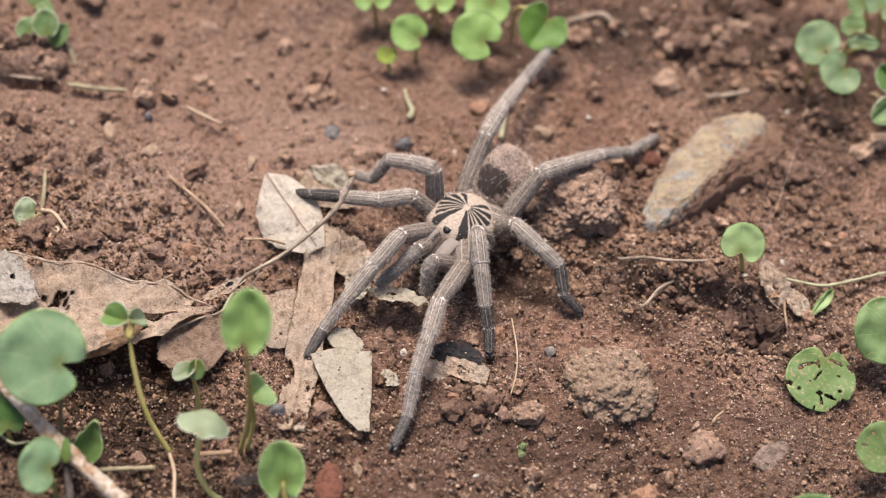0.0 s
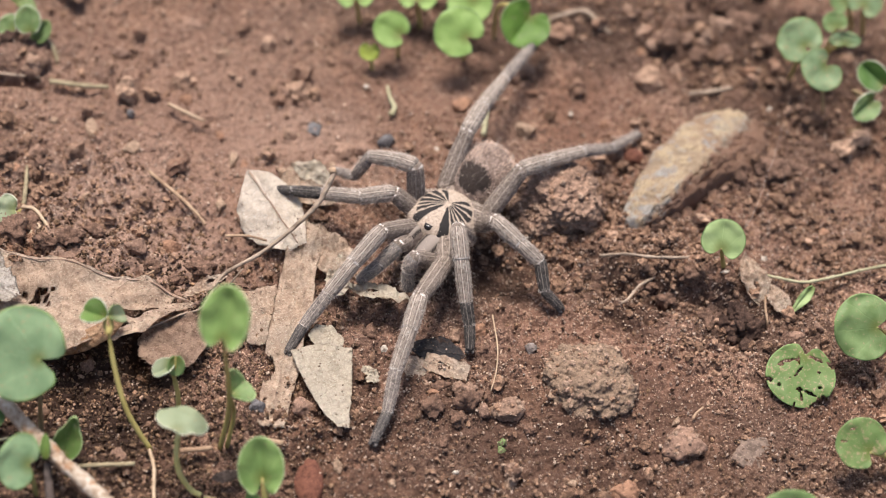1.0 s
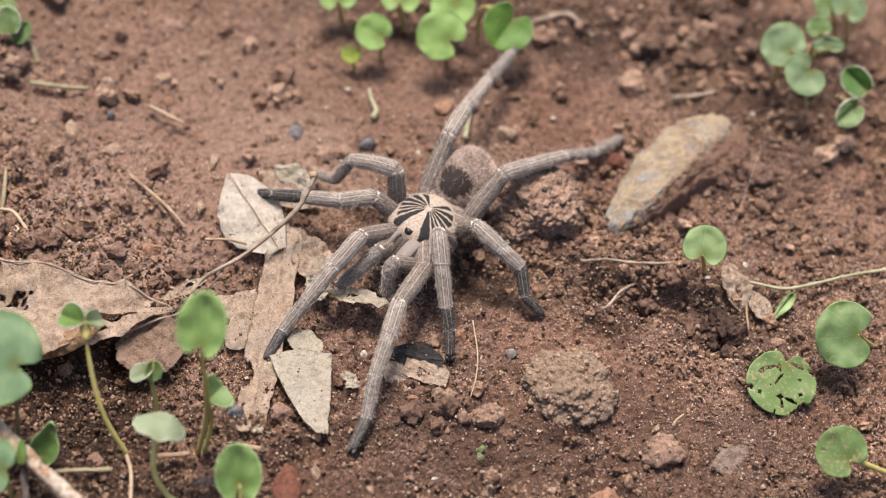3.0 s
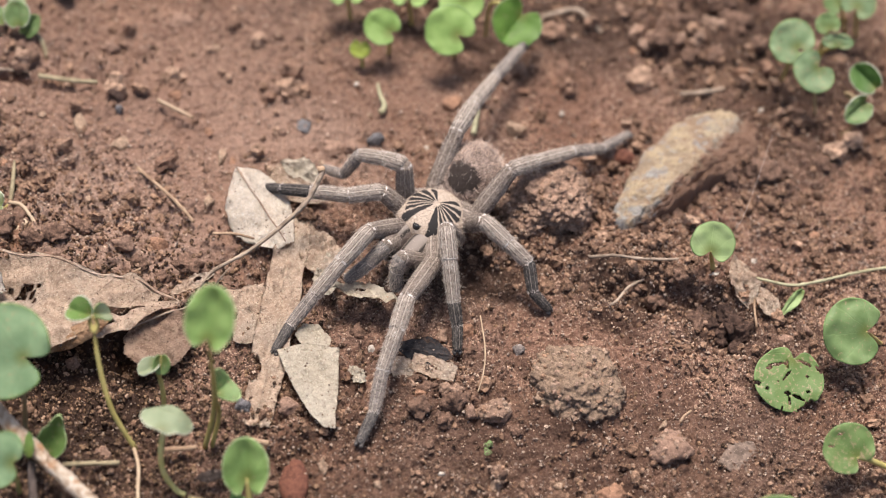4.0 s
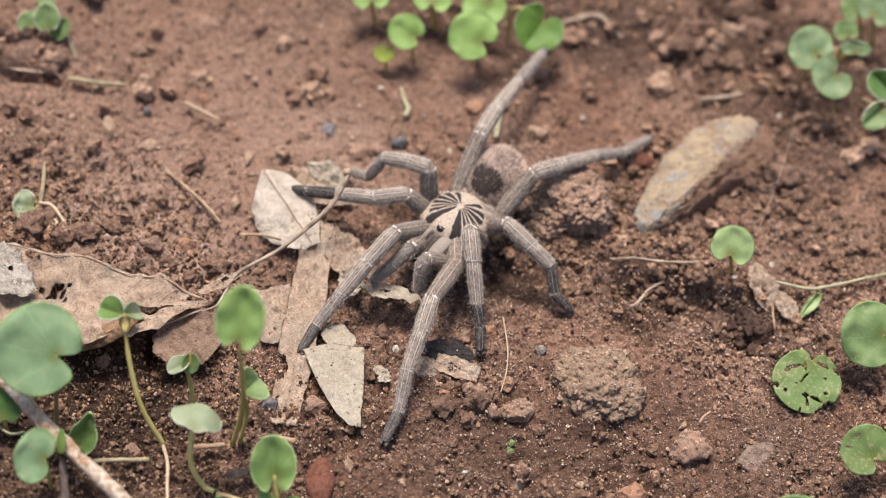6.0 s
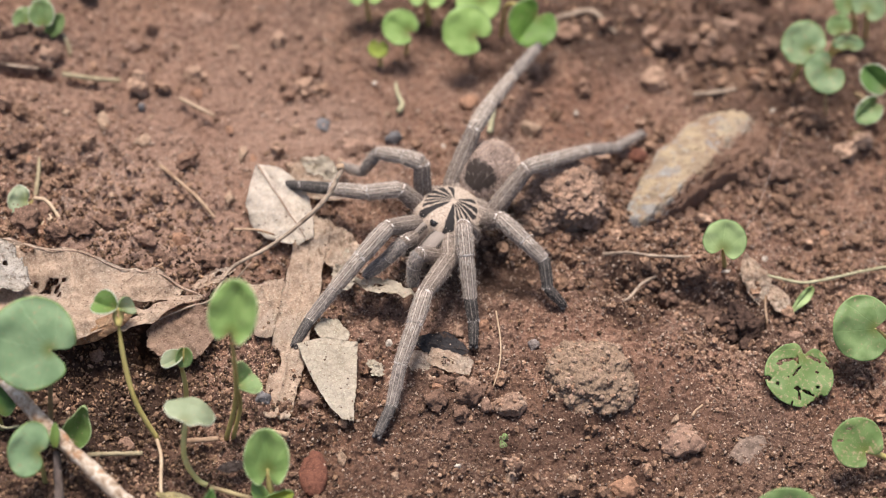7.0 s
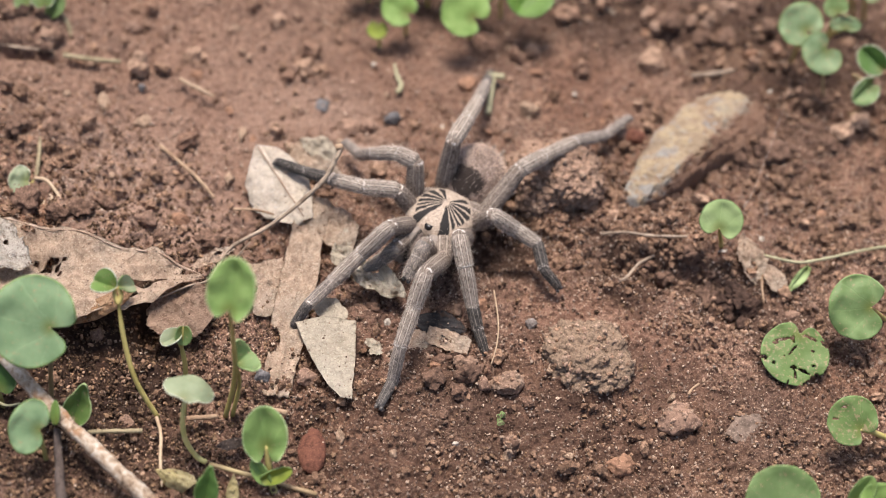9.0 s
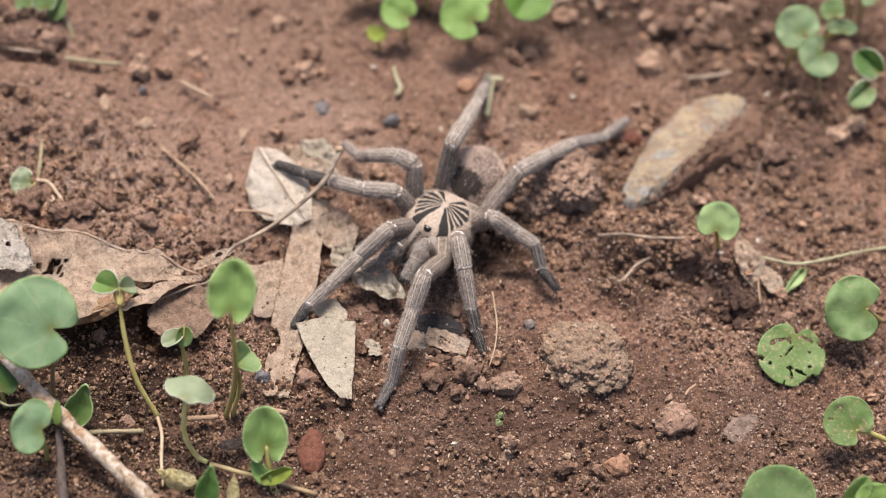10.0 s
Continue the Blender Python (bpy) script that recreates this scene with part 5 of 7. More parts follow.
# ---- dry leaves and flakes ----
def sheet(name, p, length, width, turn, shape, material, label, tilt=(0, 0), curl=0.0, wave=0.1, seed=0, thick=0.00022, holes=(), group="", ragged=0.07, category="dry leaf", nu=60, nv=34, rib=0.0, veins=0, ridge=0.035, one_side=0):
    """A dead leaf or a torn piece of one. shape gives the half width at 0..1 along it, for either side."""
    us, vs = np.linspace(0, 1, nu), np.linspace(-1, 1, nv)
    left = np.interp(us, np.linspace(0, 1, len(shape[0])), shape[0])
    right = np.interp(us, np.linspace(0, 1, len(shape[1])), shape[1])
    bm, grid = bmesh.new(), []
    for i, u in enumerate(us):
        row = []
        for v in vs:
            torn = 1 + ragged * abs(v) * noise.noise((u * 9 + seed, v * 0.7, seed)) + 0.5 * ragged * abs(v) * noise.noise((u * 31, v, seed + 4))
            x = (-left[i] + (left[i] + right[i]) * (v + 1) / 2) * width * 0.5 * torn
            y = (u - 0.5) * length * (1 + 0.3 * ragged * noise.noise((v * 6, u * 0.5, seed + 2)))
            z = wave * width * 0.5 * noise.fractal((x / width * 3 + seed, y / width * 3, 1.3), 0.9, 2, 3) + curl * width * (x / width) ** 2 * 4 * 0.5
            z += 0.00035 * noise.fractal((x * 330, y * 330, seed), 0.8, 2, 3)
            z += ridge * width * math.exp(-((x / width) / 0.03) ** 2)
            row.append(bm.verts.new((x, y, z)))
        grid.append(row)
    for i in range(nu - 1):
        for j in range(nv - 1):
            u, v = us[i], vs[j]
            if any(((u - a) / c) ** 2 + ((v - b) / d) ** 2 < 1 + 0.8 * noise.noise((u * 24, v * 11, seed)) for a, b, c, d in holes):
                continue
            bm.faces.new((grid[i][j], grid[i][j + 1], grid[i + 1][j + 1], grid[i + 1][j]))
    for v in [v for v in bm.verts if not v.link_faces]:
        bm.verts.remove(v)
    bmesh.ops.solidify(bm, geom=list(bm.faces), thickness=thick)
    ob = mesh_object(name, bm, material)
    ob.matrix_world = Matrix.Translation(p) @ pose(0, 0, 0, tilt[0], tilt[1], 0) @ pose(0, 0, 0, 0, 0, turn)
    r = random.Random(seed)
    flat = [f for f in ob.data.polygons if f.normal.z > 0.3 or f.normal.z < -0.3]
    v0, f0 = ico(0)
    verts, tris = [], []
    for k in range(int(length * width * 150000)):
        f = r.choice(flat)
        s = 0.0001 + 0.00026 * r.random() ** 2.5
        verts.append(v0 * np.array([s * r.uniform(0.7, 1.2) for _ in range(3)]) + np.array(f.center) + (0, 0, thick))
        tris.append(f0 + k * 6)
    if verts:
        tagged(array_object("soil_specks", np.concatenate(verts), np.concatenate(tris), M_GRIT, ob, smooth=False), kind="stuff")
    if rib:
        def top(x, y):
            z = wave * width * 0.5 * noise.fractal((x / width * 3 + seed, y / width * 3, 1.3), 0.9, 2, 3) + curl * width * (x / width) ** 2 * 2
            z += 0.00035 * noise.fractal((x * 330, y * 330, seed), 0.8, 2, 3)
            return (x, y, z + ridge * width * math.exp(-((x / width) / 0.03) ** 2) + 0.0002)
        part("midrib", tube([top(0, (u - 0.5) * length) for u in np.linspace(0.02, 0.97, 14)], rib, rib * 0.45, 7, 3, 0.1, seed), M_VEIN, ob, "raised brown midrib")
        for k in range(veins):
            u, side = 0.12 + 0.75 * k / max(1, veins - 1), one_side or (-1) ** k
            i = int(u * (nu - 1))
            half = 0.8 * (right[i] if side > 0 else left[i]) * width * 0.5
            line = [top(side * half * q, (u - 0.5) * length + 0.55 * half * q) for q in (0.02, 0.35, 0.7, 1.0)]
            part("side_vein", tube(line, rib * 0.3, rib * 0.12, 6, 3, 0.1, seed), M_VEIN, ob)
    return tagged(ob, label, category, group)


OVAL = ((0.05, 0.6, 0.9, 1.0, 0.95, 0.75, 0.4, 0.04),) * 2
STRIP = ((0.75, 0.85, 0.95, 1.0, 1.0, 0.95, 0.9, 0.8),) * 2
sheet("dry_leaf", (-0.0904, -0.0332, 0.0055), 0.0647, 0.046, 83.0, ((0.05, 0.62, 0.95, 1.13, 1.28, 1.36, 1.40, 1.40), (0.02, 0.05, 0.05, 0.05, 0.06, 0.06, 0.05, 0.05)), M_DRY, "large brown curled dead leaf with torn holes", (-6, 0), -0.05, 0.20, 1, holes=((0.205, -0.16, 0.045, 0.19), (0.150, -0.14, 0.035, 0.09), (0.245, -0.36, 0.016, 0.10), (0.232, -0.62, 0.030, 0.11), (0.612, 0.38, 0.014, 0.09), (0.588, 0.42, 0.010, 0.05), (0.565, 0.28, 0.008, 0.10), (0.63, 0.27, 0.010, 0.05), (0.60, 0.27, 0.008, 0.04), (0.548, 0.14, 0.005, 0.08), (0.67, 0.40, 0.008, 0.03), (0.55, 0.44, 0.007, 0.03), (0.05, 0.55, 0.03, 0.25), (0.84, 0.62, 0.040, 0.14), (0.93, 0.80, 0.025, 0.12), (0.74, 0.85, 0.03, 0.06)), ragged=0.10, rib=0.00024, veins=6, ridge=0.01, one_side=-1, nu=120, nv=70)
sheet("dry_leaf", (-0.1135, -0.0385, 0.0078), 0.024, 0.014, 62, ((0.3, 0.8, 1.0, 0.95, 0.9, 0.5), (0.2, 0.6, 0.9, 1.0, 0.8, 0.3)), M_DRY_GREY, "pale grey weathered piece of dead leaf on a brown one", (2, 0), 0.1, 0.16, 3, ragged=0.3, holes=((0.4, 0.3, 0.04, 0.10),))
sheet("dry_leaf", (-0.0822, -0.0556, 0.0086), 0.0220, 0.0052, 124, OVAL, M_DRY_RUST, "rolled rust-brown edge of a dead leaf", (28, 0), -0.6, 0.2, 31, ragged=0.08)
sheet("dry_leaf", (-0.0327, -0.0383, 0.0026), 0.066, 0.0098, -1, STRIP, M_DRY, "long narrow brown dead leaf lying flat", (2, 0), 0.12, 0.18, 5, holes=((0.25, -0.9, 0.06, 0.5),), ragged=0.16)
sheet("dry_leaf", (-0.0422, -0.0040, 0.0060), 0.0285, 0.0210, 217, ((0.03, 0.50, 0.66, 0.72, 0.72, 0.60, 0.42, 0.2), (0.03, 0.45, 0.78, 0.95, 0.97, 0.86, 0.62, 0.25)), M_DRY_WHITE, "pale cream dead leaf with a brown midrib under the twig", (10, -5), -0.28, 0.09, 7, ragged=0.07, rib=0.00034, ridge=0.008, nu=80, nv=50)
sheet("dry_leaf", (-0.0562, -0.0316, 0.0045), 0.0130, 0.0036, 128, ((0.3, 0.8, 1.0, 0.9, 0.7, 0.4),) * 2, M_DRY, "shredded strip of dead leaf stalk beside the twig", (4, 0), 0.2, 0.3, 37, ragged=0.35, holes=((0.35, 0.2, 0.08, 0.3),))
sheet("bark_flake", (-0.0412, -0.0866, 0.0018), 0.0090, 0.0032, -68, OVAL, M_TWIG_DARK, "dark grey splinter of bark on crumbly soil", (6, 0), -0.3, 0.15, 38, ragged=0.12)
sheet("dry_leaf", (-0.0360, 0.0058, 0.0025), 0.022, 0.008, 80, OVAL, M_DRY, "brown shrivelled dead leaf under the spider's leg", (10, 0), 0.2, 0.3, 8, ragged=0.15)
sheet("bark_flake", (-0.0220, -0.0583, 0.0040), 0.0236, 0.0175, 0, ((-0.66, -0.22, 0.08, 0.38, 0.62, 0.86, 1.06, 0.25), (1.0, 0.95, 0.94, 0.92, 0.88, 0.84, 0.80, 0.76)), M_DRY_PALE, "flat pale beige angular flake of dead leaf", (3, 3), 0.05, 0.05, 9, ragged=0.035, ridge=0.0, nu=90, nv=50, holes=((1.0, 0.25, 0.05, 0.10),))
sheet("bark_flake", (-0.0226, -0.0427, 0.0025), 0.0078, 0.0100, 10, ((0.3, 0.7, 1.0, 0.8, 0.5), (0.6, 0.9, 0.9, 0.6, 0.3)), M_DRY_PALE, "small pale beige flake of dead leaf", (4, 8), 0.1, 0.08, 10, ragged=0.1, ridge=0.0)
# the spider's feelers press this one down when it steps
LITTER_A = pose(-0.0111, -0.0291, 0.0055, -30, 6, 0) @ pose(0, 0, 0, 0, 0, 83)
LITTER_B = pose(-0.0124, -0.0319, 0.0045, 10, 8, -12) @ pose(0, 0, 0, 0, 0, 83)
litter = sheet("dry_leaf", (-0.0111, -0.0291, 0.0055), 0.0195, 0.0088, 83, ((0.2, 0.75, 0.95, 0.8, 0.95, 0.8, 0.45, 0.05), (0.1, 0.5, 0.8, 1.0, 0.9, 0.7, 0.5, 0.05)), M_DRY_PALE, "curled pale brown dead leaf under the spider's mouth", (-30, 6), 0.35, 0.30, 11, ragged=0.14, holes=((0.55, 0.45, 0.07, 0.16),))
litter.matrix_world = LITTER_A
sheet("bark_flake", (-0.0222, -0.0246, 0.0030), 0.0085, 0.0072, 35, OVAL, M_DRY_PALE, "crumpled pale piece of dead leaf among crumbs", (8, 4), 0.25, 0.3, 41, ragged=0.25)
sheet("bark_flake", (-0.0215, -0.0170, 0.0030), 0.0070, 0.0034, 10, OVAL, M_DRY_PALE, "crumpled pale piece of dead leaf among crumbs", (12, 4), 0.3, 0.3, 42, ragged=0.25)
sheet("bark_flake", (-0.0338, 0.0127, 0.0025), 0.0125, 0.0075, 70, OVAL, M_DRY_PALE, "pale crumpled piece of dead leaf behind the spider", (14, 4), 0.3, 0.3, 33, ragged=0.2)
sheet("bark_flake", (-0.0390, 0.0110, 0.0020), 0.0080, 0.0060, 20, OVAL, M_DRY, "pinkish-brown piece of dead leaf", (10, 4), 0.3, 0.3, 34, ragged=0.2)
sheet("dry_leaf", (-0.0248, -0.0152, 0.0030), 0.018, 0.011, 25, OVAL, M_DRY, "crumpled brown dead leaf piece", (8, 0), 0.3, 0.3, 12, ragged=0.2)
sheet("dry_leaf", (-0.0400, -0.0374, 0.0018), 0.017, 0.014, 20, STRIP, M_DRY, "torn brown piece of dead leaf", (4, 3), 0.05, 0.15, 13, ragged=0.18)
sheet("dry_leaf", (-0.0620, -0.0483, 0.0025), 0.019, 0.020, 40, OVAL, M_DRY_DIRTY, "broken earth-crusted brown dead leaf over dark soil", (6, 0), 0.1, 0.15, 14, ragged=0.18)
sheet("dry_leaf", (0.0061, -0.0426, 0.0018), 0.0160, 0.0080, 85, OVAL, M_DRY_DARK, "blackened piece of dead leaf", (5, 0), 0.15, 0.15, 15, ragged=0.12)
sheet("bark_flake", (0.0007, -0.0482, 0.0018), 0.0085, 0.0065, 70, OVAL, M_DRY, "small pinkish-brown leaf flake", (4, 0), 0.1, 0.12, 16, ragged=0.15)
sheet("bark_flake", (0.0094, -0.0474, 0.0020), 0.0120, 0.0060, 80, STRIP, M_DRY, "small pale pinkish leaf flake", (6, 2), 0.1, 0.12, 17, ragged=0.15)
sheet("bark_flake", (-0.0099, -0.0520, 0.0015), 0.0056, 0.0046, 35, ((0.3, 1.0, 0.5, 0.9, 0.3), (0.6, 0.7, 1.0, 0.5, 0.4)), M_DRY_PALE, "small crumpled pale leaf flake", (5, 0), 0.2, 0.3, 18, ragged=0.5)
sheet("dry_leaf", (0.0900, -0.0077, 0.0030), 0.016, 0.008, 20, OVAL, M_DRY, "small crumpled brown dead leaf by the runner", (10, 10), 0.4, 0.35, 19, ragged=0.2)
sheet("dry_leaf", (0.0969, -0.0132, 0.0025), 0.011, 0.006, 35, OVAL, M_DRY, "small pinkish-brown dead leaf piece", (10, 0), 0.2, 0.2, 20, ragged=0.15)
sheet("dry_leaf", (-0.0535, -0.0984, 0.0020), 0.0110, 0.0060, 80, OVAL, M_DRY_CREAM, "small curled cream-yellow dead leaf", (10, 0), -1.2, 0.3, 21, ragged=0.1)
sheet("dry_leaf", (-0.0388, -0.1010, 0.0025), 0.009, 0.0032, 5, OVAL, M_DRY_CREAM, "narrow yellowish dead leaf", (35, 0), 0.4, 0.1, 22, ragged=0.05)


# ---- green seedlings ----
def blade(width, length, notch=0.75, open_=0.30, cup=0.10, fold=0.0, wavy=0.12, seed=0, holes=(), point=0.0, rings=26, turns=64):
    """A kidney-shaped leaf; its foot, where the stem joins, is the origin and its tip lies towards +y."""
    bm = bmesh.new()
    grid = []
    shift = 0.5 * length * (1 - notch)
    mid = bm.verts.new((0, shift, 0))

    def lift(x, y):
        u, v = x / (width * 0.5), (y - shift) / (length * 0.5)
        z = cup * (u * u + v * v) * 0.5 * width * 0.5
        z += fold * abs(u) * width * 0.5
        z += wavy * width * 0.5 * noise.noise((u * 1.7 + seed, v * 1.7, seed)) * (0.3 + u * u + v * v)
        return z

    mid.co.z = lift(0, shift)
    for k in range(1, rings + 1):
        row = []
        for s in range(turns):
            a = -math.pi + 2 * math.pi * s / turns
            out = 1 - notch * math.exp(-(((math.pi - abs(a)) / open_) ** 2)) + point * math.exp(-((a / 0.35) ** 2))
            out *= 1 + 0.025 * noise.noise((math.cos(a) * 2.2 + seed, math.sin(a) * 2.2, seed))
            rr = k / rings * out
            x, y = math.sin(a) * rr * width * 0.5, math.cos(a) * rr * length * 0.5 + shift
            row.append(bm.verts.new((x, y, lift(x, y))))
        grid.append(row)

    def kept(*vs):
        cx = sum(v.co.x for v in vs) / len(vs) / (width * 0.5)
        cy = (sum(v.co.y for v in vs) / len(vs) - shift) / (length * 0.5)
        for hx, hy, ha, hb, turn in holes:
            c, s = math.cos(radians(turn)), math.sin(radians(turn))
            u, w = (cx - hx) * c + (cy - hy) * s, -(cx - hx) * s + (cy - hy) * c
            if (u / ha) ** 2 + (w / hb) ** 2 < 1 + 0.9 * noise.noise((cx * 9 + seed, cy * 9, 2)):
                return False
        return True

    for s in range(turns):
        t = (s + 1) % turns
        if kept(mid, grid[0][s], grid[0][t]):
            bm.faces.new((mid, grid[0][t], grid[0][s]))
        for a, b in zip(grid, grid[1:]):
            if kept(a[s], a[t], b[t], b[s]):
                bm.faces.new((a[s], a[t], b[t], b[s])).material_index = int(b is grid[-1])
    for v in [v for v in bm.verts if not v.link_faces]:
        bm.verts.remove(v)
    bmesh.ops.recalc_face_normals(bm, faces=list(bm.faces))
    bmesh.ops.solidify(bm, geom=list(bm.faces), thickness=0.0003)
    return bm


def add_leaf(plant, centre, width, length, spin, material, tilt=(35, 0), label="", rim=None, **shape):
    """Hangs a leaf into a plant: the middle of the blade lies at centre. Returns the place of its foot."""
    notch = shape.get("notch", 0.75)
    shift = 0.5 * length * (1 - notch)
    turn = pose(0, 0, 0, tilt[0], tilt[1], 0) @ pose(0, 0, 0, 0, 0, spin)
    m = Matrix.Translation(centre) @ turn @ Matrix.Translation((0, -shift, 0))
    ob = part("leaf", blade(width, length, **shape), material, plant, label)
    ob.data.materials.append(rim or M_RIM)
    ob.matrix_local = Matrix.Translation(-plant.location) @ m
    return m.translation


def add_stem(plant, points, r0=0.0006, r1=0.0005, material=None, seed=1):
    at = plant.location
    return part("stem", tube([Vector(p) - at for p in points], r0, r1, 9, 7, 0.1, seed, tip=0.45), material or M_STEM, plant)


def seedling(root, label, group="green seedlings", category="seedling"):
    ob = new("seedling")
    ob.location = (root[0], root[1], gz(root[0], root[1]))
    return tagged(ob, label, category, group)


def simple_plant(root, label, centre, width, length, spin, material, tilt=(35, 0), bend=(0, 0, 0), stem=None, thick=0.0006, **shape):
    """One leaf on one stem."""
    plant = seedling(root, label)
    foot = add_leaf(plant, centre, width, length, spin, material, tilt, **shape)
    base = Vector((root[0], root[1], plant.location.z - 0.001))
    half = (foot + base) / 2 + Vector(bend)
    add_stem(plant, [base, half, foot], thick * 1.15, thick * 0.85, stem)
    return plant


ROUND = "round bright green kidney-shaped leaf on a short stem"
# row at the back
simple_plant((-0.0277, 0.0785, 0.0000), ROUND, (-0.0294, 0.0770, 0.0120), 0.0115, 0.0105, 10, M_BRIGHT, (30, 0))
back = seedling((-0.0149, 0.0660, 0.0000), "two-lobed bright green leaf folded along its middle")
ft = add_leaf(back, (-0.0171, 0.0635, 0.0120), 0.0108, 0.0112, 60, M_BRIGHT, (38, -8), fold=0.12, open_=0.24, notch=0.5)
add_stem(back, [back.location - Vector((0, 0, 0.001)), (ft + back.location) / 2, ft])
simple_plant((-0.0218, 0.0589, -0.0000), "small yellow-green leaf on a short stem", (-0.0230, 0.0594, 0.0060), 0.0062, 0.0056, 180, M_YELLOW, (35, 0), notch=0.4)
simple_plant((-0.0092, 0.0790, 0.0000), ROUND, (-0.0109, 0.0795, 0.0120), 0.0120, 0.0110, 0, M_BRIGHT, (30, 0))
simple_plant((0.0047, 0.0666, 0.0000), ROUND, (0.0026, 0.0616, 0.0160), 0.0152, 0.0145, 62, M_BRIGHT, (38, 0), notch=0.62, open_=0.22, cup=0.06)
simple_plant((0.0069, 0.0791, 0.0000), "pale green kidney-shaped leaf on a short stem", (0.0049, 0.0760, 0.0140), 0.0132, 0.0140, 150, M_BRIGHT, (34, 0))
pressed = seedling((0.0134, 0.0777, 0.0000), "green leaf folded into two lobes under the spider's foot")
ft = add_leaf(pressed, (0.0214, 0.0695, 0.0140), 0.0150, 0.0145, 158, M_LUSH, (34, 14), fold=0.36, notch=0.55, open_=0.3)
add_stem(pressed, [pressed.location - Vector((0, 0, 0.001)), (0.0134, 0.0775, 0.0120), (0.0171, 0.0760, 0.0150), ft])
# the leaf springs up when the foot lets go of it
swing = (Vector((0.0214, 0.0695, 0.0140)) - pressed.location).rotation_difference(Vector((0.0236, 0.0696, 0.0220)) - pressed.location)
PRESSED_A = Matrix.Translation(pressed.location)
PRESSED_B = PRESSED_A @ swing.to_matrix().to_4x4()
# far corner group
corner = seedling((0.1025, 0.0771, 0.0000), "cluster of grey-green kidney-shaped leaves with pale specks", category="seedling")
ft = add_leaf(corner, (0.1016, 0.0679, 0.0220), 0.0142, 0.0125, 52, M_GREY, (34, 6), notch=0.6, open_=0.2, holes=((-0.35, 0.35, 0.035, 0.035, 0),))
add_stem(corner, [(0.1037, 0.0737, 0.0000), (0.1033, 0.0698, 0.0100), ft])
ft = add_leaf(corner, (0.1079, 0.0584, 0.0200), 0.0132, 0.0112, 142, M_GREY, (36, 8), notch=0.62, open_=0.34, fold=0.12)
add_stem(corner, [(0.1138, 0.0565, 0.0000), (0.1113, 0.0590, 0.0080), ft], 0.0005, 0.0004, M_STEM_BROWN)
ft = add_leaf(corner, (0.1119, 0.0748, 0.0240), 0.0075, 0.0066, 20, M_GREEN, (34, 0), notch=0.4)
add_stem(corner, [(0.1130, 0.0787, 0.0000), (0.1125, 0.0764, 0.0120), ft])
ft = add_leaf(corner, (0.1156, 0.0719, 0.0200), 0.0100, 0.0048, 10, M_GREY, (40, 10), notch=0.35)
add_stem(corner, [(0.1130, 0.0787, 0.0000), (0.1139, 0.0774, 0.0100), ft])
simple_plant((0.1247, 0.1003, -0.0000), "round green leaves at the edge of the bare earth", (0.1185, 0.0947, 0.0160), 0.0105, 0.0100, 20, M_GREEN, (35, 0))
simple_plant((0.1281, 0.0983, 0.0000), "round green leaves at the edge of the bare earth", (0.1240, 0.0940, 0.0160), 0.0110, 0.0100, -20, M_GREY, (35, 0))
pair = seedling((0.1186, 0.0514, 0.0000), "dark green seedling with two folded pale-edged leaves")
ft = add_leaf(pair, (0.1246, 0.0624, 0.0160), 0.0078, 0.0105, 35, M_DEEP, (40, -25), rim=M_RIM_PALE, fold=0.6, cup=0.2, notch=0.2, rings=40)
add_stem(pair, [(0.1183, 0.0525, 0.0000), (0.1230, 0.0539, 0.0030), (0.1222, 0.0556, 0.0120), ft], 0.0006, 0.0005, M_STEM_BROWN)
ft = add_leaf(pair, (0.1217, 0.0514, 0.0140), 0.0074, 0.0100, 150, M_GREEN, (40, 25), rim=M_RIM_PALE, fold=0.6, notch=0.3, wavy=0.25, rings=40)
add_stem(pair, [(0.1222, 0.0556, 0.0120), (0.1188, 0.0577, 0.0140), ft], 0.0005, 0.0004, M_STEM_BROWN)
# middle and near side
add_leaf(runner, (0.1037, -0.0123, 0.0035), 0.0032, 0.0085, 160, M_LIME, (40, 25), "pale green sprouting leaf", notch=0.1, fold=0.7, point=0.5, wavy=0.4)
simple_plant((0.0821, -0.0049, 0.0000), "bright green kidney-shaped seed leaf on a short stem", (0.0788, -0.0094, 0.0200), 0.0120, 0.0115, -8, M_LIME, (44, 0), notch=0.6, open_=0.42, cup=0.03)
simple_plant((0.1028, -0.0314, 0.0000), "round green leaf eaten through with brown-edged holes", (0.1020, -0.0387, 0.0035), 0.0184, 0.0172, 172, M_EATEN, (24, 2), bend=(0, 0, -0.001), notch=0.32, open_=0.16, cup=0.02, wavy=0.10, rings=26, turns=110,
             holes=((0.40, -0.38, 0.28, 0.05, 25), (0.15, -0.45, 0.05, 0.12, 20), (-0.35, -0.62, 0.22, 0.05, -10), (0.08, -0.12, 0.04, 0.2, -25), (-0.05, 0.42, 0.12, 0.06, 0), (-0.35, 0.45, 0.22, 0.05, -12), (-0.15, 0.62, 0.05, 0.12, 15), (-0.6, 0.2, 0.06, 0.05, 0), (0.3, 0.15, 0.03, 0.03, 0), (-0.8, -0.6, 0.14, 0.12, 20), (0.62, -0.2, 0.10, 0.05, 40), (0.95, 0.36, 0.22, 0.07, 10), (-0.85, 0.62, 0.30, 0.22, 20), (-0.62, 0.80, 0.16, 0.16, 0), (0.02, 0.98, 0.04, 0.14, 0), (-0.5, -0.25, 0.05, 0.04, 0), (0.55, 0.45, 0.04, 0.05, 0)))
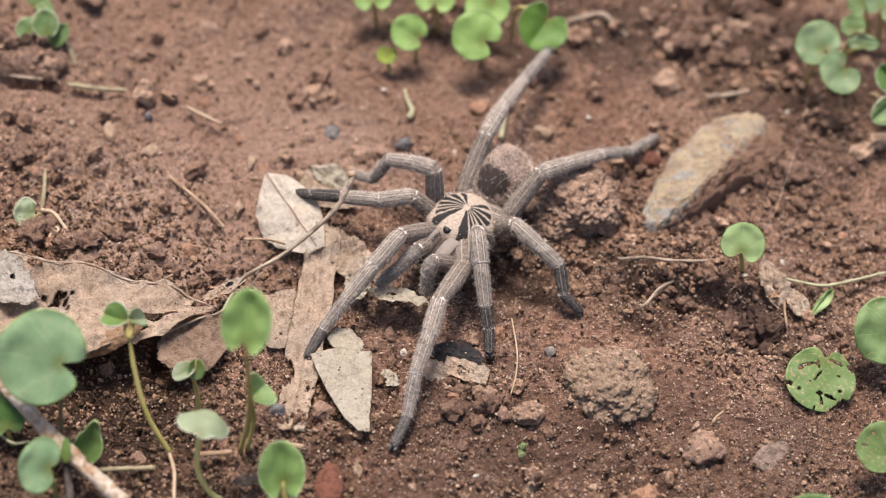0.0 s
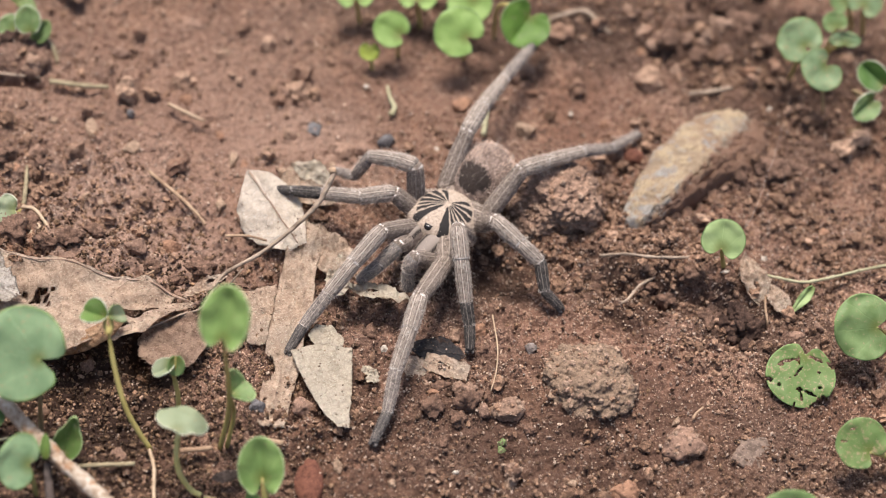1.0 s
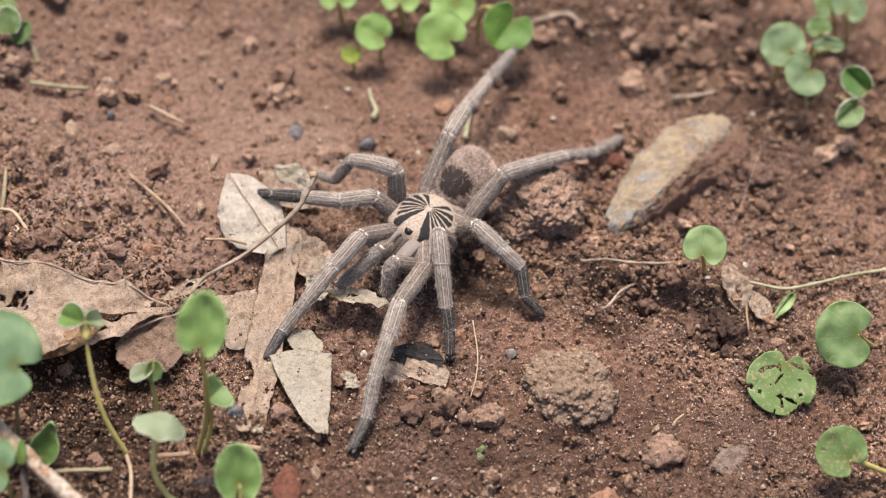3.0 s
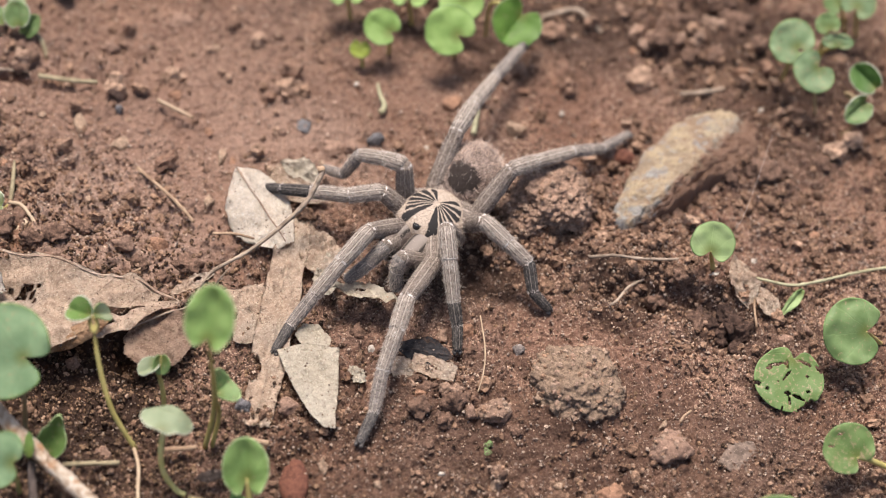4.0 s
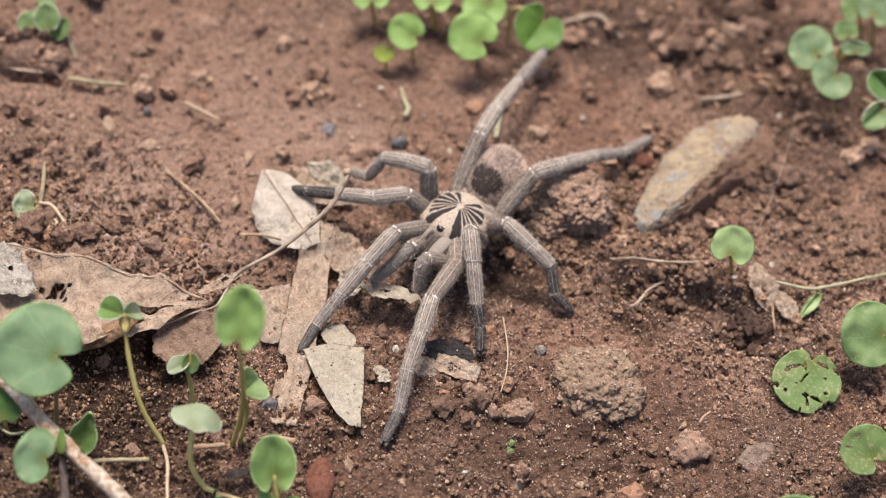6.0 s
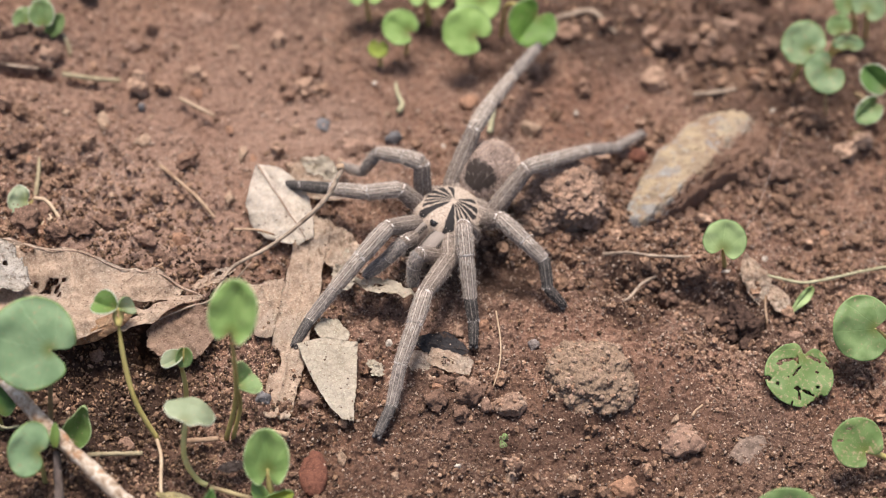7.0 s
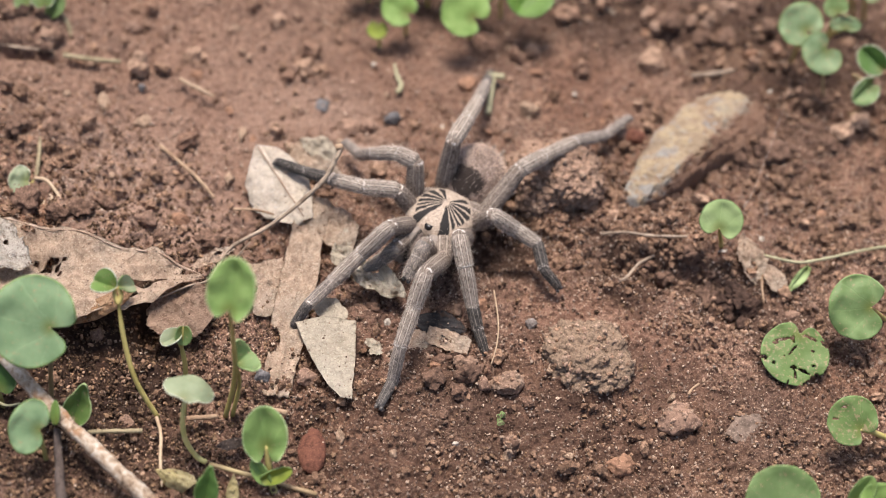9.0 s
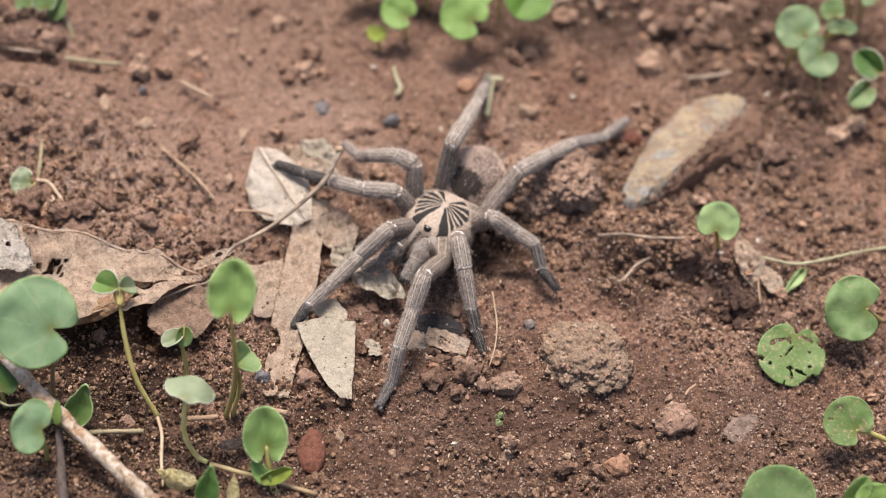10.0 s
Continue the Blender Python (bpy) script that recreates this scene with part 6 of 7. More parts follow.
simple_plant((0.1285, -0.0205, 0.0000), "round green kidney-shaped leaf with a few specks", (0.1168, -0.0284, 0.0140), 0.0175, 0.0165, 95, M_GREEN, (40, 0), notch=0.6, open_=0.40, wavy=0.2)
edge = seedling((0.1340, -0.0614, 0.0000), "grey-green round leaf on a trailing green stem")
ft = add_leaf(edge, (0.1142, -0.0633, 0.0120), 0.0132, 0.0126, 48, M_EATEN, (36, 0), notch=0.5, open_=0.22, fold=0.10, holes=((-0.45, 0.5, 0.05, 0.12, 45), (0.1, 0.62, 0.05, 0.1, 45)))
add_stem(edge, [(0.1369, -0.0623, 0.0000), (0.1280, -0.0636, 0.0050), (0.1203, -0.0641, 0.0090), ft], 0.0008, 0.0007)
simple_plant((0.1008, -0.0863, 0.0000), "round green leaf at the near edge of the earth", (0.0956, -0.0900, 0.0140), 0.0185, 0.0165, 0, M_GREEN, (36, 0), notch=0.5)
simple_plant((0.1182, -0.0822, 0.0000), "small green seedling with upright leaves", (0.1158, -0.0840, 0.0120), 0.0060, 0.0100, -20, M_BRIGHT, (60, 0), notch=0.2, fold=0.4)
simple_plant((0.1239, -0.0846, 0.0000), "small green seedling with upright leaves", (0.1195, -0.0850, 0.0120), 0.0090, 0.0075, 30, M_BRIGHT, (45, 0), notch=0.2, fold=0.2)
# near left corner
simple_plant((-0.0901, -0.0783, 0.0000), "large round blue-green kidney-shaped leaf on a bent stem", (-0.0920, -0.0760, 0.0290), 0.0230, 0.0215, 80, M_BLUE, (40, 4), notch=0.58, open_=0.17, cup=0.03, stem=M_STEM_BROWN)
tall = seedling((-0.0617, -0.0809, 0.0000), "thin curved seedling with two small opening leaves")
add_stem(tall, [(-0.0617, -0.0806, -0.0010), (-0.0676, -0.0766, 0.0090), (-0.0712, -0.0709, 0.0180), (-0.0734, -0.0652, 0.0270)], 0.00068, 0.0006)
ft = add_leaf(tall, (-0.0768, -0.0623, 0.0290), 0.0066, 0.0074, 70, M_MID, (12, -20), notch=0.15, fold=0.85, rim=M_RIM_PALE)
add_stem(tall, [(-0.0732, -0.0659, 0.0265), (-0.0744, -0.0641, 0.0280), ft], 0.0007, 0.0005, seed=7)
ft = add_leaf(tall, (-0.0722, -0.0618, 0.0285), 0.0046, 0.0062, -55, M_CAP, (-10, 45), notch=0.2, fold=0.7)
add_stem(tall, [(-0.0732, -0.0659, 0.0265), (-0.0727, -0.0642, 0.0280), ft], 0.0007, 0.0005, seed=8)
add_stem(tall, [(-0.0619, -0.0812, 0.0005), (-0.0597, -0.0866, 0.0012), (-0.0584, -0.0937, 0.0012), (-0.0566, -0.1009, 0.0005)], 0.00050, 0.00040, M_ROOT, 4)
up = seedling((-0.0438, -0.0780, 0.0000), "upright seedling with an oval green leaf")
ft = add_leaf(up, (-0.0420, -0.0764, 0.0530), 0.0116, 0.0165, -20, M_PALE_GREEN, (46, -20), notch=0.4, open_=0.35, fold=0.26, cup=0.16, wavy=0.25, rim=M_RIM_LIGHT)
add_stem(up, [(-0.0449, -0.0775, -0.0010), (-0.0428, -0.0756, 0.0120), (-0.0424, -0.0753, 0.0240), ft], 0.00068, 0.0006)
low = seedling((-0.0428, -0.0771, 0.0000), "small green leaf on a side stem")
ft = add_leaf(low, (-0.0410, -0.0731, 0.0200), 0.0090, 0.0062, -30, M_GREEN, (8, 30), notch=0.15, fold=0.7, rim=M_RIM_LIGHT)
add_stem(low, [(-0.0432, -0.0770, -0.0010), (-0.0417, -0.0741, 0.0100), ft], 0.0006, 0.0005, M_STEM)
tiny = seedling((-0.0567, -0.0705, 0.0000), "tiny seedling with two unfolding hairy leaves")
add_stem(tiny, [(-0.0565, -0.0703, -0.0010), (-0.0568, -0.0683, 0.0070), (-0.0580, -0.0665, 0.0130)], 0.0007, 0.0006)
ft = add_leaf(tiny, (-0.0602, -0.0665, 0.0150), 0.0048, 0.0060, 120, M_CAP, (10, -15), notch=0.2, fold=0.6, rim=M_RIM_PALE)
add_stem(tiny, [(-0.0577, -0.0668, 0.0120), (-0.0582, -0.0669, 0.0140), ft], 0.0005, 0.0004, seed=9)
ft = add_leaf(tiny, (-0.0574, -0.0656, 0.0160), 0.0040, 0.0056, -160, M_GREEN, (50, 20), notch=0.2, fold=0.8)
add_stem(tiny, [(-0.0577, -0.0668, 0.0120), (-0.0577, -0.0668, 0.0140), ft], 0.0005, 0.0004, seed=10)
cupped = seedling((-0.0488, -0.0917, 0.0000), "pale green seedling with a cupped leaf on a bent stem")
ft = add_leaf(cupped, (-0.0519, -0.0838, 0.0225), 0.0128, 0.0110, -8, M_CAP, (-22, 8), notch=0.06, cup=-0.60, wavy=0.15, rim=M_RIM_PALE)
add_stem(cupped, [(-0.0471, -0.0922, 0.0000), (-0.0500, -0.0912, 0.0010), (-0.0527, -0.0903, 0.0080), (-0.0531, -0.0877, 0.0160), (-0.0521, -0.0836, 0.0218)], 0.00068, 0.00065, M_STEM_YELLOW)
broad = seedling((-0.0306, -0.0926, 0.0000), "bright green leaf notched at its foot on a low stem")
ft = add_leaf(broad, (-0.0323, -0.0904, 0.0140), 0.0110, 0.0150, 8, M_PALE_GREEN, (46, 0), notch=0.62, open_=0.22, fold=0.35, wavy=0.2, rim=M_RIM_LIGHT)
add_stem(broad, [(-0.0284, -0.0988, 0.0000), (-0.0298, -0.0972, 0.0030), ft], 0.0009, 0.0008)
add_leaf(broad, (-0.0325, -0.0964, 0.0060), 0.0040, 0.0080, 25, M_BRIGHT, (50, -20), notch=0.1, fold=0.5)
add_leaf(broad, (-0.0288, -0.0968, 0.0060), 0.0040, 0.0085, -50, M_YELLOW, (50, 20), notch=0.1, fold=0.5)
kidney = simple_plant((-0.0867, -0.0966, 0.0000), "green kidney-shaped leaf beside the fallen stick", (-0.0893, -0.0965, 0.0140), 0.0140, 0.0100, 78, M_BLUE, (45, 0), notch=0.5, open_=0.3)
add_leaf(kidney, (-0.0842, -0.0915, 0.0135), 0.0022, 0.0066, 12, M_BRIGHT, (50, 10), notch=0.1, fold=0.3)
simple_plant((-0.0810, -0.0911, 0.0000), "small pointed dark green folded leaf", (-0.0810, -0.0842, 0.0055), 0.0074, 0.0094, -6, M_MID, (54, 8), notch=0.1, fold=0.42, cup=0.5, point=0.7, rim=M_RIM_LIGHT)
simple_plant((-0.1013, -0.0823, 0.0000), "shaded dark green leaf under the fallen stick", (-0.1025, -0.0801, 0.0080), 0.0105, 0.0110, 20, M_DEEP, (35, 0), notch=0.4)
simple_plant((-0.0439, -0.1055, 0.0000), "pointed dark green folded leaf at the near edge", (-0.0445, -0.1041, 0.0080), 0.0060, 0.0090, 0, M_DEEP, (58, 5), notch=0.1, fold=0.5, point=0.5)
# far left
sprig = seedling((-0.1103, -0.0091, 0.0000), "small green leaf on a thin brown stem", category="seedling")
add_leaf(sprig, (-0.1137, -0.0128, 0.0034), 0.0086, 0.0062, 96, M_CAP, (26, 6), notch=0.25, fold=0.15, wavy=0.25, rim=M_RIM_PALE)
add_stem(sprig, [(-0.1103, -0.0100, 0.0006), (-0.1105, -0.0060, 0.0022), (-0.1112, -0.0010, 0.0030), (-0.1122, 0.0040, 0.0028)], 0.0007, 0.0005, M_STALK_DULL)
add_stem(sprig, [(-0.1104, -0.0100, 0.0010), (-0.1111, -0.0125, 0.0022), (-0.1120, -0.0130, 0.0032)], 0.0004, 0.0004, M_STEM, 3)
tuft = seedling((-0.1207, 0.0541, 0.0000), "low tuft of small green leaves at the edge of the earth")
add_stem(tuft, [(-0.1128, 0.0452, 0.0010), (-0.1150, 0.0490, 0.0040), (-0.1190, 0.0529, 0.0060), (-0.1216, 0.0520, 0.0100)], 0.0007, 0.0005, M_STALK_DULL)
add_leaf(tuft, (-0.1276, 0.0509, 0.0090), 0.0072, 0.0062, 60, M_GREEN, (35, 0), notch=0.3, rim=M_RIM_PALE)
add_leaf(tuft, (-0.1220, 0.0517, 0.0110), 0.0076, 0.0086, 10, M_GREEN, (45, 0), notch=0.2, fold=0.3, rim=M_RIM_PALE)
add_leaf(tuft, (-0.1182, 0.0506, 0.0080), 0.0050, 0.0078, -30, M_GREEN, (50, 0), notch=0.2, fold=0.5)
add_leaf(tuft, (-0.1265, 0.0619, 0.0090), 0.0120, 0.0050, -40, M_GREEN, (30, 0), notch=0.1, fold=0.3)


moss = new("moss_tuft")
moss.location = (0.0257, -0.0688, 0.0000)
moss.location.z = gz(moss.location.x, moss.location.y)
tagged(moss, "tiny tuft of grey-green moss on the bare earth", "moss")
for k in range(9):
    spot = moss.location + Vector((rnd.uniform(-0.0011, 0.0011), rnd.uniform(-0.0024, 0.0024), 0.0009))
    add_leaf(moss, spot, 0.0010, 0.0015, rnd.uniform(0, 360), M_MOSS, (rnd.uniform(10, 60), rnd.uniform(-30, 30)), notch=0.1, rings=4, turns=12)


# ---- the spider ----
SPIDER_A = Matrix.Translation((0.0059, -0.0004, 0.0)) @ pose(0, 0, 0, 0, 0, 149.6)
SPIDER_B = Matrix.Translation((0.0050, -0.0084, 0.0)) @ pose(0, 0, 0, 0, 0, 154.5)
spider = new("spider")
spider.matrix_world = SPIDER_A
tagged(spider, "large grey-brown hairy spider with a black-rayed beige back", "spider")


def spikes(name, roots, ways, lengths, width, material, parent):
    """Fine hairs: slim three-sided spikes in one mesh."""
    n = len(roots)
    ways = ways / np.linalg.norm(ways, axis=1, keepdims=True)
    helper = np.where(np.abs(ways[:, 2:3]) < 0.9, [[0, 0, 1.0]], [[1.0, 0, 0]])
    u = np.cross(ways, helper)
    u /= np.linalg.norm(u, axis=1, keepdims=True)
    w = np.cross(ways, u)
    parts = [roots + width * (math.cos(a) * u + math.sin(a) * w) for a in (0, 2.094, 4.189)]
    bow = rng.normal(0, 0.12, (n, 3)) * lengths[:, None]
    verts = np.stack([*parts, roots + ways * lengths[:, None] + bow], 1).reshape(-1, 3)
    k = np.arange(n)[:, None] * 4
    faces = np.concatenate([k + [0, 1, 3], k + [1, 2, 3], k + [2, 0, 3]])
    ob = array_object(name, verts, faces, material, parent, smooth=False)
    return tagged(ob, kind="stuff")


def segment(name, length, r0, r1, material, hairs, parent, ring=True, belly=0.10, dark=False):
    """One leg joint along +z from its own origin, with its pale rim and its hairs."""
    bm, rings, sides, count = bmesh.new(), [], 16, 15
    shape = []
    for k in range(count + 1):
        t = k / count
        s = -0.10 + 1.17 * t
        body = r0 + (r1 - r0) * t
        body *= 1 + belly * math.sin(math.pi * t)
        cap = min(1.0, math.sqrt(max(0.0, 1 - max(0.0, (0.14 - t) / 0.14) ** 2 * 0.85)), math.sqrt(max(0.0, 1 - max(0.0, (t - 0.90) / 0.10) ** 2 * 0.72)))
        shape.append((s * length, body * cap))
    for z, r in shape:
        rings.append([bm.verts.new((math.cos(a) * r, math.sin(a) * r * 0.95, z)) for a in (2 * math.pi * q / sides for q in range(sides))])
    for a, b in zip(rings, rings[1:]):
        for q in range(sides):
            bm.faces.new((a[q], a[(q + 1) % sides], b[(q + 1) % sides], b[q]))
    bm.faces.new(rings[0][::-1])
    bm.faces.new(rings[-1])
    ob = part(name, bm, material, parent)
    if ring:
        bm, loops = bmesh.new(), []
        for z, r in ((0.93, 0.93), (0.955, 1.0), (0.99, 1.0), (1.02, 0.86)):
            loops.append([bm.verts.new((math.cos(a) * r1 * r, math.sin(a) * r1 * r * 0.95, z * length + rnd.uniform(-1, 1) * 0.00013)) for a in (2 * math.pi * q / sides for q in range(sides))])
        for a, b in zip(loops, loops[1:]):
            for q in range(sides):
                if 0 < q < 8 and rnd.random() < 0.7:
                    bm.faces.new((a[q], a[(q + 1) % sides], b[(q + 1) % sides], b[q]))
        part("joint_rim", bm, M_RING, ob, "whitish rim of the joint")

    def coat(title, n, long, spread, width, mat, span=(0.0, 1.0)):
        t, a = rng.uniform(*span, n), rng.uniform(0, 2 * math.pi, n)
        r = (r0 + (r1 - r0) * t) * (1 + belly * np.sin(np.pi * t)) * 0.97
        out = np.stack([np.cos(a), np.sin(a), np.zeros(n)], 1)
        roots = out * r[:, None] + np.stack([0 * t, 0 * t, t * length], 1)
        ways = out * spread + [[0, 0, 1.0]] + rng.normal(0, 0.22, (n, 3))
        spikes(title, roots, ways, long * rng.uniform(0.3, 1.3, n), width, mat, ob)

    coat("felt", hairs, 0.0004 if dark else 0.00055, 0.42, 0.000045, M_HAIR_DARK if dark else M_HAIR)
    coat("down", hairs // 3, 0.0004 if dark else 0.0007, 0.55, 0.000045, M_HAIR if dark or material is M_SHIN else M_HAIR_PALE)
    coat("bristles", max(8, hairs // 6), 0.0007 if dark else 0.0018, 0.9, 0.000032, M_HAIR_PALE if not dark else M_HAIR_DARK)
    if ring:
        coat("rim_down", 60, 0.0006, 0.5, 0.00005, M_RING, (0.90, 1.0))
    return ob


LEG_PARTS = (("coxa", 0.0028, 0.0026), ("femur", 0.0025, 0.0021), ("patella", 0.0022, 0.0021), ("tibia", 0.0020, 0.00175), ("metatarsus", 0.0017, 0.00145), ("tarsus", 0.00142, 0.00115))
PALP_PARTS = (("coxa", 0.0024, 0.0022), ("femur", 0.0021, 0.0020), ("tibia", 0.0019, 0.0018), ("tarsus", 0.0018, 0.0015))
STEPPING = []
DARK_SHINS = ("lii", "liii", "rii")


def along(a, b):
    """The pose of a joint that starts at a and points at b, its back upwards."""
    z = (Vector(b) - Vector(a)).normalized()
    x = Vector((0, 0, 1)).cross(z)
    x = x.normalized() if x.length > 1e-4 else Vector((1, 0, 0))
    y = z.cross(x)
    m = Matrix((x, y, z)).transposed().to_4x4()
    return Matrix.Translation(a) @ m


def limb(title, before, after):
    """A leg or a feeler, joint by joint, and its poses before and after the step."""
    kinds = LEG_PARTS if len(before) == 7 else PALP_PARTS
    for k, (name, r0, r1) in enumerate(kinds):
        a, b, c, d = before[k], before[k + 1], after[k], after[k + 1]
        length = (Vector(b) - Vector(a)).length
        last = k == len(kinds) - 1
        far = "leg" if len(before) == 7 else "palp"
        mat = (M_SHIN_DARK if title in DARK_SHINS else M_SHIN if title in ("riii", "liv") else M_FOOT) if last and far == "leg" else M_PALP if far == "palp" and name in ("tibia", "tarsus") else (M_SHIN_DARK if title in DARK_SHINS else M_SHIN) if name == "metatarsus" else M_LEG_PLAIN if name in ("coxa", "femur") else M_LEG
        ob = segment(far + "_" + name, length, r0, r1, mat, 520 if name != "coxa" else 260, spider, ring=not last and name != "coxa", dark=far == "leg" and (last and mat is not M_SHIN or name == "metatarsus" and title in DARK_SHINS))
        first, then = SPIDER_A.inverted() @ along(a, b), SPIDER_B.inverted() @ along(c, d)
        ob.matrix_local = first
        if last:
            for s in (-1, 1):
                pad = part("claw_pad", lathe_egg(0.0006, 0.0006, 0.0009, lambda c: c, 2), M_FOOT, ob, "dark pad beside the claws")
                pad.location = (s * 0.0007, -0.0003, length * 1.06)
        STEPPING.append((ob, first, then))


def lathe_egg(rx, ry, rz, shape, level=5):
    """A rounded body; shape(v) moves each vertex of the unit ball before it is sized."""
    bm = bmesh.new()
    bmesh.ops.create_icosphere(bm, subdivisions=level, radius=1)
    for v in bm.verts:
        c = shape(v.co.copy())
        v.co = (c.x * rx, c.y * ry, c.z * rz)
    return bm


def fur(name, ob, count, long, width, material, back=(0, -0.6, 0.1), spread=0.8, keep=None):
    """Hairs that stand on a body's faces."""
    mesh = ob.data
    mesh.calc_loop_triangles()
    n = len(mesh.polygons)
    centres, normals = np.empty(n * 3), np.empty(n * 3)
    mesh.polygons.foreach_get("center", centres)
    mesh.polygons.foreach_get("normal", normals)
    centres, normals = centres.reshape(-1, 3), normals.reshape(-1, 3)
    pick = rng.integers(0, n, count)
    if keep:
        pick = pick[[keep(c) for c in centres[pick]]]
        count = len(pick)
    roots, out = centres[pick] + rng.normal(0, 0.0002, (count, 3)), normals[pick]
    ways = out * spread + np.array(back) + rng.normal(0, 0.25, (count, 3))
    spikes(name, roots, ways, long * rng.uniform(0.5, 1.3, count), width, material, ob)


# the shield: longer than wide, raised at the head, with a pit
def shield(c):
    ahead = c.y ** 0.62 if c.y > 0 else c.y
    wide = 1.0 - 0.06 * max(0.0, -c.y) ** 2
    z = c.z * (1 + 0.15 * max(0, c.y))
    if c.z > 0:
        z -= 0.12 * math.exp(-((c.x / 0.10) ** 2 + ((ahead + 0.22) / 0.10) ** 2))
        z += 0.035 * math.cos(math.atan2(c.x, ahead + 0.22) * 14) * min(1.0, math.hypot(c.x, ahead + 0.22))
    return Vector((c.x * wide, ahead + 0.35, z))


BODY_Z = 0.0095
carapace = part("carapace", lathe_egg(0.0090, 0.0093, 0.0040, shield), M_CARAPACE, spider, "beige shield with a starburst of black rays")
carapace.location = (0, 0, BODY_Z)
fur("fringe", carapace, 1400, 0.0016, 0.000045, M_HAIR_PALE, (0, 0, 0.1), 1.0, lambda c: c[2] < 0.0012)
fur("felt", carapace, 900, 0.0007, 0.00004, M_HAIR_PALE, (0, -0.3, 0), 0.8, lambda c: math.hypot(c[0], c[1] - 0.0033) > 0.0072)
belly = part("underside", lathe_egg(0.0080, 0.0100, 0.0045, lambda c: Vector((c.x, c.y + 0.2, c.z))), M_LEG_PLAIN, spider)
belly.location = (0, 0, BODY_Z - 0.0028)
knob = part("eye_mound", lathe_egg(0.0012, 0.0010, 0.0010, lambda c: c, 3), M_EYE, spider, "small raised black mound that bears the eyes")
knob.location = (0, 0.0108, BODY_Z + 0.0026)
for ex, ey, size in ((-0.0005, 0.0003, 0.0004), (0.0005, 0.0003, 0.0004), (-0.0009, 0.0001, 0.0003), (0.0009, 0.0001, 0.0003), (-0.0009, -0.0004, 0.0003), (0.0009, -0.0004, 0.0003)):
    bm = bmesh.new()
    bmesh.ops.create_uvsphere(bm, u_segments=10, v_segments=8, radius=size)
    bmesh.ops.translate(bm, verts=bm.verts, vec=(ex, ey, 0.0007 if abs(ex) < 0.0006 else 0.0005))
    part("eye", bm, M_EYE, knob, "shiny black eye")


def abdomen_shape(c):
    wide = 1.0 + 0.10 * (-c.y) - 0.12 * c.y * c.y
    return Vector((c.x * wide, c.y, c.z * (1 - 0.1 * c.y) + 0.03 * noise.noise(c * 2)))


def off_spot(c):
    """The distance from the dark spot, with a ragged rim."""
    return (Vector(c) - Vector(DARK_SPOT)).length + 0.0012 * noise.noise(Vector(c) * 400)


abdomen = part("abdomen", lathe_egg(0.0091, 0.0104, 0.0088, abdomen_shape), M_ABDOMEN, spider, "felted brown rear body with dark patches")
abdomen.location = (0.0004, -0.0152, 0.0086)
fur("felt", abdomen, 4200, 0.0008, 0.00005, M_HAIR_FAWN, (0, -0.8, 0.1), 0.7, lambda c: off_spot(c) > 0.0050)
fur("dark_felt", abdomen, 2600, 0.0007, 0.00005, M_HAIR_DARK, (0, -0.8, 0.1), 0.7, lambda c: off_spot(c) < 0.0050)
fur("down", abdomen, 2200, 0.0008, 0.00005, M_HAIR_FAWN, (0, -0.8, 0.1), 0.6, lambda c: off_spot(c) > 0.0050)
fur("bristles", abdomen, 350, 0.0021, 0.00005, M_HAIR_PALE, (0, -0.7, 0.2), 0.9)
STEPPING.append((abdomen, Matrix.Translation(abdomen.location), Matrix.Translation(abdomen.location + Vector((-0.0003, 0.0021, 0)))))
waist = part("waist", lathe_egg(0.0026, 0.0040, 0.0024, lambda c: c, 3), M_LEG_PLAIN, spider)
waist.location = (0, -0.0078, 0.0080)
for side in (-1, 1):
    fang = part("chelicera", lathe_egg(0.0033, 0.0056, 0.0040, lambda c: Vector((math.copysign(abs(c.x) ** 0.7, c.x) * (1 - 0.12 * c.y), math.copysign(abs(c.y) ** 0.75, c.y), math.copysign(abs(c.z) ** 0.8, c.z) - 0.30 * max(0, c.y) ** 2)), 4), M_JAW, spider, "stout grey-brown jaw with dark streaks")
    fang.location = (side * 0.0034, 0.0158, 0.0084)
    fur("felt", fang, 1100, 0.0006, 0.00004, M_HAIR, (0, 0.8, -0.1), 0.6)
for side in (-1, 1):
    pin = part("spinneret", tube([(0, 0, 0), (0, -0.002, 0.0004), (0, -0.0042, 0.0002)], 0.0008, 0.0004, 8, 4, 0.1), M_LEG_PLAIN, spider)
    pin.location = (side * 0.0016, -0.0245, 0.0070)

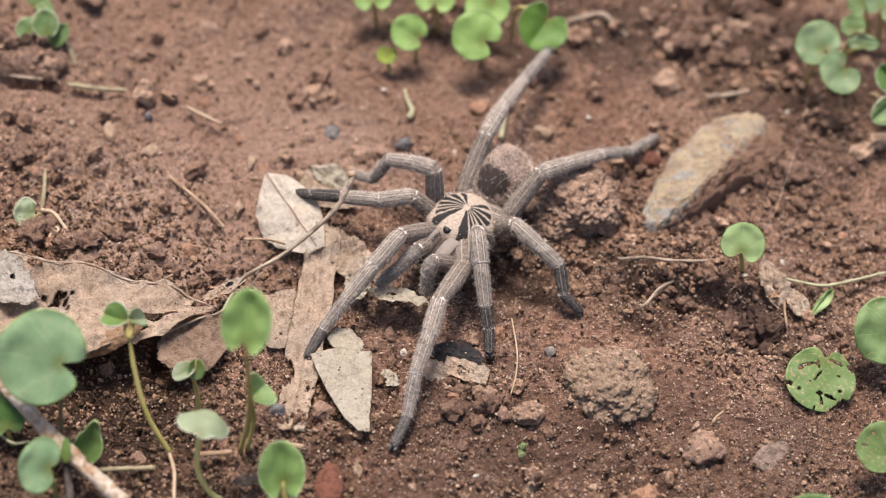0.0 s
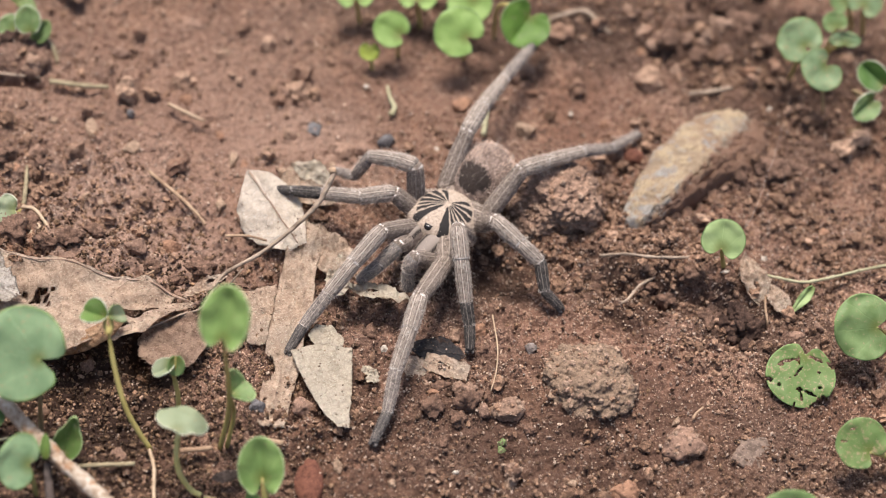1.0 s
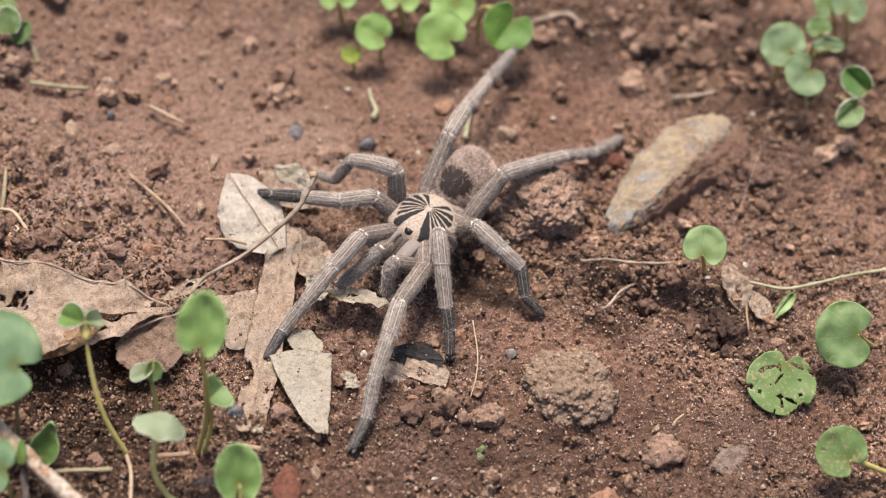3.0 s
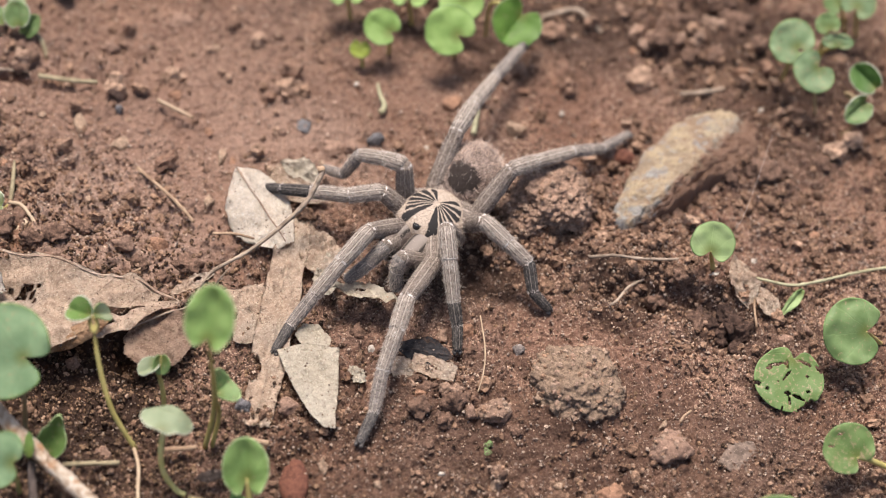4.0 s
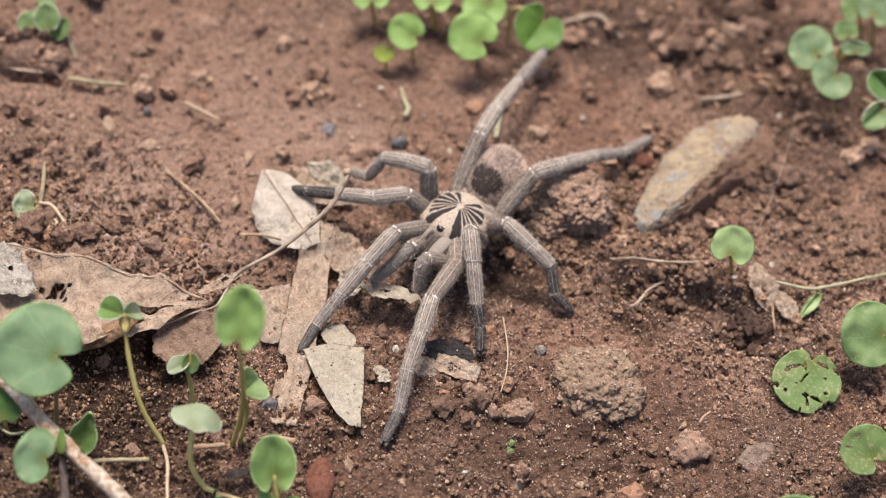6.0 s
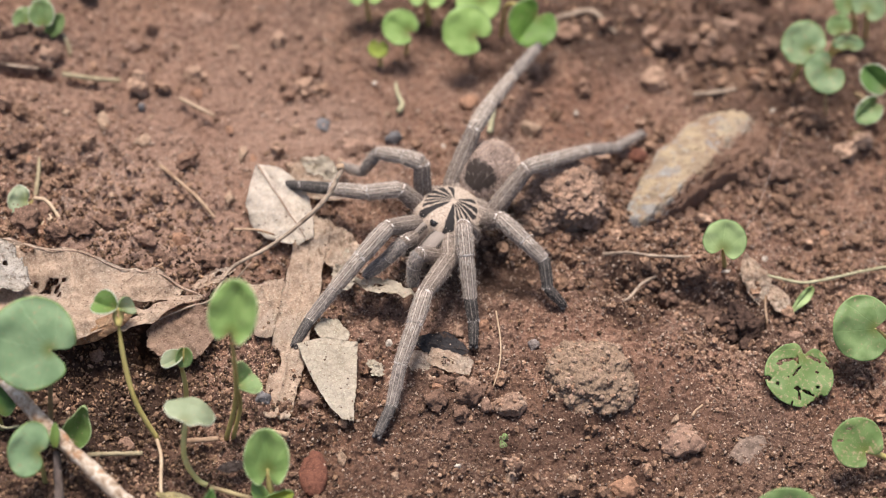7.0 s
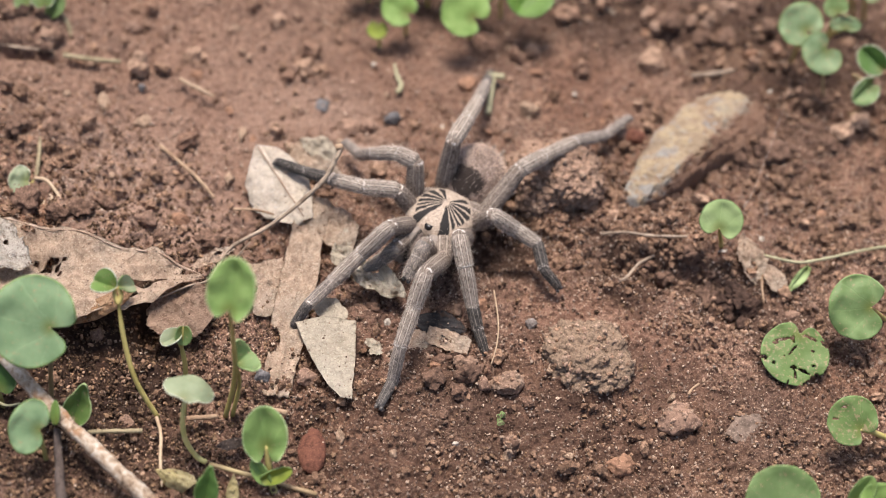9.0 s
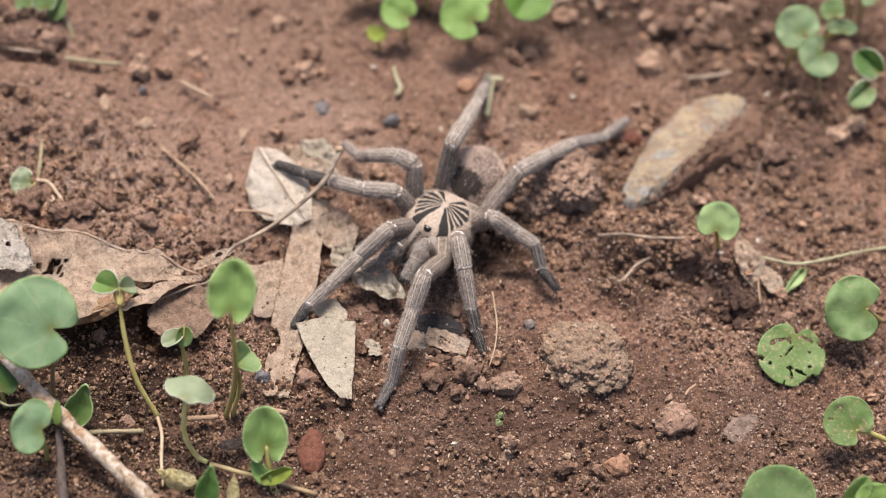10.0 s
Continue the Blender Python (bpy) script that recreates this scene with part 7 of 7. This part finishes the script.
limb("ri",
     [(0.0018, -0.0061, 0.0080), (-0.0035, -0.0077, 0.0090), (-0.0117, -0.0178, 0.0180), (-0.0178, -0.0261, 0.0140), (-0.0237, -0.0340, 0.0090), (-0.0289, -0.0417, 0.0050), (-0.0318, -0.0480, 0.0020)],
     [(0.0009, -0.0141, 0.0080), (-0.0044, -0.0157, 0.0090), (-0.0096, -0.0259, 0.0199), (-0.0164, -0.0298, 0.0120), (-0.0233, -0.0370, 0.0073), (-0.0284, -0.0457, 0.0080), (-0.0317, -0.0486, 0.0019)])
limb("rii",
     [(0.0020, -0.0000, 0.0080), (-0.0041, -0.0014, 0.0090), (-0.0100, -0.0014, 0.0150), (-0.0188, -0.0033, 0.0140), (-0.0291, -0.0019, 0.0120), (-0.0376, 0.0011, 0.0080), (-0.0455, 0.0038, 0.0040)],
     [(0.0012, -0.0080, 0.0080), (-0.0050, -0.0094, 0.0090), (-0.0095, -0.0097, 0.0161), (-0.0186, -0.0103, 0.0162), (-0.0278, -0.0063, 0.0130), (-0.0358, -0.0018, 0.0093), (-0.0440, 0.0020, 0.0076)])
limb("riii",
     [(0.0033, 0.0038, 0.0080), (-0.0037, 0.0024, 0.0090), (-0.0049, 0.0047, 0.0200), (-0.0101, 0.0069, 0.0190), (-0.0175, 0.0106, 0.0150), (-0.0216, 0.0097, 0.0070), (-0.0277, 0.0144, 0.0030)],
     [(0.0024, -0.0042, 0.0080), (-0.0046, -0.0057, 0.0090), (-0.0054, -0.0019, 0.0197), (-0.0106, 0.0004, 0.0195), (-0.0176, 0.0034, 0.0145), (-0.0218, 0.0079, 0.0080), (-0.0265, 0.0146, 0.0050)])
limb("riv",
     [(0.0062, 0.0059, 0.0080), (0.0037, 0.0071, 0.0090), (0.0083, 0.0196, 0.0200), (0.0116, 0.0302, 0.0190), (0.0172, 0.0458, 0.0150), (0.0236, 0.0617, 0.0115), (0.0284, 0.0724, 0.0085)],
     [(0.0054, -0.0021, 0.0080), (0.0028, -0.0009, 0.0090), (0.0042, 0.0020, 0.0259), (0.0070, 0.0125, 0.0231), (0.0095, 0.0274, 0.0153), (0.0113, 0.0424, 0.0064), (0.0123, 0.0529, 0.0006)])
limb("liv",
     [(0.0089, 0.0016, 0.0080), (0.0157, -0.0013, 0.0090), (0.0241, 0.0078, 0.0200), (0.0305, 0.0132, 0.0180), (0.0407, 0.0229, 0.0130), (0.0499, 0.0319, 0.0060), (0.0575, 0.0412, 0.0030)],
     [(0.0080, -0.0064, 0.0080), (0.0148, -0.0093, 0.0090), (0.0234, 0.0013, 0.0184), (0.0294, 0.0074, 0.0177), (0.0381, 0.0186, 0.0128), (0.0474, 0.0280, 0.0069), (0.0542, 0.0382, 0.0044)])
limb("liii",
     [(0.0092, -0.0018, 0.0080), (0.0147, -0.0039, 0.0090), (0.0184, -0.0083, 0.0160), (0.0254, -0.0133, 0.0140), (0.0312, -0.0164, 0.0110), (0.0333, -0.0222, 0.0060), (0.0382, -0.0242, 0.0020)],
     [(0.0083, -0.0098, 0.0080), (0.0138, -0.0119, 0.0090), (0.0173, -0.0149, 0.0168), (0.0239, -0.0141, 0.0109), (0.0304, -0.0168, 0.0092), (0.0327, -0.0243, 0.0082), (0.0373, -0.0268, 0.0043)])
limb("lii",
     [(0.0076, -0.0053, 0.0080), (0.0115, -0.0099, 0.0090), (0.0084, -0.0165, 0.0210), (0.0102, -0.0234, 0.0170), (0.0126, -0.0308, 0.0090), (0.0143, -0.0354, 0.0050), (0.0150, -0.0410, 0.0020)],
     [(0.0067, -0.0133, 0.0080), (0.0107, -0.0179, 0.0090), (0.0089, -0.0263, 0.0201), (0.0115, -0.0325, 0.0155), (0.0147, -0.0386, 0.0067), (0.0169, -0.0434, 0.0033), (0.0196, -0.0483, 0.0001)])
limb("li",
     [(0.0054, -0.0089, 0.0080), (0.0060, -0.0208, 0.0120), (0.0004, -0.0368, 0.0160), (-0.0011, -0.0455, 0.0140), (-0.0034, -0.0550, 0.0090), (-0.0043, -0.0647, 0.0040), (-0.0068, -0.0724, 0.0020)],
     [(0.0045, -0.0170, 0.0080), (0.0052, -0.0288, 0.0120), (0.0013, -0.0420, 0.0227), (-0.0005, -0.0477, 0.0158), (-0.0028, -0.0566, 0.0098), (-0.0037, -0.0616, 0.0010), (-0.0061, -0.0696, 0.0013)])
limb("pr",
     [(0.0008, -0.0090, 0.0080), (-0.0037, -0.0103, 0.0080), (-0.0069, -0.0190, 0.0140), (-0.0109, -0.0222, 0.0100), (-0.0161, -0.0248, 0.0050)],
     [(-0.0001, -0.0170, 0.0080), (-0.0046, -0.0183, 0.0080), (-0.0073, -0.0274, 0.0137), (-0.0104, -0.0273, 0.0080), (-0.0161, -0.0290, 0.0032)])
limb("pl",
     [(0.0037, -0.0102, 0.0080), (0.0040, -0.0179, 0.0080), (-0.0025, -0.0230, 0.0150), (-0.0033, -0.0244, 0.0110), (-0.0030, -0.0258, 0.0050)],
     [(0.0028, -0.0182, 0.0080), (0.0031, -0.0260, 0.0080), (0.0001, -0.0283, 0.0181), (-0.0013, -0.0315, 0.0157), (-0.0035, -0.0362, 0.0123)])


# ---- the step: one quick shove forward at seven seconds ----
def motions():
    walk(litter, [(0.0, LITTER_A), (7.03, LITTER_A), (7.17, LITTER_B), (10.0, LITTER_B)])
    walk(pressed, [(0.0, PRESSED_A), (7.03, PRESSED_A), (7.13, PRESSED_B), (10.0, PRESSED_B)])
    walk(spider, [(0.0, SPIDER_A), (7.03, SPIDER_A), (7.17, SPIDER_B), (10.0, SPIDER_B)])
    for ob, first, then in STEPPING:
        walk(ob, [(0.0, first), (7.03, first), (7.17, then), (10.0, then)])


motions()
